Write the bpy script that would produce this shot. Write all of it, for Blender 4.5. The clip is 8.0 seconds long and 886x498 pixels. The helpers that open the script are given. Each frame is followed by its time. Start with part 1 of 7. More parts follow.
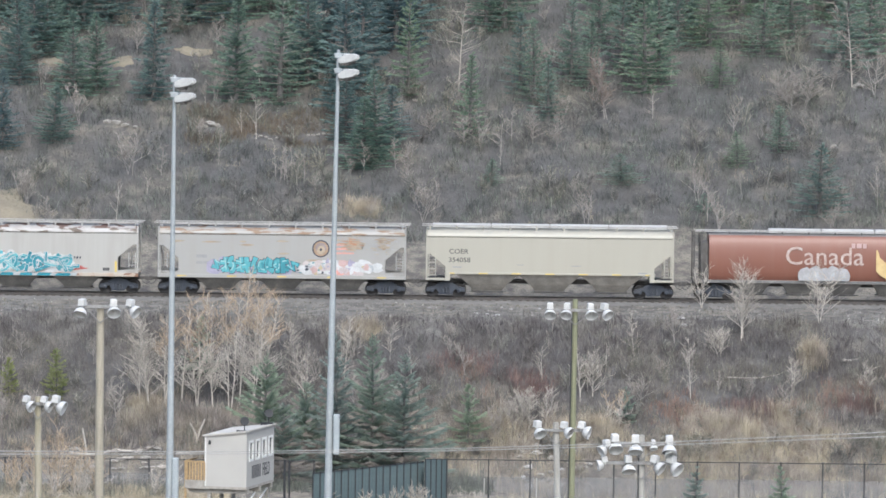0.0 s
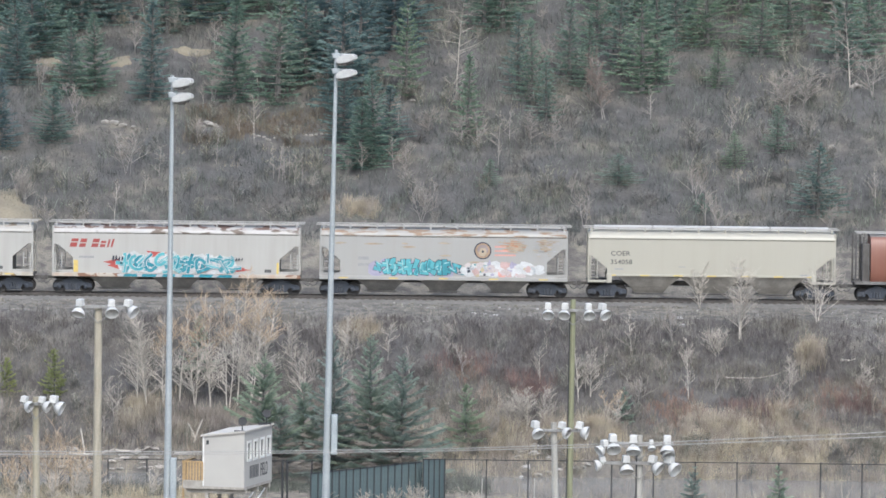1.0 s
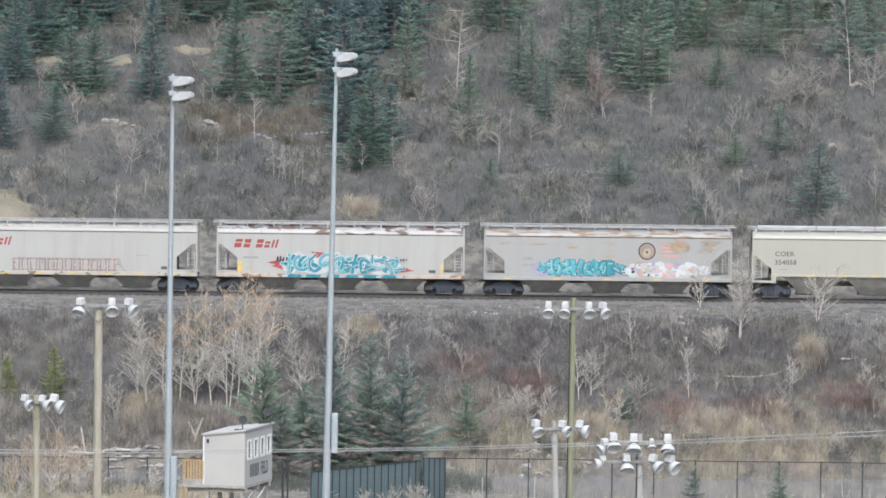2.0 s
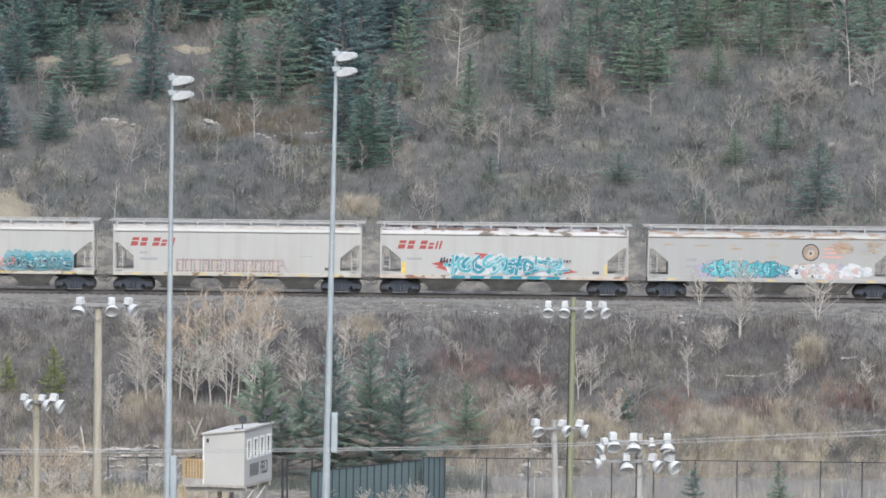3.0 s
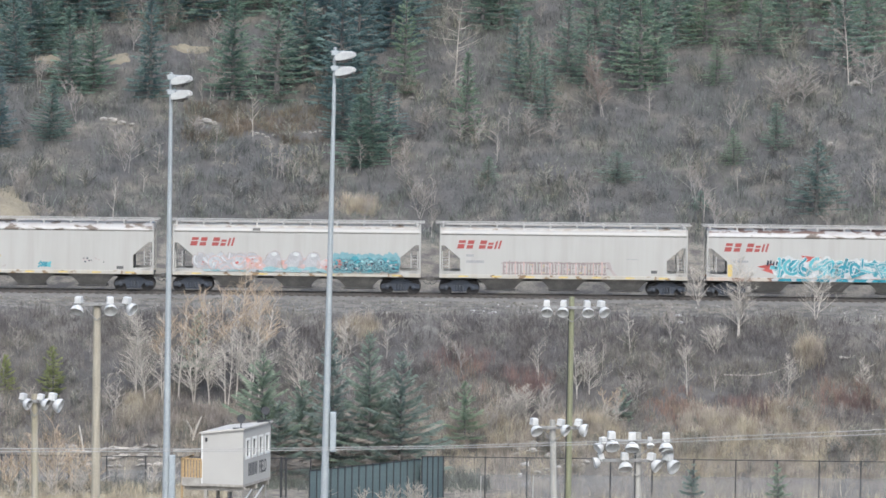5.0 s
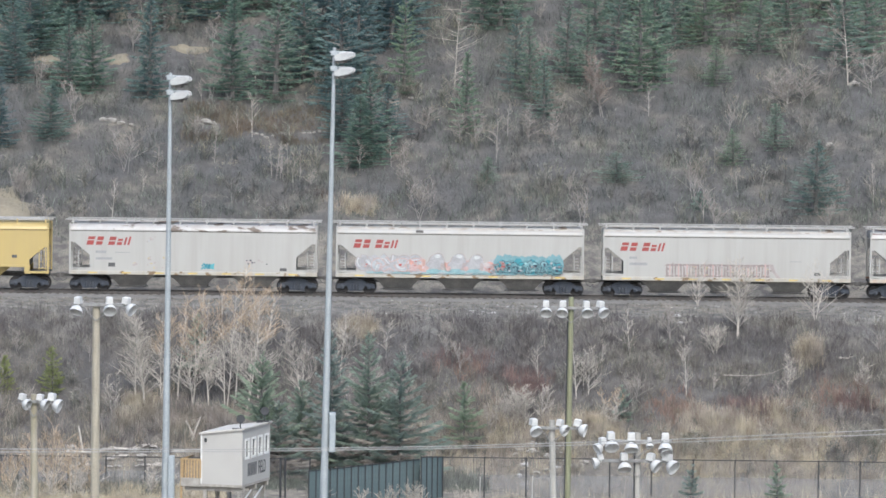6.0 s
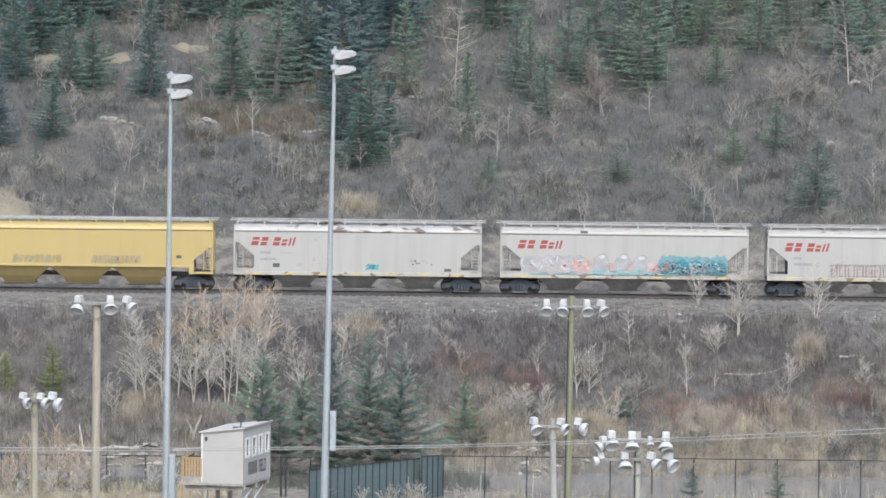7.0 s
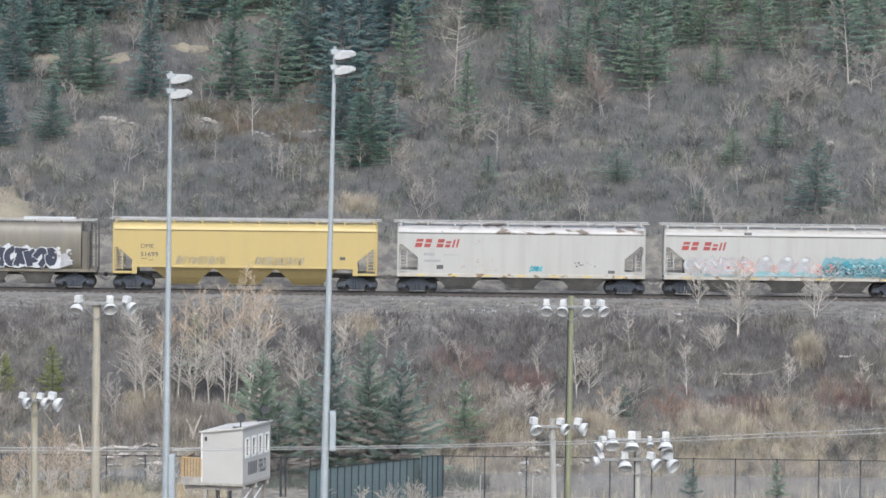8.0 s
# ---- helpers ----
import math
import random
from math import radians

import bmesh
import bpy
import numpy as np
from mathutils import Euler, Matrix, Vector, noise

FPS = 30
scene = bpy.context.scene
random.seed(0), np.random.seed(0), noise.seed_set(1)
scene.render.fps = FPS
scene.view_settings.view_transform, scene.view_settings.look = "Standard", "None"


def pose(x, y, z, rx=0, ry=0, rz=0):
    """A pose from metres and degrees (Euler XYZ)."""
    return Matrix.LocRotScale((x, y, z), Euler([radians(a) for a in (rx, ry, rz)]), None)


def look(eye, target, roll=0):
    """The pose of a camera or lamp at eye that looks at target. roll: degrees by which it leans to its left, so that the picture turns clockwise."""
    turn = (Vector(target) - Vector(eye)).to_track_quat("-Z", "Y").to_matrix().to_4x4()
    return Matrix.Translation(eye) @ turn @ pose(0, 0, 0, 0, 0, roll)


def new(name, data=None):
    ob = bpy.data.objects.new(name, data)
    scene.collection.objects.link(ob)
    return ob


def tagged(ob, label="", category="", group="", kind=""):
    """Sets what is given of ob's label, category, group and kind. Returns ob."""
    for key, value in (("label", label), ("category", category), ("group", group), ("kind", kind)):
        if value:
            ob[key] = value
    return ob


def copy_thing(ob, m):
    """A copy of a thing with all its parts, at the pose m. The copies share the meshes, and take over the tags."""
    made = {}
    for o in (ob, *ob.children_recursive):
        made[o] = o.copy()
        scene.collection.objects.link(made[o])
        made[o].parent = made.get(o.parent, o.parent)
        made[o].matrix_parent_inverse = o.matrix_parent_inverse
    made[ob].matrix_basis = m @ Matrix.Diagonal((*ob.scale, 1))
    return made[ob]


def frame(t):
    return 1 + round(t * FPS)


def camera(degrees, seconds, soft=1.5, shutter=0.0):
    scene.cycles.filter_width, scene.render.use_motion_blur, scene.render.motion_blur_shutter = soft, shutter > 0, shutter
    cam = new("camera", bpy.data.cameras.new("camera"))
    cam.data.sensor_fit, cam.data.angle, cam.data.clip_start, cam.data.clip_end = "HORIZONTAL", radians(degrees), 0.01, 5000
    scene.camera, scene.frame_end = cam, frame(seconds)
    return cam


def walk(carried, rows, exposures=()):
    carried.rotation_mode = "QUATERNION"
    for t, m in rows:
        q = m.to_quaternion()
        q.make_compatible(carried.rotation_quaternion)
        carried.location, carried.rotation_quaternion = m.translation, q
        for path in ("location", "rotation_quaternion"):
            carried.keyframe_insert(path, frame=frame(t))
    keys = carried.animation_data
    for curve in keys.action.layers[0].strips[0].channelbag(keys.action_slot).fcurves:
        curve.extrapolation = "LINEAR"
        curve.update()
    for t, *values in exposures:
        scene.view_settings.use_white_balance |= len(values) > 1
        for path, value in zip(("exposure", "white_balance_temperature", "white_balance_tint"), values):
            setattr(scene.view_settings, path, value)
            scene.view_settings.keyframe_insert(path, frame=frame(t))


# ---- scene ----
TURNS = [(0.0, -0.0, 0.0), (0.5, 0.0103, 0.0193), (1.0, 0.0238, 0.0017), (1.5, 0.0192, -0.0081), (3.0, 0.0229, -0.0198), (3.5, 0.0151, -0.0198), (4.0, 0.018, -0.019), (4.5, 0.029, -0.0302), (6.0, 0.0466, -0.0243), (6.5, 0.0347, -0.0293), (7.0, 0.0404, -0.0387), (7.5, 0.0388, -0.0314), (8.0, 0.0429, -0.0391)]
cam = camera(10.0, 8.0, soft=1.65)
EYE = (0.0, 0.0, 31.0)
TILT, ROLL = -3.2, 0.66


def facing(yaw, pitch):
    a, e = radians(yaw), radians(TILT + pitch)
    far = (EYE[0] + 300 * math.sin(a), EYE[1] + 300 * math.cos(a), EYE[2] + 300 * math.tan(e))
    return look(EYE, far, ROLL)


walk(cam, [(t, facing(yaw, pitch)) for t, yaw, pitch in TURNS], [(0.0, 1.05, 5740, 6), (8.0, 1.05, 5740, 6)])

# ---- sky, sun, exposure ----
world = bpy.data.worlds.new("overcast_sky")
scene.world = world
world.use_nodes = True
wn = world.node_tree.nodes
sky = wn.new("ShaderNodeTexSky")
sky.sky_type = "NISHITA"
sky.sun_disc = False
sky.sun_elevation, sky.sun_rotation = radians(48), radians(173)
sky.air_density, sky.dust_density, sky.ozone_density = 1.0, 5.0, 1.0
wn["Background"].inputs["Strength"].default_value = 0.14
world.node_tree.links.new(sky.outputs["Color"], wn["Background"].inputs["Color"])
sun = new("sun", bpy.data.lights.new("sun", "SUN"))
sun.data.energy, sun.data.angle, sun.data.color = 0.8, radians(25), (1.0, 0.96, 0.9)
sun.matrix_world = look((15, -130, 150), (0, 0, 0))


# ---- materials ----
def nodes_of(name):
    m = bpy.data.materials.new(name)
    m.use_nodes = True
    n, l = m.node_tree.nodes, m.node_tree.links
    return m, n, l, n["Principled BSDF"]


def noise_node(n, l, scale, detail=4.0, stretch=None, coords="Object"):
    tex = n.new("ShaderNodeTexNoise")
    tex.inputs["Scale"].default_value = scale
    tex.inputs["Detail"].default_value = detail
    co = n.new("ShaderNodeTexCoord")
    if stretch:
        mp = n.new("ShaderNodeMapping")
        mp.inputs["Scale"].default_value = stretch
        l.new(co.outputs[coords], mp.inputs["Vector"])
        l.new(mp.outputs["Vector"], tex.inputs["Vector"])
    else:
        l.new(co.outputs[coords], tex.inputs["Vector"])
    return tex.outputs["Fac"]


def ramp(n, l, fac, stops):
    r = n.new("ShaderNodeValToRGB")
    while len(r.color_ramp.elements) < len(stops):
        r.color_ramp.elements.new(1.0)
    for e, (p, c) in zip(r.color_ramp.elements, stops):
        e.position, e.color = p, (*c, 1) if isinstance(c, tuple) else (c, c, c, 1)
    l.new(fac, r.inputs["Fac"])
    return r.outputs["Color"]


def mix(n, l, fac, a, b, blend="MIX"):
    m = n.new("ShaderNodeMix")
    m.data_type, m.blend_type = "RGBA", blend
    for sock, v in ((m.inputs[0], fac), (m.inputs[6], a), (m.inputs[7], b)):
        if isinstance(v, (tuple, float, int)):
            sock.default_value = (*v, 1) if isinstance(v, tuple) else v
        else:
            l.new(v, sock)
    return m.outputs[2]


def relief(n, l, bsdf, height, strength, distance=0.02):
    b = n.new("ShaderNodeBump")
    b.inputs["Strength"].default_value, b.inputs["Distance"].default_value = strength, distance
    l.new(height, b.inputs["Height"])
    l.new(b.outputs["Normal"], bsdf.inputs["Normal"])


def surface(name, col, alt, scale=2.0, fine=30.0, rough=0.8, metal=0.0, bump=0.3, stretch=None):
    m, n, l, b = nodes_of(name)
    big = ramp(n, l, noise_node(n, l, scale, 5, stretch), [(0.35, 0.0), (0.65, 1.0)])
    small = noise_node(n, l, fine, 3)
    c = mix(n, l, big, col, alt)
    c = mix(n, l, 0.5, c, ramp(n, l, small, [(0.3, 0.55), (0.7, 1.0)]), "MULTIPLY")
    l.new(c, b.inputs["Base Color"])
    b.inputs["Roughness"].default_value, b.inputs["Metallic"].default_value = rough, metal
    relief(n, l, b, small, bump)
    return m


def car_paint(name, col, dirt, rust_at=0.8, rust=(0.16, 0.07, 0.035), grime=0.45, spread=(0.55, 1.0, 1.6)):
    """Weathered railcar paint: vertical streaks, broad fading, rust where the paint has gone."""
    m, n, l, b = nodes_of(name)
    streak = ramp(n, l, noise_node(n, l, 1.0, 6, (2.2, 2.2, 0.16)), [(0.42, 0.0), (0.72, 1.0)])
    broad = ramp(n, l, noise_node(n, l, 0.5, 4), [(0.35, 0.0), (0.7, 1.0)])
    c = mix(n, l, broad, col, tuple(v * 0.9 + d * 0.1 for v, d in zip(col, dirt)))
    f = n.new("ShaderNodeMath")
    f.operation = "MULTIPLY"
    f.inputs[1].default_value = grime
    l.new(streak, f.inputs[0])
    c = mix(n, l, f.outputs[0], c, dirt)
    gone = ramp(n, l, noise_node(n, l, 1.0, 7, spread), [(rust_at - 0.03, 0.0), (rust_at + 0.02, 1.0)])
    rc = mix(n, l, noise_node(n, l, 9.0), rust, tuple(v * 0.5 for v in rust))
    c = mix(n, l, gone, c, rc)
    l.new(c, b.inputs["Base Color"])
    rr = mix(n, l, gone, (0.45, 0.45, 0.45), (0.9, 0.9, 0.9))
    l.new(rr, b.inputs["Roughness"])
    relief(n, l, b, noise_node(n, l, 1.3, 3, (1.0, 1.0, 0.3)), 0.25, 0.02)
    return m


def foliage(name, dark, light, tip):
    m, n, l, b = nodes_of(name)
    g = n.new("ShaderNodeNewGeometry")
    o = n.new("ShaderNodeObjectInfo")
    c = mix(n, l, g.outputs["Random Per Island"], dark, light)
    c = mix(n, l, ramp(n, l, noise_node(n, l, 1.6, 3), [(0.5, 0.0), (0.75, 1.0)]), c, tip)
    c = mix(n, l, 0.85, c, ramp(n, l, o.outputs["Random"], [(0.0, (0.76, 0.79, 0.92)), (0.45, (0.88, 0.92, 0.93)), (1.0, (0.99, 1.03, 0.84))]), "MULTIPLY")
    l.new(c, b.inputs["Base Color"])
    b.inputs["Roughness"].default_value = 0.7
    b.inputs["Specular IOR Level"].default_value = 0.4
    tr = n.new("ShaderNodeBsdfTranslucent")
    l.new(c, tr.inputs["Color"])
    ms = n.new("ShaderNodeMixShader")
    ms.inputs[0].default_value = 0.45
    l.new(b.outputs[0], ms.inputs[1])
    l.new(tr.outputs[0], ms.inputs[2])
    l.new(ms.outputs[0], n["Material Output"].inputs["Surface"])
    return m


def twigs(name, stops, patch=0.22):
    """Leafless stems whose colour goes from stem to stem and from thicket to thicket."""
    m, n, l, b = nodes_of(name)
    g = n.new("ShaderNodeNewGeometry")
    c = ramp(n, l, g.outputs["Random Per Island"], stops)
    c = mix(n, l, 0.8, c, ramp(n, l, noise_node(n, l, patch, 4), [(0.3, (0.5, 0.495, 0.5)), (0.45, (0.785, 0.785, 0.77)), (0.58, (0.92, 0.92, 0.78)), (0.72, (1.0, 0.95, 0.86))]), "MULTIPLY")
    c = mix(n, l, 0.7, c, ramp(n, l, noise_node(n, l, 0.9, 3), [(0.32, (0.42, 0.4, 0.4)), (0.6, (1.0, 1.0, 1.0))]), "MULTIPLY")
    l.new(c, b.inputs["Base Color"])
    b.inputs["Roughness"].default_value = 0.9
    b.inputs["Specular IOR Level"].default_value = 0.15
    return m


M = {}
M["white"] = car_paint("white_paint", (0.334, 0.328, 0.307), (0.23, 0.215, 0.19), 0.86, grime=0.3)
M["white_roof"] = car_paint("white_roof_paint", (0.28, 0.273, 0.256), (0.29, 0.26, 0.215), 0.72, (0.3, 0.24, 0.17))
M["rusty_roof"] = car_paint("peeling_roof_paint", (0.33, 0.32, 0.305), (0.25, 0.215, 0.18), 0.52, (0.15, 0.095, 0.075), 0.45, (1.1, 1.0, 3.2))
M["peeled_roof"] = car_paint("patchy_roof_paint", (0.33, 0.32, 0.305), (0.25, 0.215, 0.18), 0.575, (0.16, 0.13, 0.105), 0.45, (0.9, 1.0, 2.6))
M["dirty_roof"] = car_paint("dirt_streaked_roof_paint", (0.36, 0.345, 0.31), (0.22, 0.18, 0.13), 0.62, (0.2, 0.15, 0.1), 0.75, (0.8, 1.0, 2.0))
M["dirty_sill"] = car_paint("dirty_sill_paint", (0.35, 0.335, 0.3), (0.3, 0.25, 0.17), 0.6, (0.24, 0.17, 0.1), 0.6, (1.6, 1.0, 2.0))
M["rusty_sill"] = car_paint("rusty_sill_paint", (0.37, 0.33, 0.28), (0.34, 0.23, 0.16), 0.54, (0.26, 0.15, 0.1), 0.7, (1.2, 1.0, 2.0))
M["grey"] = car_paint("pale_grey_paint", (0.282, 0.28, 0.268), (0.25, 0.225, 0.19), 0.8, (0.34, 0.23, 0.15), 0.25)
M["grey_roof"] = car_paint("grey_roof_paint", (0.262, 0.255, 0.236), (0.235, 0.205, 0.165), 0.555, (0.27, 0.19, 0.13), 0.55, (0.8, 1.0, 6.0))
M["beige"] = car_paint("beige_paint", (0.318, 0.305, 0.258), (0.27, 0.25, 0.2), 0.9, grime=0.2)
M["yellow"] = car_paint("yellow_paint", (0.37, 0.285, 0.11), (0.3, 0.235, 0.12), 0.9, grime=0.25)
M["red"] = car_paint("faded_red_paint", (0.165, 0.068, 0.046), (0.175, 0.088, 0.064), 0.85, (0.12, 0.06, 0.05), 0.5)
M["drab"] = car_paint("grimy_grey_brown_paint", (0.112, 0.1, 0.083), (0.165, 0.148, 0.1), 0.85, (0.1, 0.07, 0.05), 0.6)
# end sheets in the car notches: their shade is put into this darker grey
M["shade_grey"] = surface("shaded_slope_sheet", (0.22, 0.205, 0.185), (0.15, 0.135, 0.12), 1.5, 12, 0.85)
M["hatch"] = surface("white_hatch_cover", (0.47, 0.47, 0.46), (0.4, 0.395, 0.38), 1.0, 20, 0.5)
M["dull_hatch"] = surface("dull_grey_hatch_cover", (0.17, 0.166, 0.16), (0.12, 0.115, 0.11), 1.0, 20, 0.7)
M["walkway"] = surface("weathered_walkway", (0.36, 0.352, 0.335), (0.27, 0.26, 0.24), 2.0, 20, 0.7)
M["truck"] = surface("blue_black_cast_steel", (0.042, 0.05, 0.066), (0.055, 0.06, 0.07), 3.0, 20, 0.8)
M["wheel"] = surface("grimy_wheel_steel", (0.04, 0.039, 0.04), (0.055, 0.05, 0.047), 3.0, 20, 0.8, 0.1)
M["under"] = surface("grimy_underframe", (0.12, 0.115, 0.11), (0.075, 0.07, 0.065), 2.0, 12, 0.85)
M["bay_grey"] = surface("dusty_grey_hopper", (0.36, 0.335, 0.295), (0.26, 0.243, 0.215), 1.6, 14, 0.8)
M["bay_dark"] = surface("grimy_dark_hopper", (0.29, 0.275, 0.25), (0.19, 0.182, 0.17), 1.2, 12, 0.85)
M["rail"] = surface("rusty_rail_steel", (0.1, 0.095, 0.09), (0.13, 0.115, 0.105), 4.0, 30, 0.6, 0.6)
M["tie"] = surface("creosoted_wood", (0.06, 0.05, 0.043), (0.09, 0.078, 0.068), 4.0, 30, 0.9)
M["steel"] = surface("galvanised_steel", (0.36, 0.39, 0.398), (0.31, 0.335, 0.345), 0.8, 15, 0.55, 0.2, 0.1)
M["cabinet"] = surface("grey_painted_steel", (0.32, 0.355, 0.37), (0.28, 0.31, 0.325), 2.0, 15, 0.5)
M["lamp_white"] = surface("white_enamel", (0.54, 0.54, 0.525), (0.45, 0.45, 0.435), 3.0, 25, 0.4, 0.0, 0.05)
M["hood_grey"] = surface("weathered_hood_enamel", (0.45, 0.455, 0.45), (0.36, 0.365, 0.36), 3.0, 25, 0.5, 0.0, 0.05)
M["arm_grey"] = surface("weathered_grey_steel", (0.3, 0.3, 0.29), (0.22, 0.21, 0.2), 4.0, 25, 0.6, 0.4)
M["pole_wood"] = surface("weathered_pole_wood", (0.37, 0.34, 0.27), (0.27, 0.24, 0.185), 2.0, 18, 0.9, 0, 0.5, (3, 3, 0.3))
M["pole_green"] = surface("treated_pole_wood", (0.23, 0.24, 0.15), (0.18, 0.18, 0.11), 2.0, 18, 0.9, 0, 0.5, (3, 3, 0.3))
M["pole_mossy"] = surface("mossy_pole_wood", (0.36, 0.33, 0.265), (0.27, 0.245, 0.17), 1.2, 18, 0.9, 0, 0.5, (3, 3, 0.5))
M["pole_grey"] = surface("grey_pole_wood", (0.38, 0.37, 0.34), (0.29, 0.28, 0.25), 2.0, 18, 0.9, 0, 0.5, (3, 3, 0.3))
M["siding"] = surface("cream_painted_panel", (0.42, 0.408, 0.378), (0.39, 0.378, 0.35), 0.5, 80, 0.7, 0, 0.01)
M["roof_membrane"] = surface("pale_roof_membrane", (0.5, 0.475, 0.43), (0.44, 0.418, 0.375), 1.5, 14, 0.8)
M["trim_white"] = surface("white_trim", (0.7, 0.7, 0.68), (0.64, 0.64, 0.61), 3, 20, 0.5, 0, 0.05)
M["deck_wood"] = surface("honey_lumber", (0.42, 0.29, 0.14), (0.33, 0.23, 0.12), 3, 24, 0.8, 0, 0.4, (1, 1, 4))
M["grey_lumber"] = surface("grey_lumber", (0.38, 0.36, 0.32), (0.28, 0.26, 0.23), 3, 24, 0.85, 0, 0.4)
M["dark_metal"] = surface("black_coated_steel", (0.025, 0.027, 0.03), (0.038, 0.038, 0.04), 5, 20, 0.8)
M["green_screen"] = surface("dark_green_slat", (0.078, 0.112, 0.12), (0.1, 0.135, 0.14), 1.2, 14, 0.9, 0, 0.3, (1, 1, 0.3))
M["letter_dark"] = surface("dark_sign_paint", (0.06, 0.06, 0.06), (0.09, 0.09, 0.09), 3, 20, 0.7, 0, 0.05)
M["letter_grey"] = surface("faded_stencil_paint", (0.25, 0.25, 0.255), (0.29, 0.29, 0.29), 3, 20, 0.7, 0, 0.05)
M["letter_red"] = surface("red_logo_paint", (0.29, 0.05, 0.044), (0.25, 0.055, 0.05), 2, 20, 0.6, 0, 0.05)
M["letter_white"] = surface("faded_white_paint", (0.47, 0.4, 0.36), (0.36, 0.26, 0.225), 2.5, 14, 0.7, 0, 0.05)
M["wheat"] = surface("wheat_yellow_paint", (0.55, 0.42, 0.2), (0.48, 0.34, 0.16), 2, 20, 0.7, 0, 0.05)
M["reflector"] = surface("yellow_reflective_strip", (0.6, 0.44, 0.1), (0.5, 0.38, 0.14), 3, 20, 0.5, 0, 0.05)
for key, c in (("g_teal", (0.025, 0.21, 0.27)), ("g_cyan", (0.1, 0.36, 0.4)), ("g_lagoon", (0.05, 0.25, 0.3)), ("g_black", (0.025, 0.03, 0.05)), ("g_white", (0.52, 0.53, 0.535)),
               ("g_red", (0.38, 0.07, 0.06)), ("g_pink", (0.6, 0.3, 0.26)), ("g_pale", (0.38, 0.4, 0.41)),
               ("g_mauve", (0.36, 0.31, 0.3)), ("g_smoke", (0.27, 0.225, 0.215)), ("g_navy", (0.024, 0.028, 0.05)), ("g_silver", (0.36, 0.36, 0.365)),
               ("g_foam", (0.3, 0.5, 0.51)), ("g_lilac", (0.33, 0.31, 0.41)), ("g_dust", (0.34, 0.3, 0.245)), ("g_umber", (0.34, 0.24, 0.16)), ("g_rose", (0.47, 0.33, 0.31)), ("g_salmon", (0.46, 0.28, 0.235)), ("g_tide", (0.17, 0.31, 0.34)), ("g_fog", (0.28, 0.39, 0.4)), ("g_blush", (0.48, 0.42, 0.41)), ("g_slate", (0.12, 0.25, 0.275)), ("g_mist", (0.22, 0.36, 0.375)), ("g_dim", (0.335, 0.265, 0.125)), ("g_ash", (0.305, 0.26, 0.165)), ("g_haze", (0.44, 0.37, 0.24)), ("g_rust", (0.42, 0.24, 0.15)), ("g_tan", (0.39, 0.32, 0.235))):
    M[key] = surface("sprayed_" + key[2:], c, tuple(v * 0.82 for v in c), 1.8, 12, 0.6, 0, 0.05)
M["twig_grey"] = surface("fine_grey_twigs", (0.3, 0.27, 0.235), (0.24, 0.215, 0.19), 1, 6, 0.9)
M["twig_brown"] = surface("brown_fine_twigs", (0.27, 0.215, 0.18), (0.21, 0.17, 0.145), 1, 6, 0.9)
M["twig_pale"] = surface("pale_fine_twigs", (0.43, 0.39, 0.335), (0.35, 0.32, 0.275), 1, 6, 0.9)
M["twig_tan"] = surface("fine_tan_twigs", (0.43, 0.33, 0.225), (0.36, 0.28, 0.195), 1, 6, 0.9)
M["bark_dark"] = surface("spruce_bark", (0.112, 0.108, 0.1), (0.08, 0.078, 0.074), 3, 20, 0.95)
M["bark_pale"] = surface("pale_aspen_bark", (0.53, 0.485, 0.425), (0.4, 0.365, 0.32), 2, 14, 0.9)
M["bark_mid"] = surface("weathered_aspen_bark", (0.47, 0.43, 0.37), (0.33, 0.3, 0.26), 2, 14, 0.9)
M["bark_tan"] = surface("tan_twig_bark", (0.5, 0.41, 0.3), (0.4, 0.33, 0.25), 2, 14, 0.9)
M["bark_grey"] = surface("grey_twig_bark", (0.38, 0.35, 0.32), (0.28, 0.26, 0.24), 2, 14, 0.9)
# tip materials: paler needles, with the light on outer boughs put into the colour
M["fir"] = foliage("grey_green_needles", (0.105, 0.155, 0.125), (0.165, 0.228, 0.178), (0.2, 0.262, 0.2))
M["fir_tip"] = foliage("pale_lit_fir_tips", (0.165, 0.228, 0.172), (0.225, 0.295, 0.222), (0.265, 0.33, 0.25))
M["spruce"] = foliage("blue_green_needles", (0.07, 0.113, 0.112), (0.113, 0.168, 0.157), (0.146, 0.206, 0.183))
M["spruce_tip"] = foliage("pale_lit_needle_tips", (0.14, 0.2, 0.178), (0.194, 0.268, 0.228), (0.232, 0.302, 0.25))
M["spruce_near"] = foliage("spruce_needles", (0.155, 0.196, 0.158), (0.225, 0.27, 0.216), (0.273, 0.318, 0.252))
M["spruce_near_tip"] = foliage("pale_lit_spruce_tips", (0.222, 0.268, 0.212), (0.295, 0.345, 0.272), (0.345, 0.385, 0.305))
M["pine"] = foliage("yellow_green_needles", (0.2, 0.22, 0.08), (0.31, 0.33, 0.12), (0.36, 0.37, 0.15))
M["brush"] = twigs("leafless_brush", [(0.0, (0.068, 0.075, 0.071)), (0.45, (0.124, 0.136, 0.129)), (0.85, (0.194, 0.209, 0.197)), (1.0, (0.345, 0.362, 0.34))])
M["bank_brush"] = twigs("dark_bank_brush", [(0.0, (0.124, 0.114, 0.113)), (0.5, (0.19, 0.176, 0.17)), (0.9, (0.266, 0.247, 0.234)), (1.0, (0.395, 0.37, 0.345))])
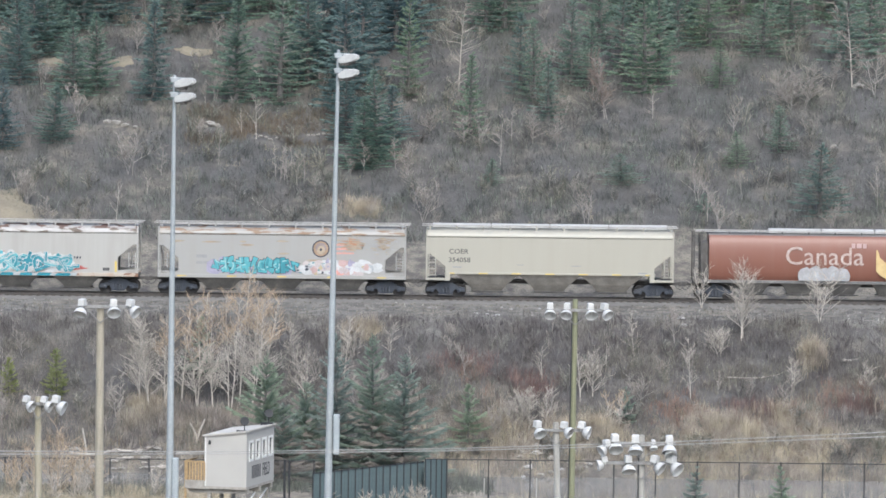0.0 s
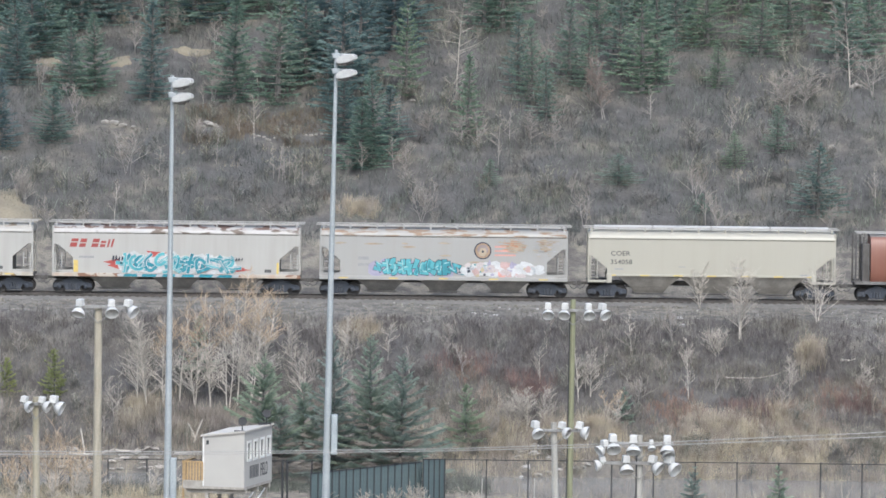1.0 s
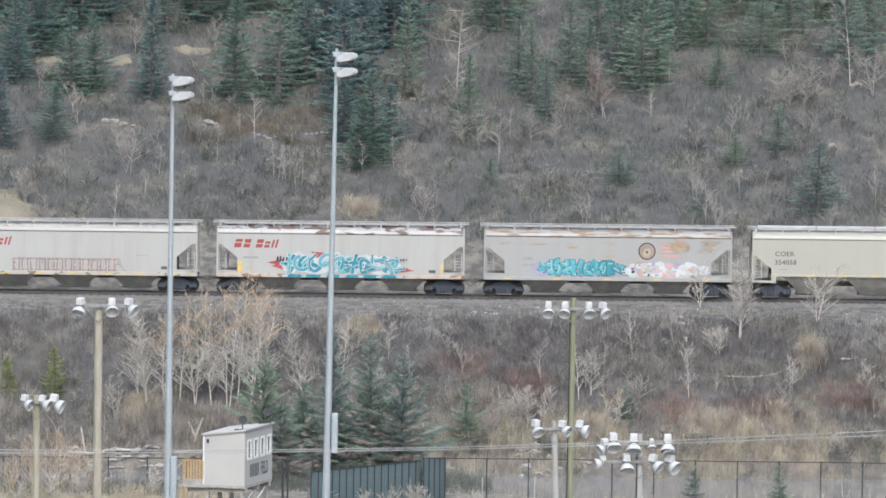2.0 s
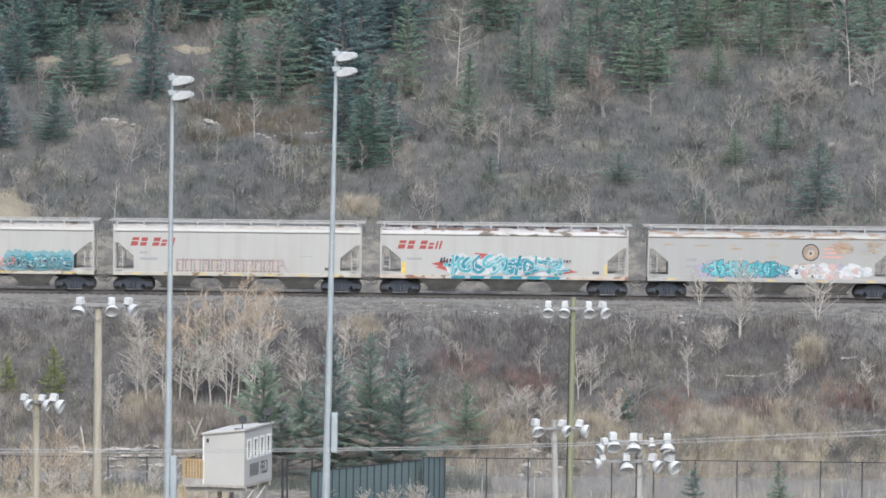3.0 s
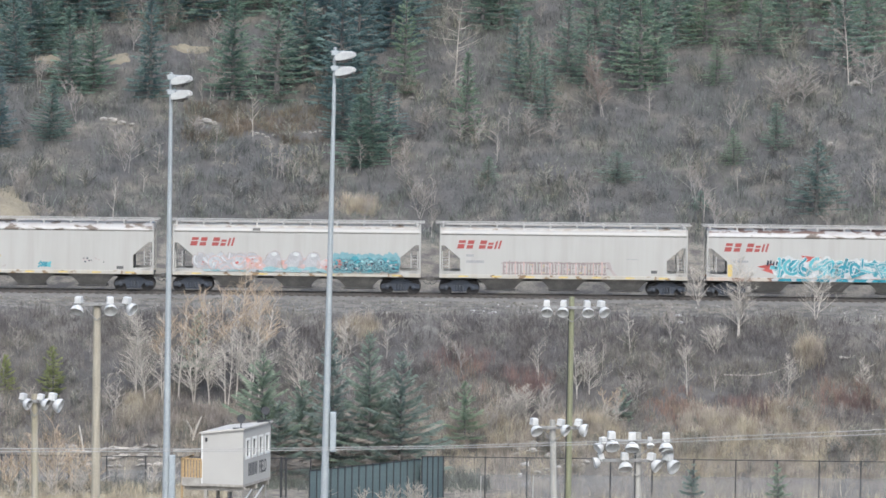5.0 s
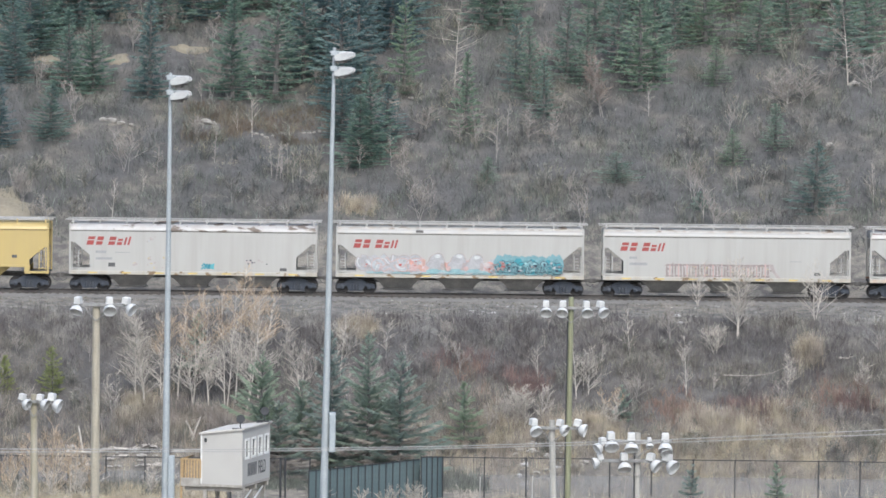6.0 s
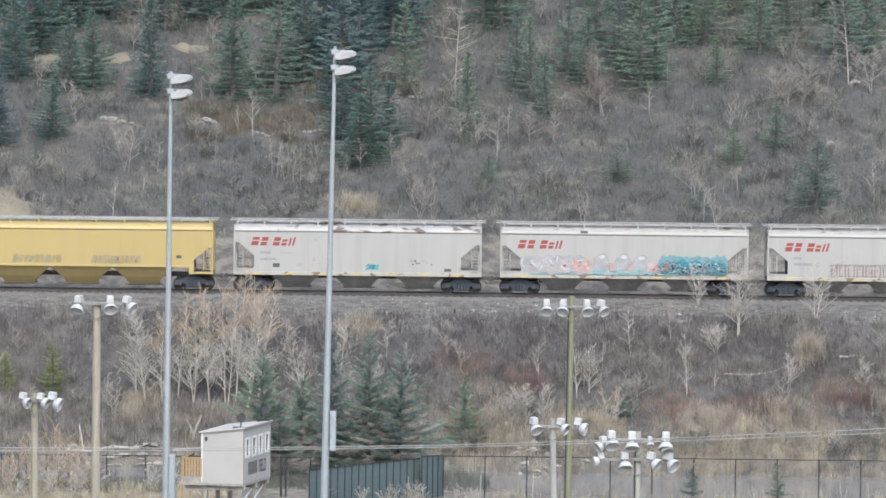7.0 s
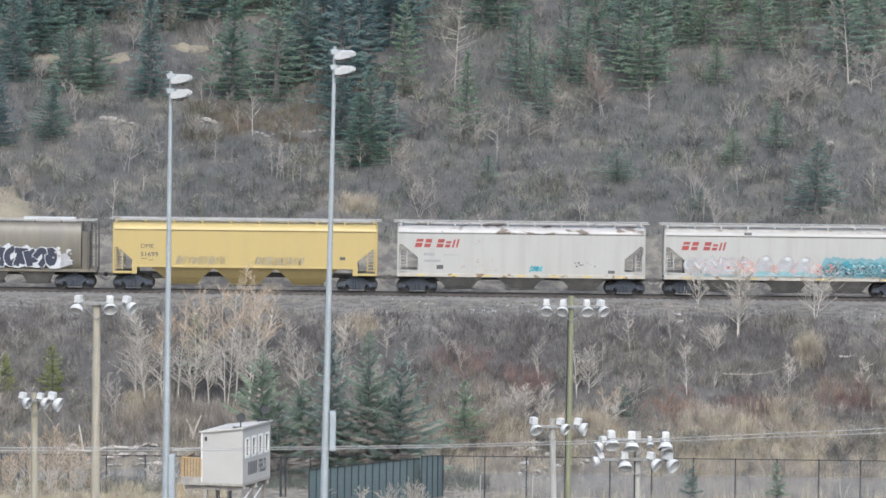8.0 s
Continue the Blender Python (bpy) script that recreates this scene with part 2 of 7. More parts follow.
M["crest_brush"] = twigs("dark_purple_brush", [(0.0, (0.112, 0.106, 0.111)), (0.5, (0.182, 0.172, 0.175)), (0.9, (0.258, 0.244, 0.24)), (1.0, (0.4, 0.375, 0.355))])
M["low_brush"] = twigs("pale_brown_stems", [(0.0, (0.225, 0.195, 0.178)), (0.5, (0.335, 0.298, 0.27)), (1.0, (0.48, 0.435, 0.39))])
M["rust_grass"] = twigs("rust_brown_grass", [(0.0, (0.125, 0.105, 0.09)), (0.6, (0.185, 0.155, 0.128)), (1.0, (0.27, 0.232, 0.19))])
M["shrub"] = twigs("woody_shrub_stems", [(0.0, (0.146, 0.141, 0.132)), (0.5, (0.233, 0.226, 0.21)), (0.9, (0.32, 0.312, 0.287)), (1.0, (0.5, 0.48, 0.44))])
M["red_brush"] = twigs("red_osier_stems", [(0.0, (0.2, 0.135, 0.13)), (0.6, (0.27, 0.185, 0.17)), (1.0, (0.32, 0.25, 0.22))])
M["reed"] = twigs("dry_reed", [(0.0, (0.33, 0.282, 0.232)), (0.6, (0.44, 0.385, 0.32)), (1.0, (0.56, 0.505, 0.43))], 0.6)
M["straw"] = twigs("dry_straw", [(0.0, (0.36, 0.31, 0.24)), (0.6, (0.47, 0.415, 0.33)), (1.0, (0.56, 0.51, 0.43))], 0.6)
M["rock"] = surface("pale_rock", (0.34, 0.32, 0.285), (0.24, 0.225, 0.2), 1.5, 9, 0.9, 0, 0.6)
M["sand"] = surface("sandy_earth", (0.225, 0.197, 0.142), (0.178, 0.157, 0.118), 0.6, 6, 0.95, 0, 0.6)
M["pale_litter"] = surface("pale_litter", (0.48, 0.475, 0.455), (0.36, 0.35, 0.33), 2, 20, 0.8)
M["driftwood"] = surface("bleached_driftwood", (0.45, 0.42, 0.37), (0.34, 0.31, 0.27), 2, 14, 0.9)


def ground_material():
    m, n, l, b = nodes_of("ground_cover")
    co = n.new("ShaderNodeTexCoord")
    sep = n.new("ShaderNodeSeparateXYZ")
    l.new(co.outputs["Object"], sep.inputs[0])
    wob = n.new("ShaderNodeMath")
    wob.operation = "MULTIPLY_ADD"
    wob.inputs[1].default_value = 3.0
    l.new(noise_node(n, l, 0.35, 5), wob.inputs[0])
    l.new(sep.outputs["Y"], wob.inputs[2])
    mr = n.new("ShaderNodeMapRange")
    mr.inputs["From Min"].default_value, mr.inputs["From Max"].default_value = 291.5, 401.5
    l.new(wob.outputs[0], mr.inputs["Value"])
    grass, mud, litter, gravel, cutting = (0.33, 0.29, 0.225), (0.2, 0.18, 0.15), (0.104, 0.1, 0.097), (0.215, 0.203, 0.18), (0.225, 0.204, 0.168)
    zone = ramp(n, l, mr.outputs["Result"], [(0.0, grass), (0.11, grass), (0.13, mud), (0.25, mud), (0.28, litter), (0.352, litter),
                                             (0.368, gravel), (0.47, gravel), (0.5, cutting), (0.555, cutting), (0.58, litter), (1.0, litter)])
    tan = ramp(n, l, noise_node(n, l, 0.3, 6), [(0.45, 0.0), (0.68, 0.7)])
    zone = mix(n, l, tan, zone, (0.21, 0.185, 0.145))
    fine = noise_node(n, l, 6.0, 6)
    speck = ramp(n, l, noise_node(n, l, 14.0, 4), [(0.3, 0.25), (0.5, 0.8), (0.7, 1.0)])
    c = mix(n, l, 0.9, zone, speck, "MULTIPLY")
    c = mix(n, l, ramp(n, l, noise_node(n, l, 1.1, 5), [(0.38, 0.8), (0.6, 0.0)]), c, (0.06, 0.056, 0.053))
    l.new(c, b.inputs["Base Color"])
    b.inputs["Roughness"].default_value = 0.95
    relief(n, l, b, fine, 0.8, 0.12)
    return m


def water_material():
    m, n, l, b = nodes_of("grey_river_water")
    l.new(mix(n, l, noise_node(n, l, 0.2), (0.2, 0.195, 0.185), (0.225, 0.22, 0.21)), b.inputs["Base Color"])
    b.inputs["Roughness"].default_value = 0.09
    relief(n, l, b, noise_node(n, l, 1.4, 5, (0.5, 2.0, 1.0)), 0.12, 0.05)
    return m


# ---- builders ----
def box(bm, x0, x1, y0, y1, z0, z1, bevel=0.0):
    vs = [bm.verts.new((x, y, z)) for x in (x0, x1) for y in (y0, y1) for z in (z0, z1)]
    fs = [bm.faces.new([vs[i] for i in q]) for q in ((0, 1, 3, 2), (4, 6, 7, 5), (0, 4, 5, 1), (2, 3, 7, 6), (0, 2, 6, 4), (1, 5, 7, 3))]
    if bevel:
        bmesh.ops.bevel(bm, geom=list({e for f in fs for e in f.edges}), offset=bevel, segments=1, affect="EDGES")
    return bm


def prism(bm, poly, y0, y1):
    """A closed outline in x and z, carried from y0 to y1."""
    a = [bm.verts.new((x, y0, z)) for x, z in poly]
    b = [bm.verts.new((x, y1, z)) for x, z in poly]
    bm.faces.new(a)
    bm.faces.new(b[::-1])
    for i in range(len(poly)):
        j = (i + 1) % len(poly)
        bm.faces.new((a[j], a[i], b[i], b[j]))
    return bm


def loft_x(bm, poly, x0, x1):
    """A closed outline in y and z, carried from x0 to x1."""
    a = [bm.verts.new((x0, y, z)) for y, z in poly]
    b = [bm.verts.new((x1, y, z)) for y, z in poly]
    bm.faces.new(a)
    bm.faces.new(b[::-1])
    for i in range(len(poly)):
        j = (i + 1) % len(poly)
        bm.faces.new((a[j], a[i], b[i], b[j]))
    return bm


def tube(bm, pts, radii, n=6, caps=True):
    pts = [Vector(p) for p in pts]
    if isinstance(radii, (int, float)):
        radii = [radii] * len(pts)
    rings = []
    for i, p in enumerate(pts):
        d = (pts[min(i + 1, len(pts) - 1)] - pts[max(i - 1, 0)]).normalized()
        s = d.cross(Vector((0, 0, 1)) if abs(d.z) < 0.9 else Vector((1, 0, 0))).normalized()
        t = d.cross(s)
        rings.append([bm.verts.new(p + radii[i] * (math.cos(k * 2 * math.pi / n) * s + math.sin(k * 2 * math.pi / n) * t)) for k in range(n)])
    for a, b in zip(rings, rings[1:]):
        for k in range(n):
            bm.faces.new((a[k], a[(k + 1) % n], b[(k + 1) % n], b[k]))
    if caps:
        bm.faces.new(rings[0][::-1])
        bm.faces.new(rings[-1])
    return bm


def lathe(bm, profile, n=14, m=None):
    m = m or Matrix()
    rings = [[bm.verts.new(m @ Vector((r * math.cos(k * 2 * math.pi / n), r * math.sin(k * 2 * math.pi / n), z))) for k in range(n)] for r, z in profile]
    for a, b in zip(rings, rings[1:]):
        for k in range(n):
            bm.faces.new((a[k], a[(k + 1) % n], b[(k + 1) % n], b[k]))
    bm.faces.new(rings[0][::-1])
    bm.faces.new(rings[-1])
    return bm


def mesh_of(name, bm, mats, smooth=False):
    bmesh.ops.recalc_face_normals(bm, faces=bm.faces[:])
    me = bpy.data.meshes.new(name)
    bm.to_mesh(me)
    bm.free()
    for m in mats if isinstance(mats, (list, tuple)) else [mats]:
        me.materials.append(m)
    if smooth:
        me.polygons.foreach_set("use_smooth", [True] * len(me.polygons))
        me.set_sharp_from_angle(angle=radians(38))
    return me


def part(name, bm, material, parent, label="", smooth=False):
    ob = new(name, bm if isinstance(bm, bpy.types.Mesh) else mesh_of(name, bm, material, smooth))
    ob.parent = parent
    return tagged(ob, label)


def thing(name, m, label, category, group="", kind=""):
    ob = new(name)
    ob.empty_display_size = 0.3
    ob.matrix_basis = m
    return tagged(ob, label, category, group, kind)


def solid(name, bm, material, label, category="", group="", kind="", smooth=False):
    return tagged(new(name, mesh_of(name, bm, material, smooth)), label, category, group, kind)


def words(name, text, size, m, material, parent, label="", squeeze=1.0, depth=0.006, bold=0.0):
    """Painted words: the built-in font, turned into a mesh."""
    cu = bpy.data.curves.new(name, "FONT")
    cu.body, cu.size, cu.extrude, cu.resolution_u, cu.offset = text, size, depth, 3, bold
    tmp = bpy.data.objects.new(name + "_outline", cu)
    me = bpy.data.meshes.new_from_object(tmp)
    bpy.data.objects.remove(tmp)
    me.transform(m @ Matrix.Diagonal((squeeze, 1, 1, 1)))
    me.materials.clear()
    me.materials.append(material)
    return part(name, me, material, parent, label)


def raw_mesh(name, verts, faces, material):
    """A mesh of triangles straight from arrays."""
    me = bpy.data.meshes.new(name)
    me.from_pydata(verts.reshape(-1, 3).tolist() if hasattr(verts, "reshape") else verts, [], faces.tolist() if hasattr(faces, "tolist") else faces)
    me.materials.append(material)
    return me


# ---- ground ----
SECTION = [(-4000, 29.4), (4, 29.4), (100, 0), (316, 0), (316.01, -1.6), (318.3, 0.3), (331, 8.05), (336.4, 8.53), (341.6, 8.53),
           (343, 8.2), (345, 8.6), (470, 71), (560, 84), (5000, 95)]
SEC_Y, SEC_Z = [p[0] for p in SECTION], [p[1] for p in SECTION]


def height(x, y):
    z = np.interp(y, SEC_Y, SEC_Z)
    edge = 303 - 9.3 * np.clip((x - 1.5) / 4.5, 0, 1) - 5.0 * np.clip((-13 - x) / 2, 0, 1)
    low = -1.6
    z = np.where((y > 200) & (y <= 316.005), low * np.clip((y - edge) / 1.2, 0, 1), z)
    z = np.where((y > 316.005) & (y < 318.3), np.maximum(z, low), z)
    m = np.clip((y - 320) / 4, 0, 1) * np.clip((330 - y) / 4, 0, 1) * 0.6 + np.clip((y - 348) / 8, 0, 1)
    return z + m * (0.38 * np.sin(0.23 * x + 1.3) * np.sin(0.19 * y + 0.4) + 0.22 * np.sin(0.51 * x + 0.37 * y) + 0.12 * np.sin(1.1 * x - 0.8 * y))


def sheet(name, xs, ys, lift, material, zs=None):
    gx, gy = np.meshgrid(np.array(xs), np.array(ys))
    gz = height(gx, gy) + lift if zs is None else gx * 0 + zs
    v = np.stack([gx, gy, gz], -1).reshape(-1, 3)
    w, hgt = len(xs), len(ys)
    i = (np.arange(hgt - 1)[:, None] * w + np.arange(w - 1)[None, :]).ravel()
    me = raw_mesh(name, v, np.stack([i, i + 1, i + w + 1, i + w], -1), material)
    me.polygons.foreach_set("use_smooth", [True] * len(me.polygons))
    return new(name, me)


M["ground"] = ground_material()
M["water"] = water_material()
gx = [-4000, -1500, -600, -300, -180, -110, -70] + [v * 0.8 for v in range(-65, 66)] + [70, 110, 180, 300, 600, 1500, 4000]
gy = [-4000, -1000, -200, -40, 4] + list(range(16, 101, 12)) + list(range(120, 290, 17)) + [290] + [292 + 0.5 * k for k in range(0, 48)] + [316.02 + 0.5 * k for k in range(0, 36)] + [334.5, 336.4, 338, 340, 341.6, 343, 344, 345] + [346 + 0.8 * k for k in range(0, 70)] + \
     [405, 420, 440, 470, 510, 560, 700, 1000, 2000, 5000]
tagged(sheet("ground", gx, gy, 0.0, M["ground"]), "river valley ground with dry grass, gravel and brown leaf litter", "ground", kind="structure")
tagged(sheet("river", [-4000, -400, -60, 0, 60, 400, 4000], [293.0, 300, 308, 314, 318], 0, M["water"], -1.0), "smooth grey river water below the railway bank", "river", kind="structure")

# ---- railway ----
TRACK_Y, RAIL_Z, SPEED = 339.0, 8.89, 10.943


def railway():
    track = thing("railway_track", pose(0, TRACK_Y, 0), "single railway track with rusty rails on grey ballast", "railway track", kind="structure")
    for s in (-1, 1):
        bm = bmesh.new()
        y = s * 0.755
        loft_x(bm, [(y - 0.07, RAIL_Z - 0.17), (y + 0.07, RAIL_Z - 0.17), (y + 0.07, RAIL_Z - 0.15), (y + 0.012, RAIL_Z - 0.12), (y + 0.012, RAIL_Z - 0.045),
                    (y + 0.036, RAIL_Z - 0.03), (y + 0.036, RAIL_Z), (y - 0.036, RAIL_Z), (y - 0.036, RAIL_Z - 0.03), (y - 0.012, RAIL_Z - 0.045),
                    (y - 0.012, RAIL_Z - 0.12), (y - 0.07, RAIL_Z - 0.15)], -180, 180)
        part("rail", bm, M["rail"], track)
    bm = bmesh.new()
    loft_x(bm, [(-2.9, 8.48), (-1.5, RAIL_Z - 0.2), (1.5, RAIL_Z - 0.2), (2.9, 8.48)], -180, 180)
    part("ballast_bed", bm, M["ballast"], track, "crushed grey stone ballast")
    tie = bmesh.new()
    box(tie, -0.115, 0.115, -1.3, 1.3, RAIL_Z - 0.34, RAIL_Z - 0.175, 0.012)
    tie = mesh_of("tie", tie, M["tie"])
    for k in range(-70, 71):
        ob = part("tie", tie, None, track)
        ob.location.x = k * 0.52
    return track


M["ballast"] = surface("crushed_stone", (0.182, 0.173, 0.16), (0.13, 0.124, 0.115), 1.2, 9, 0.95, 0, 0.9)


# ---- train ----
def make_truck_meshes():
    fr = bmesh.new()
    for y in (-1.02, 1.02):
        prism(fr, [(-1.3, 0.38), (-1.26, 0.64), (-0.78, 0.74), (-0.45, 0.98), (0.45, 0.98), (0.78, 0.74), (1.26, 0.64), (1.3, 0.38), (1.02, 0.38),
                   (0.62, 0.55), (0.42, 0.2), (-0.42, 0.2), (-0.62, 0.55), (-1.02, 0.38)], y - 0.09, y + 0.09)
        for k in (-0.2, 0.0, 0.2):
            tube(fr, [(k, y * 1.1, 0.3), (k, y * 1.1, 0.62)], 0.08, 8)
        for x in (-0.89, 0.89):
            lathe(fr, [(0.12, 0.0), (0.14, 0.12), (0.05, 0.16)], 10, Matrix.Translation((x, y * 1.06, 0.46)) @ pose(0, 0, 0, 90 if y < 0 else -90))
    box(fr, -0.22, 0.22, -1.1, 1.1, 0.5, 1.1, 0.03)
    ws = bmesh.new()
    for y, o in ((-0.75, 1), (0.75, -1)):
        prof = [(0.1, -0.09), (0.36, -0.05), (0.4, -0.07), (0.457, -0.07), (0.457, 0.05), (0.485, 0.07), (0.485, 0.09), (0.38, 0.09), (0.34, 0.04), (0.1, 0.1)]
        lathe(ws, prof, 20, Matrix.Translation((0, y, 0)) @ pose(0, 0, 0, -90 * o))
    tube(ws, [(0, -1.1, 0), (0, 1.1, 0)], 0.08, 10)
    return mesh_of("truck", fr, M["truck"]), mesh_of("wheelset", ws, M["wheel"], True)


TRUCK_MESH, WHEELSET_MESH = make_truck_meshes()
WHEELSETS = []


def running_gear(car, a, trucks_at):
    for s in (-1, 1):
        truck = part("truck", TRUCK_MESH, None, car, "dark cast-steel truck")
        truck.location.x = s * trucks_at
        for x in (-0.89, 0.89):
            w = part("wheelset", WHEELSET_MESH, None, truck)
            w.location = (x, 0, 0.457)
            WHEELSETS.append((w, x))
        bm = bmesh.new()
        x0 = s * a
        box(bm, *sorted((x0, x0 + s * 0.42)), -0.09, 0.09, 0.72, 0.92, 0.02)
        box(bm, *sorted((x0 + s * 0.38, x0 + s * 0.66)), -0.17, 0.17, 0.66, 0.98, 0.05)
        tube(bm, [(x0 + s * 0.1, -0.4, 0.8), (x0 + s * 0.3, -0.42, 0.52), (x0 + s * 0.5, -0.42, 0.44), (x0 + s * 0.68, -0.4, 0.6)], 0.03, 6)
        part("coupler", bm, M["under"], car, "grimy knuckle coupler with a hanging hose")
    bm = bmesh.new()
    box(bm, -a, a, -0.28, 0.28, 0.72, 1.02, 0.02)
    tube(bm, [(-a + 1, -0.9, 0.98), (a - 1, -0.9, 0.98)], 0.03, 6)
    box(bm, -a + 2.6, -a + 3.4, -0.75, -0.3, 0.6, 0.95, 0.05)
    part("centre_sill", bm, M["under"], car)


RIDE = 0.19


def raised(car):
    """Sets the body on its springs; the trucks stay on the rails."""
    for o in car.children:
        if not o.name.startswith("truck"):
            o.location.z += RIDE
    return car


def ladder(car, x, s, z0, z1, material, y=-1.6):
    bm = bmesh.new()
    for dx in (0.0, 0.44):
        box(bm, x + s * dx - 0.028, x + s * dx + 0.028, y - 0.03, y + 0.03, z0, z1)
    k = z0 + 0.12
    while k < z1:
        xa, xb = sorted((x, x + s * 0.44))
        box(bm, xa, xb, y - 0.02, y + 0.02, k - 0.018, k + 0.018)
        k += 0.42
    part("ladder", bm, material, car)


def bay(car, x, top, bottom, z0, z1, wide, material):
    bm = bmesh.new()
    corners = ((-1, -1), (1, -1), (1, 1), (-1, 1))
    rings = [[bm.verts.new((x + sx * half, sy * deep, z)) for sx, sy in corners]
             for half, deep, z in ((top, wide, z1), (bottom + (top - bottom) * 0.62, wide * 0.86, z1 - 0.3 * (z1 - z0)), (bottom + (top - bottom) * 0.28, wide * 0.68, z1 - 0.62 * (z1 - z0)), (bottom, 0.62, z0))]
    for a, b in zip(rings, rings[1:]):
        for i in range(4):
            j = (i + 1) % 4
            bm.faces.new((a[i], a[j], b[j], b[i]))
    bm.faces.new(rings[0])
    bm.faces.new(rings[-1][::-1])
    hop = part("hopper_bay", bm, material, car)
    g = bmesh.new()
    box(g, x - bottom - 0.12, x + bottom + 0.12, -0.78, 0.78, z0 - 0.1, z0, 0.02)
    box(g, x - bottom - 0.3, x + bottom + 0.3, -0.9, -0.82, z0 - 0.06, z0 - 0.01)
    tube(g, [(x + bottom * 0.6, -1.0, z0 - 0.05), (x + bottom * 0.6, 1.0, z0 - 0.05)], 0.04, 6)
    part("outlet_gate", g, M["under"], hop)


def roof_walk(car, a, material, z=4.58, posts=10, y=-1.12):
    for s in (1, -1):
        bm = bmesh.new()
        y0, y1 = sorted((s * y, s * (y + 0.38)))
        for k in range(3):
            w = (y1 - y0) / 3
            box(bm, -a - 0.27, a + 0.27, y0 + k * w + 0.012, y0 + (k + 1) * w - 0.012, z, z + 0.045)
        box(bm, -a - 0.27, a + 0.27, s * y - 0.02, s * y + 0.02, z - 0.015, z + 0.05)
        part("roof_walkway", bm, M["walkway"], car, "weathered steel roof walkway")
        post = bmesh.new()
        box(post, -0.05, 0.05, s * y - 0.03, s * y + 0.03, 4.2, z, 0.0)
        post = mesh_of("walkway_bracket", post, material)
        for k in range(posts):
            ob = part("walkway_bracket", post, None, car)
            ob.location.x = -a + 0.25 + (2 * a - 0.5) * k / (posts - 1)


def hatches(car, a, material, n=4, z=4.45, top=4.66, only=None):
    run = (2 * a - 0.8) / n
    for k in range(n):
        if only and k not in only:
            continue
        bm = bmesh.new()
        x0 = -a + 0.4 + k * run
        loft_x(bm, [(-0.42, z), (-0.42, top - 0.05), (-0.3, top), (0.3, top), (0.42, top - 0.05), (0.42, z)], x0 + 0.05, x0 + run - 0.05)
        part("hatch_cover", bm, material, car)


def covered_hopper(m, label, side, roof, half=8.28, style="low", bay_paint=None, end_paint=None, trim=None, hatch=None, hatch_top=4.55, eaves=None, sill=None):
    """A flat-sided three-bay grain hopper. style: low sill with small bays, or high sill with long sloping bays."""
    car = thing("grain_hopper_car", m, label, "railcar", "grain hopper cars of the train")
    a, trim = half, trim or side
    low = style == "low"
    z0 = 1.2 if low else 1.5
    if low:
        cut = [(0.12, 3.84), (0.12, 3.12), (0.35, 3.12), (1.38, 2.25), (1.38, 1.4), (0.12, 1.4), (0.12, z0)]
    else:
        cut = [(0.12, 3.84), (0.12, 2.72), (0.3, 2.72), (1.3, 1.9), (1.3, z0)]
    poly = [(-a + x, z) for x, z in cut] + [(a - x, z) for x, z in cut[::-1]]
    for s in (-1, 1):
        bm = bmesh.new()
        prism(bm, poly, *sorted((s * 1.56, s * 1.5)))
        part("side_panel", bm, side, car)
        bm = bmesh.new()
        if low:
            box(bm, -a, a, *sorted((s * 1.6, s * 1.44)), 0.96, 1.2, 0.015)
        else:
            box(bm, -a + 1.25, a - 1.25, *sorted((s * 1.6, s * 1.44)), 1.38, 1.52, 0.015)
            for e in (-1, 1):
                box(bm, *sorted((e * a, e * (a - 1.62))), *sorted((s * 1.59, s * 1.43)), 0.96, 1.12, 0.015)
                box(bm, *sorted((e * (a - 1.28), e * (a - 1.62))), *sorted((s * 1.61, s * 1.45)), 0.94, 1.54, 0.015)
        part("side_sill", bm, sill or trim, car)
        bm = bmesh.new()
        knee = (1.4, 2.2) if low else (1.32, 1.86)
        head = 3.1 if low else 2.7
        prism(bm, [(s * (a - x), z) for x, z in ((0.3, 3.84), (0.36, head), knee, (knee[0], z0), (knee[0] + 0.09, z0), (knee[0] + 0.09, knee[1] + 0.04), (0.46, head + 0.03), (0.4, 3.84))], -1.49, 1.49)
        part("slope_sheet", bm, end_paint or M["shade_grey"], car, "sloping end sheet in a shade-toned grey")
        for t in (-1, 1):
            bm = bmesh.new()
            box(bm, *sorted((s * a, s * (a - 0.12))), *sorted((t * 1.57, t * 1.45)), 0.96, 4.35, 0.01)
            part("corner_post", bm, trim, car)
            ladder(car, s * (a - 0.2), -s, 1.2, 2.55 if low else 2.7, trim, t * 1.6)
        bm = bmesh.new()
        box(bm, *sorted((s * a, s * (a - 1.35))), -1.44, 1.44, 0.98, 1.08)
        part("end_platform", bm, M["under"], car)
    bm = bmesh.new()
    eave = [(-1.57, 3.87), (-1.6, 3.92), (-1.585, 4.0), (-1.52, 4.1), (-1.42, 4.18)]
    loft_x(bm, eave + [(-y, z) for y, z in eave[::-1]], -a + 0.06, a - 0.06)
    part("roof_eave", bm, eaves or roof, car, "", True)
    bm = bmesh.new()
    crown = [(-1.42, 4.18), (-1.15, 4.3), (-0.6, 4.41), (0, 4.45)]
    loft_x(bm, crown + [(-y, z) for y, z in crown[-2::-1]], -a + 0.06, a - 0.06)
    part("roof", bm, roof, car, "", True)
    bm = bmesh.new()
    for s in (-1, 1):
        box(bm, -a + 0.1, a - 0.1, *sorted((s * 1.535, s * 1.49)), 3.83, 3.875)
    part("roof_seam", bm, M["under"], car)
    roof_walk(car, a, trim)
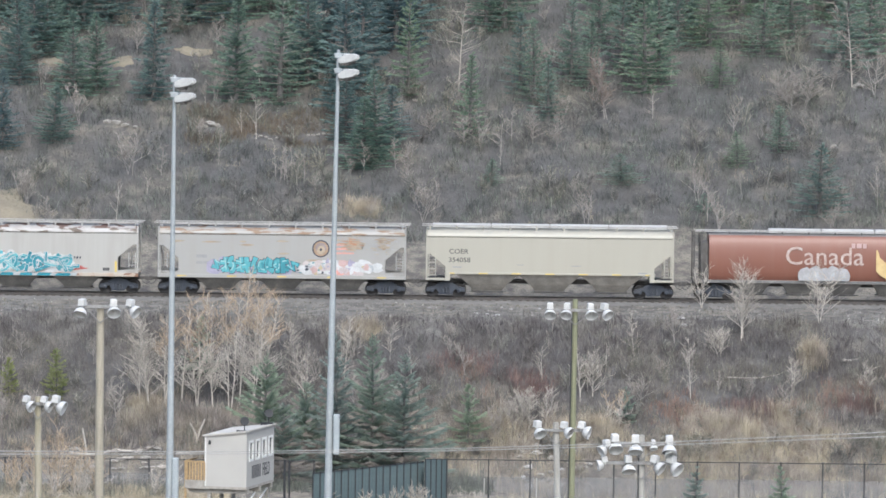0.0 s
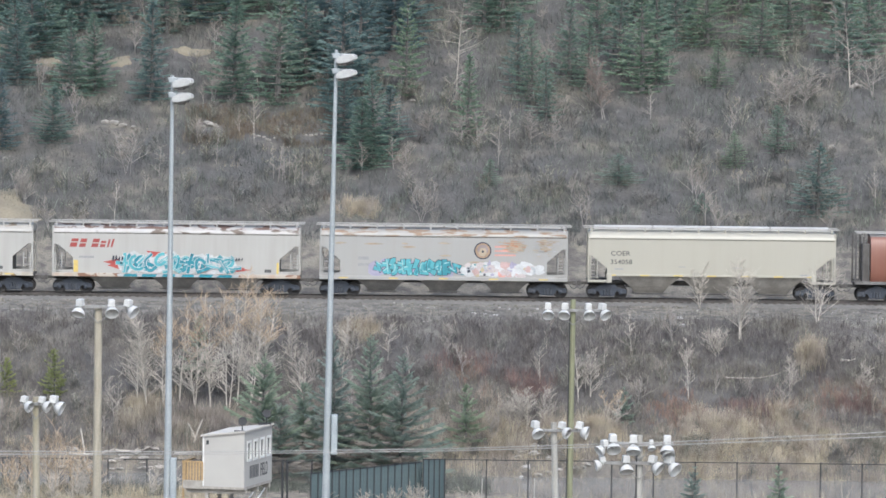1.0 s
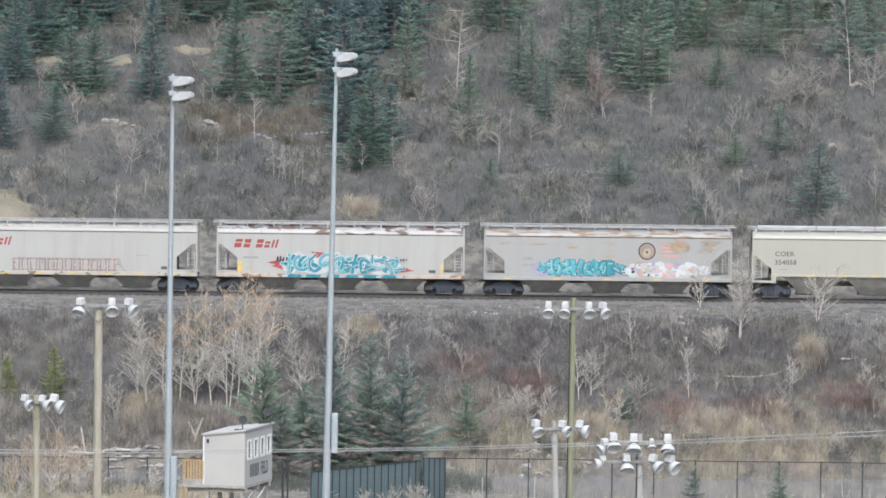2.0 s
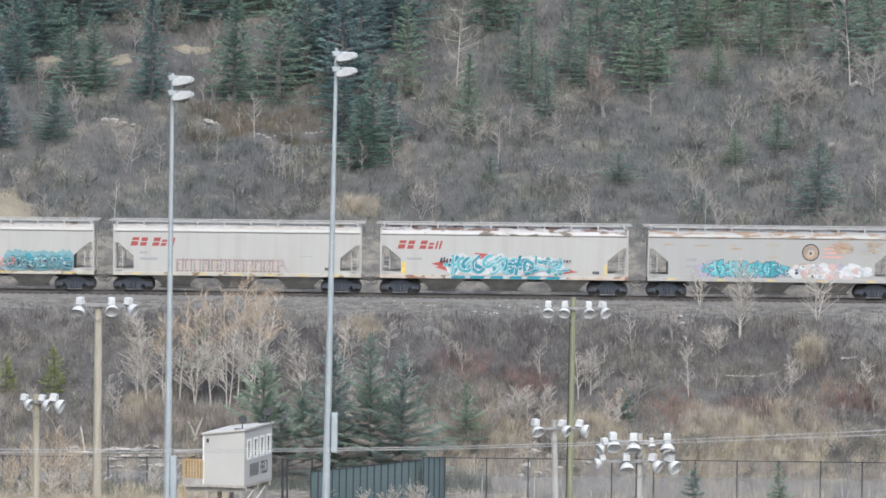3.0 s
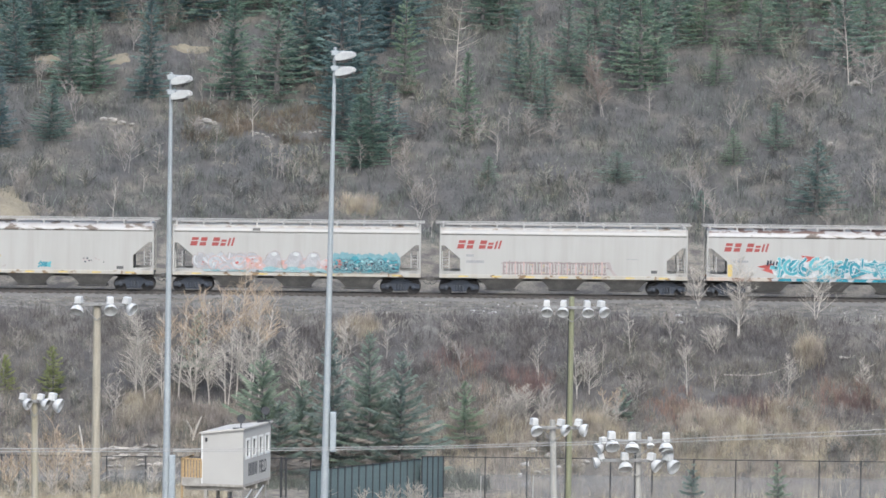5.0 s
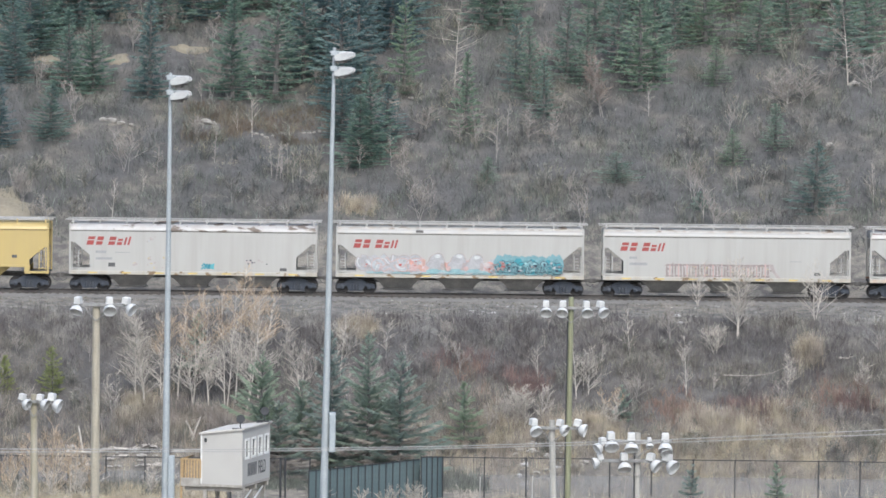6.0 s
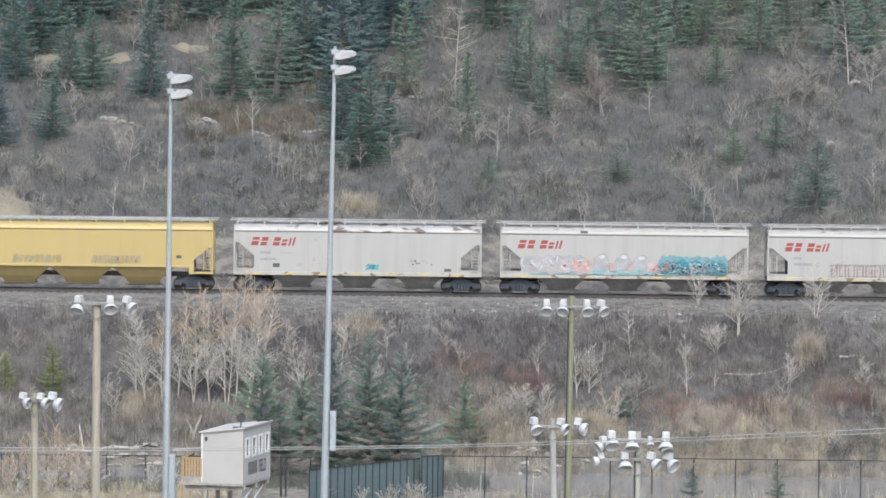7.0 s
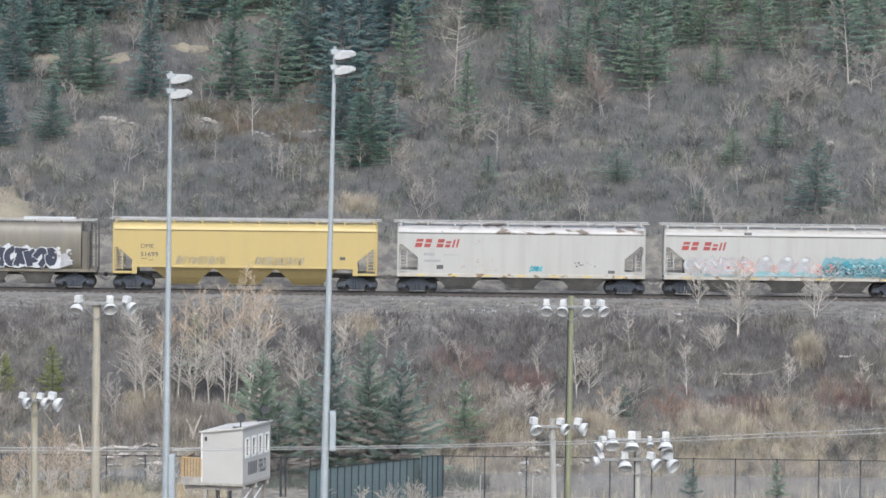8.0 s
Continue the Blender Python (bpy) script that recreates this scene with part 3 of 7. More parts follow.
    hatches(car, a, hatch or M["walkway"], top=hatch_top)
    bp = bay_paint or M["bay_dark"]
    for x in (-4.15, 0.0, 4.15):
        if low:
            bay(car, x, 2.05, 0.85, 0.2, 1.2, 1.42, bp)
        else:
            bay(car, x, 2.3, 0.95, 0.24, 1.5, 1.5, bp)
    running_gear(car, a, a - 1.34)
    return raised(car)


def round_hopper(m, label, paint, top_paint, half=8.6, lids=(0, 1, 2, 3)):
    """A round-sided grain hopper with open end platforms."""
    car = thing("grain_hopper_car", m, label, "railcar", "grain hopper cars of the train")
    a = half
    b = a - 1.05
    prof = [(-1.36, 1.18), (-1.44, 1.35), (-1.5, 1.55), (-1.54, 1.8), (-1.57, 2.1), (-1.585, 2.45), (-1.58, 2.8), (-1.56, 3.1), (-1.525, 3.4), (-1.47, 3.66), (-1.39, 3.9), (-1.3, 4.06), (-1.17, 4.18)]
    bm = bmesh.new()
    loft_x(bm, prof + [(-y, z) for y, z in prof[::-1]], -b, b)
    part("tank", bm, paint, car, "", True)
    bm = bmesh.new()
    half_roof = [(-1.18, 4.185), (-1.14, 4.22), (-0.85, 4.29), (0, 4.36)]
    loft_x(bm, half_roof + [(-y, z) for y, z in half_roof[-2::-1]], -b - 0.05, b + 0.05)
    part("roof", bm, top_paint, car)
    for s in (-1, 1):
        for t in (-1, 1):
            bm = bmesh.new()
            box(bm, *sorted((s * a, s * (a - 0.1))), *sorted((t * 1.5, t * 1.38)), 0.98, 4.3, 0.01)
            box(bm, *sorted((s * (a - 0.55), s * (a - 0.63))), *sorted((t * 1.5, t * 1.4)), 1.05, 4.2, 0.01)
            part("end_post", bm, M["under"], car)
            ladder(car, s * (a - 0.08), -s, 1.1, 4.2, M["under"], t * 1.52)
            bm = bmesh.new()
            box(bm, *sorted((s * a, 0)), *sorted((t * 1.52, t * 1.38)), 1.0, 1.2, 0.015)
            part("side_sill", bm, top_paint, car)
        bm = bmesh.new()
        box(bm, *sorted((s * a, s * b)), -1.4, 1.4, 0.98, 1.08)
        part("end_platform", bm, M["under"], car)
        bm = bmesh.new()
        box(bm, *sorted((s * (b + 0.45), s * (b + 0.02))), -1.25, 1.25, 1.1, 3.7, 0.05)
        part("end_bulkhead", bm, M["under"] if paint == M["red"] else top_paint, car)
    roof_walk(car, a - 0.4, M["under"], 4.4, 10, -0.95)
    hatches(car, b, M["hatch"], 4, 4.28, 4.6, lids)
    for x in (-4.6, -1.5, 1.5, 4.6):
        bay(car, x, 1.42, 0.7, 0.26, 1.18, 1.3, M["bay_dark"])
    running_gear(car, a, a - 1.5)
    return raised(car)


# painted shapes on the car sides, each a few millimetres proud
def painted(car, name, shapes, lift=0.004, label="", floor=1.215):
    """shapes: (material key, outline in x and z); later ones lie over earlier ones."""
    bm = bmesh.new()
    keys = []
    for i, (key, poly) in enumerate(shapes):
        if key not in keys:
            keys.append(key)
        y = -1.563 - lift - 0.0002 * i
        f = bm.faces.new([bm.verts.new((x, y, max(z, floor))) for x, z in poly])
        f.material_index = keys.index(key)
    me = bpy.data.meshes.new(name)
    bmesh.ops.triangulate(bm, faces=bm.faces[:])
    bm.to_mesh(me)
    bm.free()
    for k in keys:
        me.materials.append(M[k])
    ob = part(name, me, None, car, label)
    ob.location.z = RIDE
    return tagged(ob, kind="stuff") if len(shapes) > 1 else ob


def blob(cx, cz, rx, rz, rnd, n=12, rough=0.18):
    return [(cx + rx * (1 + rnd.uniform(-rough, rough)) * math.cos(2 * math.pi * k / n), cz + rz * (1 + rnd.uniform(-rough, rough)) * math.sin(2 * math.pi * k / n)) for k in range(n)]


def slab(cx, cz, w, h, lean, rnd, jag=0.12):
    """A slanted jagged stroke."""
    j = lambda: rnd.uniform(-jag, jag)
    return [(cx - w / 2 + j() * w - lean * h / 2, cz - h / 2), (cx + w / 2 + j() * w - lean * h / 2, cz - h / 2 + j() * h * 0.4),
            (cx + w / 2 + j() * w + lean * h * 0.1, cz + j() * h), (cx + w / 2 + j() * w + lean * h / 2, cz + h / 2 + j() * h * 0.5),
            (cx - w / 2 + j() * w + lean * h / 2, cz + h / 2 + j() * h * 0.5), (cx - w / 2 + j() * w, cz + j() * h)]


def arc(cx, cz, rx, rz, a0, a1, n=9):
    return [(cx + rx * math.cos(math.radians(a0 + (a1 - a0) * k / n)), cz + rz * math.sin(math.radians(a0 + (a1 - a0) * k / n))) for k in range(n + 1)]


def band(pts, w, end=0.25):
    """A fat stroke of width w along pts, as a run of four-sided pieces."""
    left, right = [], []
    for k, (x, z) in enumerate(pts):
        (xa, za), (xb, zb) = pts[max(k - 1, 0)], pts[min(k + 1, len(pts) - 1)]
        d = math.hypot(xb - xa, zb - za) or 1
        ux, uz = (xb - xa) / d, (zb - za) / d
        e = -end * w if k == 0 else end * w if k == len(pts) - 1 else 0.0
        x, z = x + ux * e, z + uz * e
        left.append((x - uz * w / 2, z + ux * w / 2))
        right.append((x + uz * w / 2, z - ux * w / 2))
    return [[left[k], left[k + 1], right[k + 1], right[k]] for k in range(len(pts) - 1)]


# abstract sprayed flourishes in a unit square
FLOURISHES = ([arc(0.5, 0.5, 0.4, 0.42, 40, 310), [(0.5, 0.45), (0.98, 0.3)]], [[(0.0, 0.95), (0.35, 0.15), (0.6, 0.75), (1.0, 0.02)]],
              [[(0.08, 1.0)] + arc(0.5, 0.42, 0.4, 0.36, 180, 360) + [(0.95, 0.92)]], [[(0.0, 0.84), (1.0, 0.98)], [(0.34, 0.88), (0.24, 0.02)], [(0.72, 0.88), (0.82, 0.12)]],
              [[(0.0, 0.05), (0.5, 0.45), (1.0, 0.95)], [(0.1, 0.9), (0.42, 0.5), (0.95, 0.08)]], [arc(0.55, 0.72, 0.38, 0.25, 30, 240) + arc(0.45, 0.26, 0.38, 0.25, 70, -150)],
              [[(0.1, 0.0), (0.16, 1.0)], arc(0.2, 0.66, 0.62, 0.3, 80, -90), [(0.3, 0.36), (0.98, 0.0)]])


def sprayed(x0, x1, z0, z1, n, fills, edge, light, seed, w=0.2, rim=0.05):
    """Interlocking fat strokes, each flourish outlined over the one before, with thin lights along them."""
    rnd = random.Random(seed)
    shapes, cell = [], (x1 - x0) / n
    last = None
    for k in range(n):
        form = rnd.choice([f for f in range(len(FLOURISHES)) if f != last])
        last = form
        wide, tall = cell * rnd.uniform(1.25, 1.7), (z1 - z0 - w) * rnd.uniform(0.85, 1.0)
        cx, cz = x0 + cell * (k + 0.5), (z0 + z1) / 2 + rnd.uniform(-0.5, 0.5) * (z1 - z0 - w - tall)
        turn = math.radians(rnd.choice((45, 90, 135, 225, 270, 315)) + rnd.uniform(-20, 20))
        c, d = math.cos(turn), math.sin(turn)
        lines = [[(cx + ((u - 0.5) * c - (v - 0.5) * d) * (wide - w), min(max(cz + ((u - 0.5) * d + (v - 0.5) * c) * tall, z0 + w / 2), z1 - w / 2)) for u, v in line] for line in FLOURISHES[form]]
        fill, glint = rnd.choice(fills), rnd.choice(fills)
        shapes += [(edge, q) for l in lines for q in band(l, w + 2 * rim)]
        shapes += [(fill, q) for l in lines for q in band(l, w)]
        shapes += [(glint, q) for l in lines if len(l) > 3 for q in band(l[len(l) // 2:], w * 0.55, 0.0)]
        shapes += [(light, q) for l in lines if rnd.random() < 0.7 for q in band([(x - 0.2 * w, z + 0.22 * w) for x, z in l[:max(2, len(l) // 2)]], w * 0.22, 0.0)]
    return shapes


def speckle(x0, x1, z0, z1, n, keys, size, seed):
    rnd = random.Random(seed)
    return [(rnd.choice(keys), blob(rnd.uniform(x0, x1), rnd.uniform(z0, z1), size * rnd.uniform(0.4, 1.3), size * rnd.uniform(0.3, 0.9), rnd, 8, 0.35)) for _ in range(n)]


def red_logo(car, a):
    """The railway's emblem as a row of slanted red blocks, each cut by a thin slit."""
    x, shapes, s, z = -a + 1.15, [], 0.28, 2.93
    for w, hgt, gap, slit in ((0.46, 0.56, 0.16, 0.3), (0.42, 0.56, 0.4, 0.24), (0.44, 0.56, 0.13, 0.24), (0.34, 0.42, 0.13, 0.2), (0.13, 0.52, 0.12, 0), (0.13, 0.56, 0.0, 0)):
        for h0, h1 in ((0.0, slit), (slit + 0.07, hgt)) if slit else ((0.0, hgt),):
            shapes.append(("letter_red", [(x + s * h0, z + h0), (x + w + s * h0, z + h0), (x + w + s * h1, z + h1), (x + s * h1, z + h1)]))
        x += w + gap
    painted(car, "logo", shapes, 0.004, "slanted red logo blocks")


def marks(car, rows, key="letter_grey", name="stencil_marks"):
    """Small unreadable lettering as bars: x0, x1, z0, z1."""
    painted(car, name, [(key, [(x0, z0), (x1, z0), (x1, z1), (x0, z1)]) for x0, x1, z0, z1 in rows], 0.003)


def reflectors(car, a, n, z=1.08):
    st = bmesh.new()
    box(st, -0.3, 0.3, -1.606, -1.598, z - 0.04, z + 0.04)
    st = mesh_of("reflector", st, M["reflector"])
    for k in range(n):
        ob = part("reflector", st, None, car)
        ob.location.z = RIDE
        ob.location.x = -a + 1.6 + (2 * a - 3.2) * k / (n - 1)


def side_words(car, text, size, x, z, key, squeeze=1.0, name="lettering", y=-1.566, bold=0.004):
    return words(name, text, size, Matrix.Translation((x, y, z + RIDE)) @ pose(0, 0, 0, 90), M[key], car, "", squeeze, 0.004, bold)


def car_at(x):
    return pose(x, TRACK_Y, RAIL_Z)


CARS = []


def add_car(car, x0):
    CARS.append((car, x0))
    return car


def build_train():
    # faded red round-sided car at the head
    x = 25.32
    c = add_car(round_hopper(car_at(x), "faded red round-sided grain hopper with white lettering and wheat emblem", M["red"], M["dull_hatch"], 8.6, (1, 2, 3)), x)
    side_words(c, "Canada", 1.72, -2.5, 2.29, "letter_white", 1.03, y=-1.62)
    painted(c, "wheat_emblem", [("wheat", [(3.6, 3.3), (3.7, 3.3), (3.85, 2.8), (4.4, 2.35), (4.4, 1.3), (3.9, 1.6), (3.6, 1.9)]),
                                ("wheat", [(4.5, 1.3), (4.5, 2.3), (5.1, 2.8), (5.2, 2.0), (4.9, 1.6)])], 0.08, "yellow wheat emblem")
    rnd = random.Random(3)
    painted(c, "graffiti", [("g_silver", blob(-1.1 + 0.62 * k, 1.5 + 0.1 * (k % 2), 0.5, 0.62, rnd, 14, 0.1)) for k in range(5)]
            + speckle(-1.3, 1.5, 1.2, 1.8, 14, ["g_mauve", "g_pale"], 0.12, 5), 0.05, "silver-grey sprayed bubble shapes")
    marks(c, [(1.95, 2.2, 3.42, 3.72), (2.28, 2.62, 3.42, 3.72), (2.7, 2.95, 3.42, 3.72)], "g_rose", "flag_mark")
    marks(c, [(-7.3, -7.0, 2.72, 2.86), (-6.1, -4.9, 2.68, 2.84)], "letter_white")
    # beige car
    x = 7.15
    c = add_car(covered_hopper(car_at(x), "clean beige grain hopper car with dark lettering", M["beige"], M["beige"], 8.28, "high", M["bay_grey"], None, M["beige"], M["hatch"], 4.71), x)
    side_words(c, "COER", 0.44, -6.75, 2.76, "letter_dark", 1.12)
    side_words(c, "354058", 0.44, -6.78, 2.19, "letter_dark", 1.12)
    reflectors(c, 8.28, 7, 1.45)
    marks(c, [(-2.2, -1.75, 2.02, 2.07), (1.4, 2.1, 1.98, 2.03), (-6.5, -5.9, 1.82, 1.9), (5.9, 6.5, 1.5, 1.62)], "letter_grey")
    # pale grey car, rust blotches, turquoise graffiti
    x = -10.75
    c = add_car(covered_hopper(car_at(x), "pale grey grain hopper car with rust blotches and turquoise graffiti", M["grey"], M["grey_roof"], 8.28, "low", None, None, M["grey"], M["walkway"]), x)
    rnd = random.Random(11)
    stains = []
    for cx, cz, w in ((-6.9, 3.4, 0.4), (-4.7, 3.36, 0.6), (-2.3, 3.18, 0.55), (0.1, 2.62, 0.4), (-2.6, 3.4, 0.25), (0.0, 3.45, 0.4), (2.2, 2.2, 0.5)):
        stains += [("g_dust", blob(cx, cz, w, 0.07, rnd, 12, 0.3)), ("g_tan" if w < 0.5 else "g_umber", blob(cx, cz, w * 0.7, 0.035, rnd, 12, 0.3))]
    stains += [("g_dust", blob(4.8, 3.25, 0.62, 0.36, rnd, 16, 0.25)), ("g_tan", blob(4.75, 3.28, 0.45, 0.24, rnd, 16, 0.3)), ("g_dust", blob(6.8, 3.3, 0.4, 0.3, rnd, 16, 0.25))]
    for k in range(70):
        u, w = rnd.gauss(0, 0.42), rnd.gauss(0, 0.24)
        stains.append((rnd.choice(["g_rust", "g_tan", "g_rust", "g_dust"]), blob(4.75 + u, 3.3 + w, rnd.uniform(0.08, 0.3), rnd.uniform(0.015, 0.04), rnd, 8, 0.35)))
        u, w = rnd.gauss(0, 0.35), rnd.gauss(0, 0.25)
        stains.append((rnd.choice(["g_tan", "g_dust", "g_umber", "g_silver"]), blob(6.8 + u, 3.3 + w, rnd.uniform(0.08, 0.26), rnd.uniform(0.012, 0.035), rnd, 8, 0.35)))
    painted(c, "rust_stain", stains, 0.002, "streaks of orange rust")
    ring = [("g_black", blob(2.6, 2.98, 0.58, 0.58, rnd, 24, 0.0)), ("g_umber", blob(2.6, 2.98, 0.5, 0.5, rnd, 24, 0.0)), ("g_smoke", blob(2.6, 3.05, 0.36, 0.33, rnd, 18, 0.05)),
            ("g_tan", blob(2.6, 2.88, 0.26, 0.28, rnd, 14, 0.1)), ("g_black", blob(2.6, 2.92, 0.08, 0.1, rnd, 8, 0.1))]
    painted(c, "round_emblem", ring, 0.004, "round dark-rimmed tan emblem")
    marks(c, [(3.4, 4.6, 3.2, 3.3), (3.4, 4.4, 2.92, 3.02), (3.4, 4.8, 2.64, 2.74)], "g_pink")
    marks(c, [(-5.7, -5.0, 2.3, 2.5), (-5.7, -4.7, 1.88, 2.06)])
    gl = [("g_lilac", blob(-4.5 + 0.6 * k, 1.7 + 0.12 * math.sin(2.1 * k), 0.5, 0.52, rnd, 12, 0.2)) for k in range(9)]
    gl += sprayed(-4.6, 1.0, 1.22, 2.44, 11, ["g_cyan", "g_cyan", "g_lagoon"], "g_black", "g_foam", 18, 0.32, 0.04)
    gl += speckle(-4.4, 0.6, 1.3, 2.2, 26, ["g_foam", "g_navy", "g_cyan", "g_lagoon"], 0.07, 19)
    painted(c, "graffiti", gl, 0.006, "turquoise block graffiti with dark outlines")
    painted(c, "graffiti", [("g_white", blob(1.9 + 0.7 * k, 1.62 + 0.08 * (k % 3), 0.75, 0.46, rnd, 14, 0.3)) for k in range(6)] + speckle(1.2, 6.5, 1.3, 2.1, 46, ["g_white", "g_rose", "g_blush", "g_pale", "g_lilac", "g_white", "g_pink", "g_blush", "g_haze"], 0.3, 8) + speckle(1.0, 3.4, 1.35, 2.1, 14, ["g_lilac", "g_slate", "g_navy"], 0.11, 9), 0.004,
            "white, rose and lilac sprayed patches")
    reflectors(c, 8.28, 5)
    # white car with a rusted roof edge and teal graffiti
    x = -28.60
    c = add_car(covered_hopper(car_at(x), "white grain hopper car with rust-patched roof and teal graffiti", M["white"], M["rusty_roof"], 8.28, "low", None, None, M["white"], M["white_roof"], eaves=M["peeled_roof"], sill=M["rusty_sill"]), x)
    red_logo(c, 8.28)
    rnd = random.Random(21)
    painted(c, "graffiti", [("g_red", [(-4.6, 1.72), (-3.4, 2.1), (-3.3, 1.3)]), ("g_red", [(4.6, 1.62), (3.2, 2.0), (3.2, 1.28)])]
            + [("g_red", [(-4.9, 1.95), (-3.3, 2.3), (-3.5, 1.6)]), ("g_red", [(5.0, 1.5), (3.4, 1.75), (3.3, 1.25)]), ("g_red", [(-2.0, 2.72), (-0.6, 2.6), (-1.6, 2.3)])]
            + [("g_white", blob(-3.4 + 0.62 * k, 1.85 + 0.14 * math.sin(1.7 * k), 0.5, 0.66, rnd, 11, 0.25)) for k in range(12)]
            + sprayed(-3.7, 3.8, 1.2, 2.55, 8, ["g_teal", "g_lagoon", "g_teal"], "g_white", "g_foam", 22, 0.3, 0.04)
            + sprayed(-3.9, 4.0, 1.2, 2.62, 9, ["g_teal", "g_teal", "g_cyan", "g_lagoon"], "g_white", "g_white", 29, 0.21, 0.035)
            + speckle(-3.7, 3.9, 1.25, 2.5, 30, ["g_white", "g_black", "g_cyan", "g_white"], 0.08, 23)
            + [("g_black", slab(-4.2 + 0.2 * k, 2.2, 0.1, 0.3, 0.2, rnd, 0.3)) for k in range(4)] + [("g_black", slab(4.0 + 0.2 * k, 2.22, 0.09, 0.16, 0.2, rnd, 0.3)) for k in range(3)],
            0.004, "teal and white graffiti with red ends")
    painted(c, "graffiti", [("g_teal" if k % 3 else "g_pale", slab(-3.6 + 0.42 * k, 1.08, 0.55, 0.2, 0.3, rnd, 0.2)) for k in range(19)], 0.045, "teal overspray on the sill", 0.98)
    painted(c, "yellow_panel", [("reflector", [(-6.85, 1.25), (-6.55, 1.25), (-6.55, 2.05), (-6.85, 2.05)]), ("reflector", [(6.7, 1.25), (6.85, 1.25), (6.85, 2.0), (6.7, 2.0)])], 0.004)
    marks(c, [(-6.5, -5.5, 2.2, 2.34)])
    marks(c, [(5.9, 6.35, 1.35, 1.55)], "letter_dark", "data_plate")
    # white car with faded brown graffiti
    x = -46.43
    c = add_car(covered_hopper(car_at(x), "white grain hopper car with faded brown graffiti letters", M["white"], M["dirty_roof"], 8.28, "low", None, None, M["white"], M["white_roof"], eaves=M["white_roof"], sill=M["dirty_sill"]), x)
    red_logo(c, 8.28)
    rnd = random.Random(31)
    gl = []
    for k in range(12):
        cx = -3.8 + 0.58 * k
        gl.append(("g_smoke", slab(cx, 2.02, 0.54, 0.13, 0.2, rnd, 0.2)))
        gl.append(("g_smoke", slab(cx, 1.3, 0.5, 0.1, 0.2, rnd, 0.2)))
        for d in (-0.2, 0.0, 0.18):
            gl.append(("g_smoke" if d else "g_rose", slab(cx + d, 1.64, 0.09, 0.82, 0.0, rnd, 0.3)))
    gl += speckle(-4.0, 3.0, 1.35, 2.0, 60, ["g_blush", "g_mauve", "g_smoke", "g_haze"], 0.08, 33)
    gl.append(("g_mauve", slab(3.2, 1.62, 0.28, 0.95, -0.6, rnd, 0.1)))
    painted(c, "graffiti", gl, 0.004, "faded brown outline graffiti")
    reflectors(c, 8.28, 7)
    marks(c, [(-6.5, -6.0, 2.4, 2.55), (-6.5, -5.3, 1.98, 2.15), (4.2, 5.0, 2.3, 2.34)])
    marks(c, [(5.85, 6.25, 1.4, 1.6)], "letter_dark", "data_plate")
    # white car with grey, pink and teal graffiti
    x = -64.25
    c = add_car(covered_hopper(car_at(x), "white grain hopper car with pink, grey and teal graffiti panels", M["white"], M["dirty_roof"], 8.28, "low", None, None, M["white"], M["white_roof"], eaves=M["white_roof"], sill=M["dirty_sill"]), x)
    red_logo(c, 8.28)
    rnd = random.Random(41)
    gl = [("g_silver", blob(-6.2 + 0.55 * k, 1.8, 0.45, 0.6, rnd, 12, 0.2)) for k in range(7)]
    gl += sprayed(-6.85, -2.7, 1.28, 2.55, 6, ["g_silver", "g_pale", "g_silver"], "g_mauve", "g_white", 46, 0.34, 0.05)
    gl += sprayed(-5.8, -2.6, 1.28, 2.3, 4, ["g_pale", "g_silver"], "g_rose", "g_white", 49, 0.26, 0.05)
    gl += speckle(-6.4, -3.4, 1.4, 2.2, 9, ["g_rose", "g_red", "g_mauve"], 0.09, 47)
    gl += speckle(-3.3, 2.4, 1.4, 2.15, 60, ["g_rose", "g_pink", "g_rose", "g_blush", "g_salmon", "g_pale"], 0.26, 42)
    gl += speckle(-3.2, 2.3, 1.45, 2.1, 34, ["g_red", "g_salmon", "g_pale", "g_rose"], 0.08, 48)
    for cx, tall in ((-1.55, 1.0), (-0.1, 1.0), (1.1, 0.94)):
        gl += [(key, blob(cx + dx, 1.45 + dz * tall, rx + grow, rz + grow, rnd, 14, 0.07)) for key, grow in (("g_mauve", 0.05), ("g_silver", 0.0))
               for dx, dz, rx, rz in ((-0.3, 0.3, 0.42, 0.36), (0.0, 0.62, 0.48, 0.5), (0.1, 0.92, 0.3, 0.24))]
        gl += [("g_white", blob(cx + 0.05, 1.45 + 0.98 * tall, 0.2, 0.13, rnd, 12, 0.15)), ("g_mauve", blob(cx + 0.36, 1.72, 0.12, 0.3, rnd, 12, 0.2)), ("g_rose", blob(cx - 0.68, 1.62, 0.16, 0.16, rnd, 10, 0.3)),
               ("g_mist", blob(cx - 0.1, 1.4, 0.55, 0.2, rnd, 11, 0.25)), ("g_fog", blob(cx + 0.45, 1.36, 0.36, 0.14, rnd, 9, 0.3))]
    gl += [(("g_fog", "g_mist", "g_pale")[k % 3], slab(-6.0 + 0.6 * k, 1.29, 0.5, 0.13, 0.5, rnd, 0.35)) for k in range(15)]
    gl += [("g_tide", blob(2.75 + 0.46 * k, 1.86, 0.5, 0.68 + 0.12 * math.sin(k * 1.7), rnd, 12, 0.2)) for k in range(9)]
    gl += [(("g_lagoon", "g_slate")[k % 2], blob(2.9 + 0.5 * k, 1.82, 0.38, 0.46, rnd, 10, 0.25)) for k in range(8)]
    gl += sprayed(2.5, 6.75, 1.3, 2.2, 9, ["g_slate", "g_tide", "g_lagoon"], "g_navy", "g_mist", 45, 0.2, 0.035)
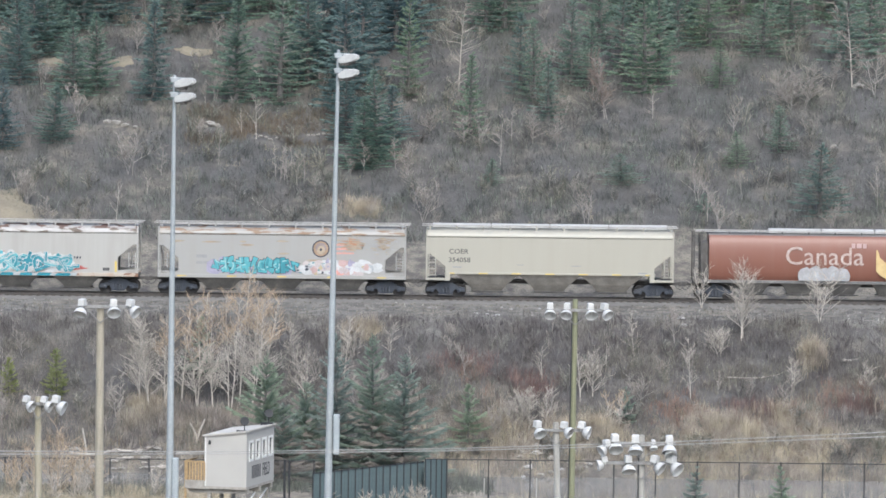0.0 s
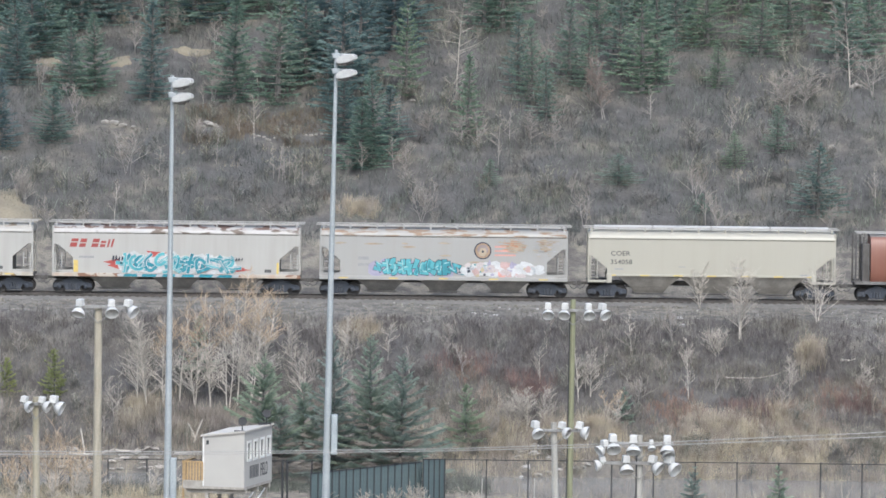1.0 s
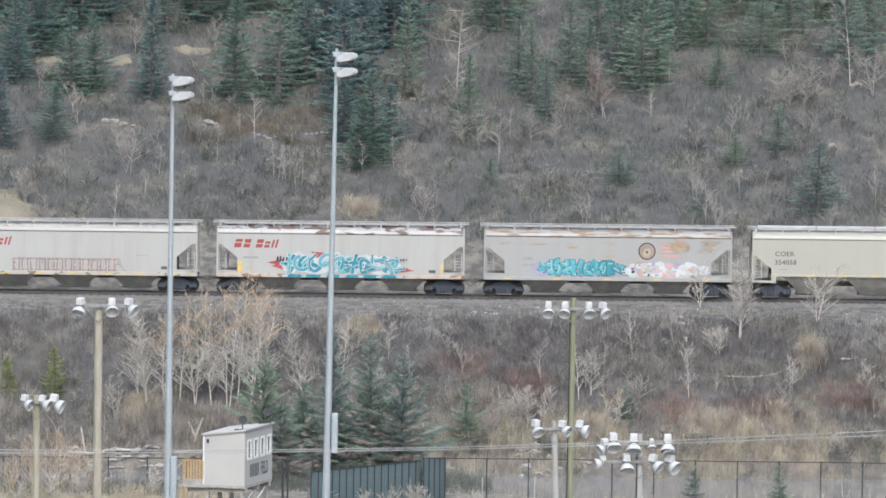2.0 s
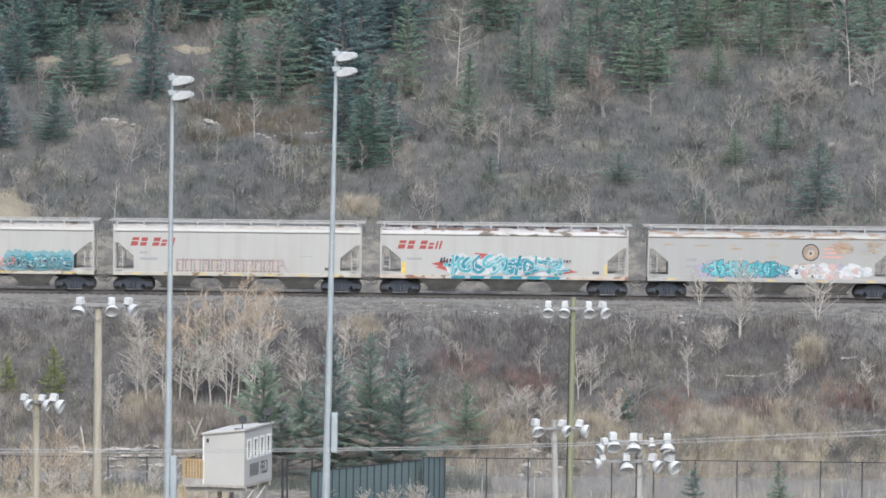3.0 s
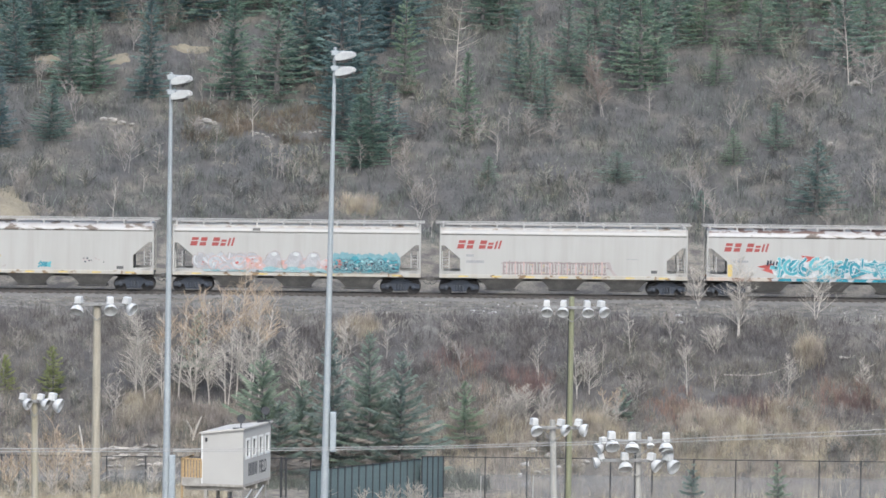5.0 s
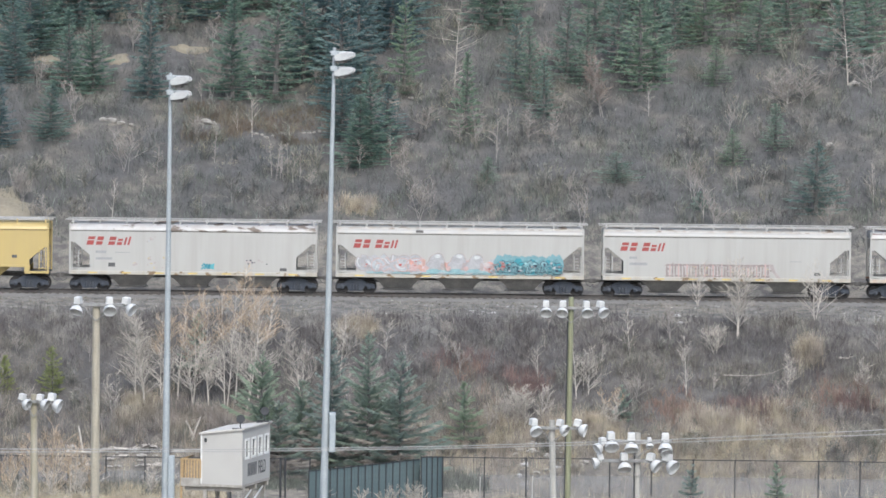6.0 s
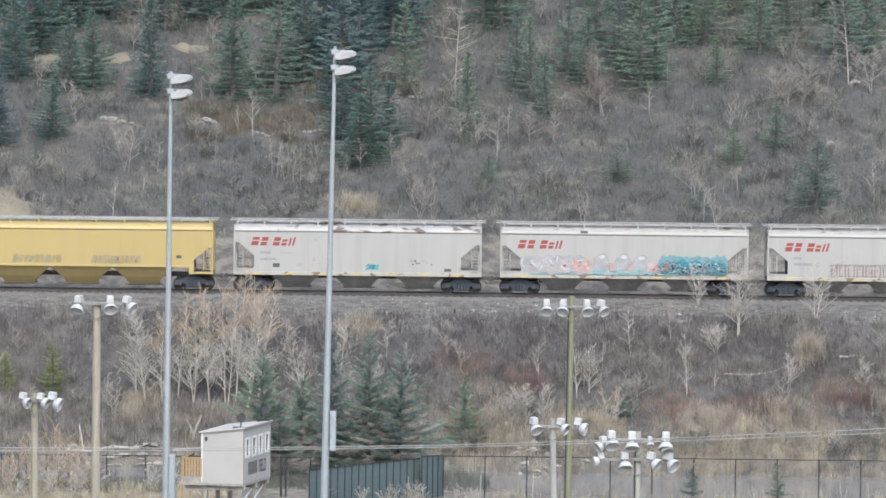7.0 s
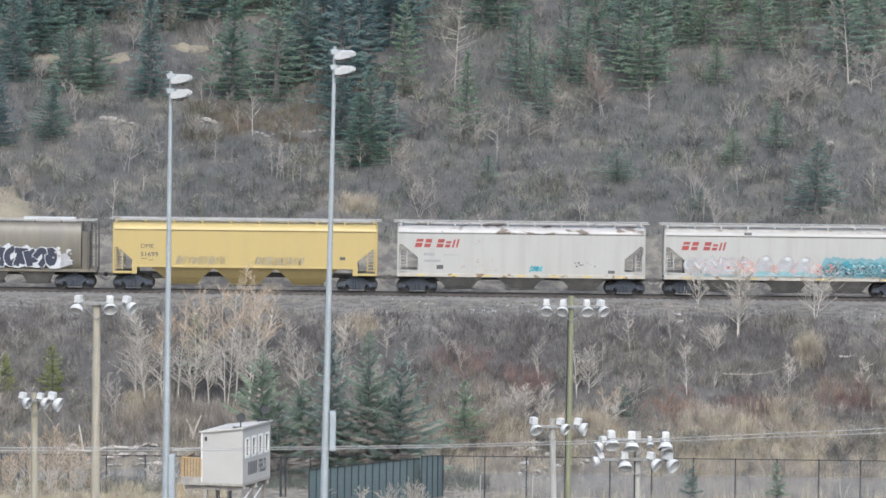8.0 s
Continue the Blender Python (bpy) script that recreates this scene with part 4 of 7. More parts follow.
    gl += sprayed(2.9, 6.75, 1.3, 1.95, 7, ["g_slate"], "g_navy", "g_foam", 43, 0.1, 0.02)
    gl += speckle(2.5, 6.7, 1.45, 2.1, 30, ["g_navy", "g_smoke", "g_foam", "g_navy", "g_pale"], 0.1, 44)
    gl += speckle(2.2, 3.0, 1.5, 2.2, 10, ["g_smoke", "g_red", "g_smoke"], 0.13, 50)
    painted(c, "graffiti", gl, 0.004, "pale grey, pink and teal graffiti")
    bm = bmesh.new()
    box(bm, -2.95, -2.45, -1.6, -1.5, 3.98, 4.14, 0.01)
    part("roof_patch", bm, M["under"], c, "brown rusted patch on the roof edge").location.z = RIDE
    reflectors(c, 8.28, 4)
    # white car with peeling roof paint
    x = -82.06
    c = add_car(covered_hopper(car_at(x), "white grain hopper car with peeling roof paint and faint tags", M["white"], M["peeled_roof"], 8.28, "low", None, None, M["white"], M["peeled_roof"], eaves=M["peeled_roof"], sill=M["dirty_sill"]), x)
    red_logo(c, 8.28)
    painted(c, "graffiti", sprayed(0.55, 1.4, 1.35, 1.8, 4, ["g_cyan", "g_teal"], "g_mist", "g_teal", 51, 0.09, 0.015), 0.004, "small turquoise tag")
    painted(c, "graffiti", speckle(3.5, 5.2, 1.75, 2.05, 14, ["g_mauve", "g_black"], 0.08, 52) + speckle(-4.0, -1.6, 1.4, 2.2, 16, ["g_mauve", "g_haze"], 0.09, 53), 0.004, "faint scribbled tag")
    painted(c, "rust_stain", speckle(-3.3, -2.5, 3.1, 3.5, 7, ["g_pale", "g_mauve"], 0.07, 54), 0.004)
    reflectors(c, 8.28, 7)
    marks(c, [(-6.5, -5.8, 2.38, 2.55), (-6.5, -5.4, 1.95, 2.1), (-5.2, -4.2, 2.42, 2.46)])
    marks(c, [(-5.65, -5.2, 1.48, 1.75), (5.8, 6.25, 1.3, 1.5)], "letter_dark", "data_plate")
    # yellow car
    x = -100.51
    c = add_car(covered_hopper(car_at(x), "yellow grain hopper car with dark lettering", M["yellow"], M["yellow"], 8.82, "high", M["yellow_bay"], None, M["yellow"], M["walkway"], 4.62), x)
    side_words(c, "DME", 0.4, -6.98, 2.67, "letter_dark", 1.12, bold=0.0)
    side_words(c, "51699", 0.4, -6.98, 2.12, "letter_dark", 1.2)
    marks(c, [(-6.9, -6.5, 1.95, 1.99), (-6.4, -6.1, 1.85, 1.89), (1.2, 1.4, 1.95, 2.05)], "letter_dark")
    marks(c, [(6.35, 6.7, 2.0, 2.2)], "letter_dark", "data_plate")
    painted(c, "graffiti", [("g_dim" if k % 3 else "g_ash", slab(-4.4 + 0.36 * k, 1.88, 0.3, 0.5, 0.2, random.Random(60 + k), 0.25)) for k in range(9)]
            + [("g_dim" if k % 2 else "g_ash", slab(0.9 + 0.36 * k, 1.88, 0.3, 0.5, 0.2, random.Random(80 + k), 0.25)) for k in range(9)], 0.004, "faint grey sprayed bars")
    # grimy grey-brown round-sided car
    x = -119.00
    c = add_car(round_hopper(car_at(x), "grimy grey-brown round-sided grain hopper with black and white graffiti", M["drab"], M["drab"], 8.6, (3,)), x)
    rnd = random.Random(71)
    painted(c, "graffiti", [("g_silver", blob(6.1, 1.75, 0.9, 0.5, rnd, 12, 0.2))] + [("g_white", blob(1.4 + 0.62 * k, 1.95 + 0.1 * (-1) ** k, 0.55, 0.74, rnd, 9, 0.2)) for k in range(8)]
            + sprayed(0.6, 5.9, 1.26, 2.72, 8, ["g_navy", "g_navy", "g_black"], "g_white", "g_navy", 74, 0.4, 0.05) + speckle(5.7, 6.9, 1.5, 2.6, 12, ["g_white", "g_silver", "g_mauve"], 0.13, 72), 0.06,
            "black graffiti blocks with white outlines")


def gravel_stones():
    """Loose stones on the gravel shoulder, too many to count."""
    rng = np.random.RandomState(5)
    n = 5200
    x, y = rng.uniform(-33, 33, n), rng.uniform(330.2, 337.2, n)
    r = 0.025 + 0.05 * rng.rand(n) ** 3
    c = np.stack([x, y, height(x, y) + r * 0.4], -1)
    d = np.array([(1, 0, 0), (0, 1, 0), (-1, 0, 0), (0, -1, 0), (0, 0, 0.8), (0, 0, -0.8)], float)
    v = c[:, None, :] + d[None] * (r[:, None, None] * rng.uniform(0.6, 1.4, (n, 6, 1)))
    f = np.array([(0, 1, 4), (1, 2, 4), (2, 3, 4), (3, 0, 4), (1, 0, 5), (2, 1, 5), (3, 2, 5), (0, 3, 5)])
    F = (np.arange(n)[:, None, None] * 6 + f[None]).reshape(-1, 3)
    tagged(new("gravel", raw_mesh("gravel", v.reshape(-1, 3), F, M["stone_mix"])), "loose grey and pale stones on the track shoulder", "gravel", kind="stuff")


M["stone_mix"] = twigs("mixed_gravel_stone", [(0.0, (0.15, 0.138, 0.122)), (0.6, (0.26, 0.243, 0.22)), (0.93, (0.37, 0.35, 0.325)), (1.0, (0.62, 0.61, 0.59))])
M["yellow_bay"] = car_paint("dusty_yellow_hopper", (0.33, 0.255, 0.105), (0.27, 0.215, 0.12), 0.9)
railway()
gravel_stones()
build_train()


# ---- floodlight poles ----
def flood_meshes():
    r = bmesh.new()
    lathe(r, [(0.06, 0.02), (0.13, 0.0), (0.24, -0.1), (0.3, -0.23), (0.315, -0.33), (0.295, -0.33), (0.27, -0.25), (0.08, -0.12), (0.03, -0.2)], 20)
    b = bmesh.new()
    lathe(b, [(0.08, 0.0), (0.23, 0.01), (0.235, 0.05), (0.222, 0.07), (0.21, 0.24), (0.218, 0.26), (0.205, 0.3), (0.16, 0.33), (0.02, 0.335)], 4, pose(0, 0, 0, 0, 0, 45))
    box(b, -0.04, 0.04, -0.04, 0.04, -0.14, 0.02)
    return mesh_of("reflector_bowl", r, M["lamp_white"], True), mesh_of("ballast_housing", b, M["lamp_white"])


BOWL, HOUSING = flood_meshes()


def floodlight(pole, x, y, z, turn, tip, scale=1.0):
    """One lamp: a can above the arm and a bowl below it that points down and out."""
    arm = bmesh.new()
    tube(arm, [(0, 0, -0.1), (0, 0, 0.05)], 0.04, 6)
    lamp = part("floodlight", arm, M["arm_grey"], pole, "white floodlight with a can above a round bowl")
    lamp.matrix_basis = pose(x, y, z, 0, 0, turn) @ Matrix.Scale(scale, 4)
    h = part("ballast_housing", HOUSING, None, lamp)
    h.matrix_basis = pose(0, 0, 0.06, tip * 0.12)
    b = part("reflector_bowl", BOWL, None, lamp)
    b.matrix_basis = pose(0, -0.08, -0.06, -tip)


def wood_pole(m, top, r, lean, material, arms, lamps, label, cut=0.0, conduit=0.0):
    """arms: (z below top, x0, x1); lamps: (x, z below top, turn, tip, scale)."""
    p = thing("floodlight_pole", m, label, "light pole", "wooden floodlight poles of the sports field")
    bm = bmesh.new()
    tube(bm, [(-lean[0] * (1 - k), -lean[1] * (1 - k), (top - cut) * k) for k in (0, 0.25, 0.5, 0.75, 1)], [r * 1.25, r * 1.16, r * 1.08, r * 1.0, r * 0.94], 12)
    part("pole", bm, material, p, smooth=True)
    if conduit:
        bm = bmesh.new()
        tube(bm, [(conduit - lean[0], -r * 0.9, 0.2), (conduit, -r * 0.9, top - 0.9)], 0.035, 6)
        part("conduit", bm, M["dark_metal"], p, "black cable conduit")
    for dz, x0, x1 in arms:
        bm = bmesh.new()
        box(bm, x0, x1, -r - 0.12, -r - 0.02, top - dz - 0.075, top - dz + 0.075, 0.01)
        part("crossarm", bm, M["arm_grey"], p)
        bm = bmesh.new()
        for s in (x0, x1):
            tube(bm, [(0, -r - 0.05, top - dz - 0.75), (s * 0.55, -r - 0.07, top - dz - 0.05)], 0.025, 6)
        part("brace", bm, M["arm_grey"], p)
    for x, dz, turn, tip, sc in lamps:
        floodlight(p, x, -r - 0.1, top - dz, turn, tip, sc)
    return p


def steel_pole(m, top, base_r, lean, label, heads, cabinet):
    p = thing("floodlight_mast", m, label, "light pole", "tall steel floodlight masts")
    bm = bmesh.new()
    tube(bm, [(-lean * (1 - k), 0, top * k) for k in (0, 0.3, 0.6, 1)], [base_r, base_r * 0.83, base_r * 0.65, base_r * 0.4], 14)
    part("mast", bm, M["steel"], p, "pale blue-grey tapered steel mast", True)
    for z in heads:
        bm = bmesh.new()
        box(bm, -0.25, 0.62, -0.06, 0.06, z + 0.46, z + 0.56, 0.02)
        box(bm, -0.2, 0.2, -0.18, 0.18, z + 0.3, z + 0.58, 0.03)
        box(bm, 0.3, 0.38, -0.2, 0.28, z + 0.2, z + 0.5, 0.01)
        part("crossarm", bm, M["steel"], p)
        for k, (dx, dy) in enumerate(((0.36, -0.15), (0.5, 0.2))):
            arm = bmesh.new()
            tube(arm, [(0, 0, 0.0), (0, 0, 0.22)], 0.045, 6)
            lamp = part("floodlight", arm, M["arm_grey"], p, "white floodlight head with a hooded visor")
            lamp.matrix_basis = pose(dx, dy, z + 0.2, 0, -8)
            hood = bmesh.new()
            prof = [(-0.44, -0.1), (-0.42, 0.16), (-0.2, 0.26), (0.1, 0.36), (0.5, 0.34), (0.74, 0.2), (0.76, 0.02), (0.56, -0.1), (0.34, -0.1), (0.2, -0.16), (-0.1, -0.18), (-0.3, -0.14)]
            prism(hood, [(x * 0.86, zz * 0.86) for x, zz in prof], -0.24, 0.24)
            bmesh.ops.bevel(hood, geom=hood.edges[:], offset=0.03, segments=1, affect="EDGES")
            part("hood", hood, M["hood_grey"], lamp)
            lens = bmesh.new()
            box(lens, -0.26, 0.4, -0.19, 0.19, -0.21, -0.12, 0.02)
            box(lens, -0.1, 0.16, -0.15, 0.15, -0.3, -0.2, 0.03)
            part("lens", lens, M["under"], lamp, "dark lens and bracket under the hood")
    if cabinet:
        z0, z1, dx = cabinet
        bm = bmesh.new()
        box(bm, dx - 0.17, dx + 0.17, -0.28, 0.22, z0, z1, 0.03)
        box(bm, dx - 0.12, dx + 0.12, -0.3, -0.28, z0 + 0.1, z1 - 0.1, 0.01)
        part("equipment_cabinet", bm, M["cabinet"], p, "long pale grey equipment cabinet")
    return p


def poles():
    x, y, z = (-14.41, 270.0, 25.03)
    steel_pole(pose(x, y, 0), z, 0.215, 0.1, "tall pale blue-grey steel mast with two floodlight rows", (z - 0.69, z - 1.48), (2.0, 4.55, 0.22))
    x, y, z = (-5.73, 272.0, 26.45)
    steel_pole(pose(x, y, 0), z, 0.225, 0.36, "tall pale steel mast with floodlights and a long cabinet", (z - 0.76, z - 1.58), (4.65, 6.8, 0.1))
    x, y, z = (-15.9, 235.0, 15.28)
    wood_pole(pose(x, y, 0), z, 0.19, (0.0, 0), M["pole_wood"], [(0.28, -1.15, 1.6)],
              [(-0.82, 0.3, -20, 35, 1.0), (0.62, 0.3, 10, 50, 1.0), (1.4, 0.3, 60, 60, 1.0)], "tall weathered wooden pole with white floodlights", 0.32)
    x, y, z = (-19.98, 250.0, 9.48)
    wood_pole(pose(x, y, 0), z, 0.165, (-0.1, 0), M["pole_mossy"], [(0.35, -0.75, 1.25)],
              [(-0.55, 0.32, 62, 66, 0.95), (0.32, 0.34, 72, 70, 0.95), (0.9, 0.36, 74, 68, 1.15)], "mossy wooden pole with three white floodlights")
    x, y, z = (6.89, 262.0, 13.82)
    wood_pole(pose(x, y, 0), z, 0.145, (0.1, 0), M["pole_green"], [(0.56, -1.55, 1.75)],
              [(-1.3, 0.56, 0, 48, 1.0), (-0.42, 0.56, -10, 48, 1.0), (0.78, 0.56, 10, 50, 1.0), (1.5, 0.56, 40, 55, 1.0)], "greenish treated wooden pole with four white floodlights", 0.0, -0.16)
    x, y, z = (5.83, 256.0, 7.94)
    wood_pole(pose(x, y, 0), z, 0.155, (-0.25, 0), M["pole_grey"], [(0.38, -1.05, 1.65)],
              [(-0.95, 0.3, 30, 50, 1.05), (0.4, 0.32, 60, 65, 1.0), (1.28, 0.34, 75, 75, 1.1)], "leaning grey wooden pole with white floodlights")
    x, y, z = (9.38, 236.0, 9.2)
    wood_pole(pose(x, y, 0), z, 0.17, (0.0, 0), M["pole_grey"], [(0.38, -1.5, 1.6), (1.3, -1.75, 1.5)],
              [(-1.25, 0.36, 10, 45, 1.1), (-1.62, 0.56, -60, 60, 0.9), (-0.28, 0.4, 0, 30, 1.1), (1.3, 0.4, 0, 30, 1.1), (1.28, 0.62, 20, 40, 0.95), (0.55, 0.42, 10, 30, 0.6),
               (-0.62, 1.33, 10, 30, 1.05), (-1.7, 1.31, -80, 75, 0.85), (0.62, 1.33, 60, 60, 1.05), (1.4, 1.34, 50, 60, 1.15)], "grey wooden pole with a cluster of white floodlights", 0.0, -0.12)


# ---- announcer's booth ----
def booth():
    x, y, z = (-10.58, 275.0, 2.47)
    b = thing("announcer_booth", pose(x, y, z, 0, 0, -16.0), "raised cream announcer booth with four white windows", "booth")
    W, D = 2.37, 4.87
    t = 0.1
    # end wall and back walls
    bm = bmesh.new()
    prism(bm, [(-W, 0), (0, 0), (0, 3.02), (-W, 2.72)], 0.0, t)
    part("end_wall", bm, M["siding"], b)
    bm = bmesh.new()
    prism(bm, [(-W, 0), (0, 0), (0, 3.02), (-W, 2.72)], D - t, D)
    part("end_wall", bm, M["siding"], b)
    bm = bmesh.new()
    box(bm, -W, -W + t, t, D - t, 0, 2.72)
    part("back_wall", bm, M["siding"], b)
    # front wall with its four window openings
    bm = bmesh.new()
    win = [(0.42 + 1.14 * k, 0.42 + 1.14 * k + 0.74) for k in range(4)]
    z0, z1 = 1.36, 2.5
    box(bm, -t, 0, t, D - t, 0, z0)
    box(bm, -t, 0, t, D - t, z1, 3.02)
    edge = [t] + [v for w in win for v in w] + [D - t]
    for k in range(0, len(edge), 2):
        if edge[k + 1] - edge[k] > 0.01:
            box(bm, -t, 0, edge[k], edge[k + 1], z0, z1)
    part("front_wall", bm, M["siding"], b)
    for a, e in win:
        bm = bmesh.new()
        f = 0.12
        for y0, y1, q0, q1 in ((a, e, z0, z0 + f), (a, e, z1 - f, z1), (a, a + f, z0 + f, z1 - f), (e - f, e, z0 + f, z1 - f)):
            box(bm, -t + 0.01, 0.035, y0, y1, q0, q1)
        w = part("window", bm, M["trim_white"], b, "white-framed booth window")
        bm = bmesh.new()
        box(bm, -0.06, -0.05, a + f, e - f, z0 + f, z1 - f)
        part("pane", bm, M["dark_glass"], w, "dark window pane")
    # roof
    bm = bmesh.new()
    prism(bm, [(-W - 0.12, 2.71), (0.1, 3.03), (0.1, 3.12), (-W - 0.12, 2.8)], -0.1, D + 0.1)
    part("roof", bm, M["roof_membrane"], b)
    bm = bmesh.new()
    box(bm, -W, 0, 0, D, -0.14, 0.0)
    for q in (0.3, 2.4, 4.5):
        box(bm, -W - 1.0, 0.02, q - 0.08, q + 0.08, -0.4, -0.14)
    part("floor_frame", bm, M["grey_lumber"], b)
    for px in (-W + 0.15, -0.25):
        for py in (0.3, 2.4, 4.5):
            bm = bmesh.new()
            box(bm, px - 0.1, px + 0.1, py - 0.1, py + 0.1, -z, -0.4, 0.01)
            part("stilt", bm, M["grey_lumber"], b)
    for k, py in enumerate((1.4, 3.4)):
        bm = bmesh.new()
        tube(bm, [(-0.25, py - 1.1, -z * 0.5), (-0.25, py + 1.0, -0.45)], 0.05, 6)
        part("brace", bm, M["trim_white"], b)
    bm = bmesh.new()
    box(bm, -W - 0.03, -W + 0.05, -0.02, 0.0, 0.0, 2.7)
    part("corner_trim", bm, M["trim_white"], b)
    # small wall lamp
    bm = bmesh.new()
    box(bm, -W + 0.2, -W + 0.32, -0.1, 0.0, 2.3, 2.52, 0.02)
    part("wall_lamp", bm, M["dark_metal"], b)
    # deck and railing at the back
    bm = bmesh.new()
    for k in range(8):
        box(bm, -W - 1.15 + 0.14 * k, -W - 1.15 + 0.14 * k + 0.125, 0.0, 1.9, -0.02, 0.03)
    box(bm, -W - 1.15, -W - 0.02, -0.05, 0.0, -0.16, 0.3)
    part("deck", bm, M["grey_lumber"], b)
    for k in range(7):
        bm = bmesh.new()
        px = -W - 1.12 + 0.17 * k
        box(bm, px, px + 0.12, -0.04, 0.0, 0.3, 1.28, 0.008)
        part("railing_board", bm, M["deck_wood"], b)
    bm = bmesh.new()
    box(bm, -W - 1.2, -W, -0.06, 0.03, 1.28, 1.36, 0.01)
    box(bm, -W - 1.2, -W - 1.1, -0.06, 1.9, 1.28, 1.36, 0.01)
    box(bm, -W - 1.2, -W - 1.1, 0.0, 0.1, -z * 0.98, 1.28, 0.01)
    part("railing", bm, M["deck_wood"], b, "honey-coloured lumber railing")
    bm = bmesh.new()
    prism(bm, [(-W - 2.0, 1.62), (-W - 0.02, 1.75), (-W - 0.02, 1.8), (-W - 2.0, 1.67)], 0.9, 1.5)
    part("awning", bm, M["grey_lumber"], b)
    # sign
    for k in range(6):
        bm = bmesh.new()
        y0 = 0.95 + 0.27 * k
        prism(bm, [(y0, 0.4), (y0 + 0.2, 0.4), (y0 + 0.2, 1.1), (y0, 1.1)], 0.0, 0.012)
        ob = part("sign_block", bm, M["letter_dark"], b)
        ob.matrix_basis = pose(0.002, 0, 0, 0, 0, 90)
    words("sign_lettering", "FIELD", 1.0, Matrix.Translation((0.006, 2.8, 0.4)) @ pose(0, 0, 0, 90, 0, 90), M["letter_dark"], b, "", 0.54, 0.006, 0.01)
    for k, (px, py) in enumerate(((-0.22, 0.25), (-0.15, 4.3))):
        zr = 3.05 + 0.1 * k
        f = thing("roof_spotlight", b.matrix_basis @ pose(px, py, zr), "small black spotlight on a short roof bracket", "spotlight", "booth roof spotlights")
        bm = bmesh.new()
        tube(bm, [(0, 0, -0.02), (0, 0, 0.42)], 0.035, 8)
        box(bm, -0.45, 0.25, -0.05, 0.05, -0.02 - 0.1 * k, 0.05)
        part("bracket", bm, M["dark_metal"], f)
        bm = bmesh.new()
        lathe(bm, [(0.1, -0.16), (0.17, -0.1), (0.24, 0.12), (0.24, 0.18), (0.06, 0.14)], 14, pose(0, 0, 0.52, 70, 0, 25))
        part("lamp_head", bm, M["dark_metal"], f, smooth=True)


M["dark_glass"] = surface("dark_window_glass", (0.03, 0.035, 0.04), (0.05, 0.055, 0.06), 1, 8, 0.12, 0, 0.02)


# ---- fences and wires ----
def chain_link(name, runs, label, tall=2.0, base=0.0):
    """runs: lists of (x, y) posts."""
    f = thing(name, pose(0, 0, 0), label, "fence", "sports field fences")
    post = bmesh.new()
    tube(post, [(0, 0, base), (0, 0, base + tall + 0.05)], 0.04, 8)
    post = mesh_of("post", post, M["dark_metal"])
    for run in runs:
        for x, y in run:
            ob = part("post", post, None, f)
            ob.location = (x, y, 0)
        bm = bmesh.new()
        tube(bm, [(x, y, base + tall) for x, y in run], 0.028, 6)
        part("top_rail", bm, M["dark_metal"], f)
        v, q = [], []
        for (xa, ya), (xb, yb) in zip(run, run[1:]):
            ln = math.hypot(xb - xa, yb - ya)
            ux, uy = (xb - xa) / ln, (yb - ya) / ln
            n = int((ln + tall) / 0.1)
            for k in range(n):
                for d in (1, -1):
                    s0 = k * 0.1 - (tall if d > 0 else 0)
                    a, b, za, zb = s0, s0 + tall, 0.0, tall
                    if d < 0:
                        za, zb = tall, 0.0
                    lo, hi = max(a, 0), min(b, ln)
                    if hi - lo < 0.05:
                        continue
                    z_lo, z_hi = za + (zb - za) * (lo - a) / tall, za + (zb - za) * (hi - a) / tall
                    i = len(v)
                    w = 0.0045
                    v += [(xa + ux * lo, ya + uy * lo, base + z_lo - w), (xa + ux * hi, ya + uy * hi, base + z_hi - w), (xa + ux * hi, ya + uy * hi, base + z_hi + w), (xa + ux * lo, ya + uy * lo, base + z_lo + w)]
                    q.append((i, i + 1, i + 2, i + 3))
        part("wire_mesh", raw_mesh("wire_mesh", v, q, M["fence_wire"]), None, f)
    return f


M["fence_wire"] = surface("grey_fence_wire", (0.2, 0.2, 0.2), (0.14, 0.14, 0.14), 3, 20, 0.6, 0.3)


def screened_fence():
    f = thing("screened_fence", pose(0, 0, 0), "dark green slatted fence panels with black posts", "fence", "sports field fences")
    runs = [((-7.23, 285.0, 2.28), (-0.97, 292.0, 2.34)), ((-0.9, 291.0, 2.57), (0.333, 293.0, 2.4))]
    for (xa, ya, za), (xb, yb, zb) in runs:
        ln = math.hypot(xb - xa, yb - ya)
        n = max(2, round(ln / 0.6))
        ang = math.degrees(math.atan2(yb - ya, xb - xa))
        for k in range(n):
            w = ln / n
            zt = za + (zb - za) * (k + 0.5) / n
            bm = bmesh.new()
            for j in range(4):
                box(bm, w * j / 4 + 0.012, w * (j + 1) / 4 - 0.004, -0.02, 0.02, 0.05, zt + 0.015 * ((k * 5 + j * 3) % 4 - 1.5))
            ob = part("panel", bm, M["green_screen"], f)
            ob.matrix_basis = pose(xa + (xb - xa) * k / n, ya + (yb - ya) * k / n, 0, 0, 0, ang)
            bm = bmesh.new()
            tube(bm, [(0, -0.05, 0), (0, -0.05, zt + 0.06)], 0.032, 8)
            ob = part("post", bm, M["dark_metal"], f)
            ob.matrix_basis = pose(xa + (xb - xa) * k / n, ya + (yb - ya) * k / n, 0, 0, 0, ang)
        bm = bmesh.new()
        tube(bm, [(xa, ya - 0.06, za), (xb, yb - 0.06, zb)], 0.028, 6)
        part("top_rail", bm, M["dark_metal"], f)


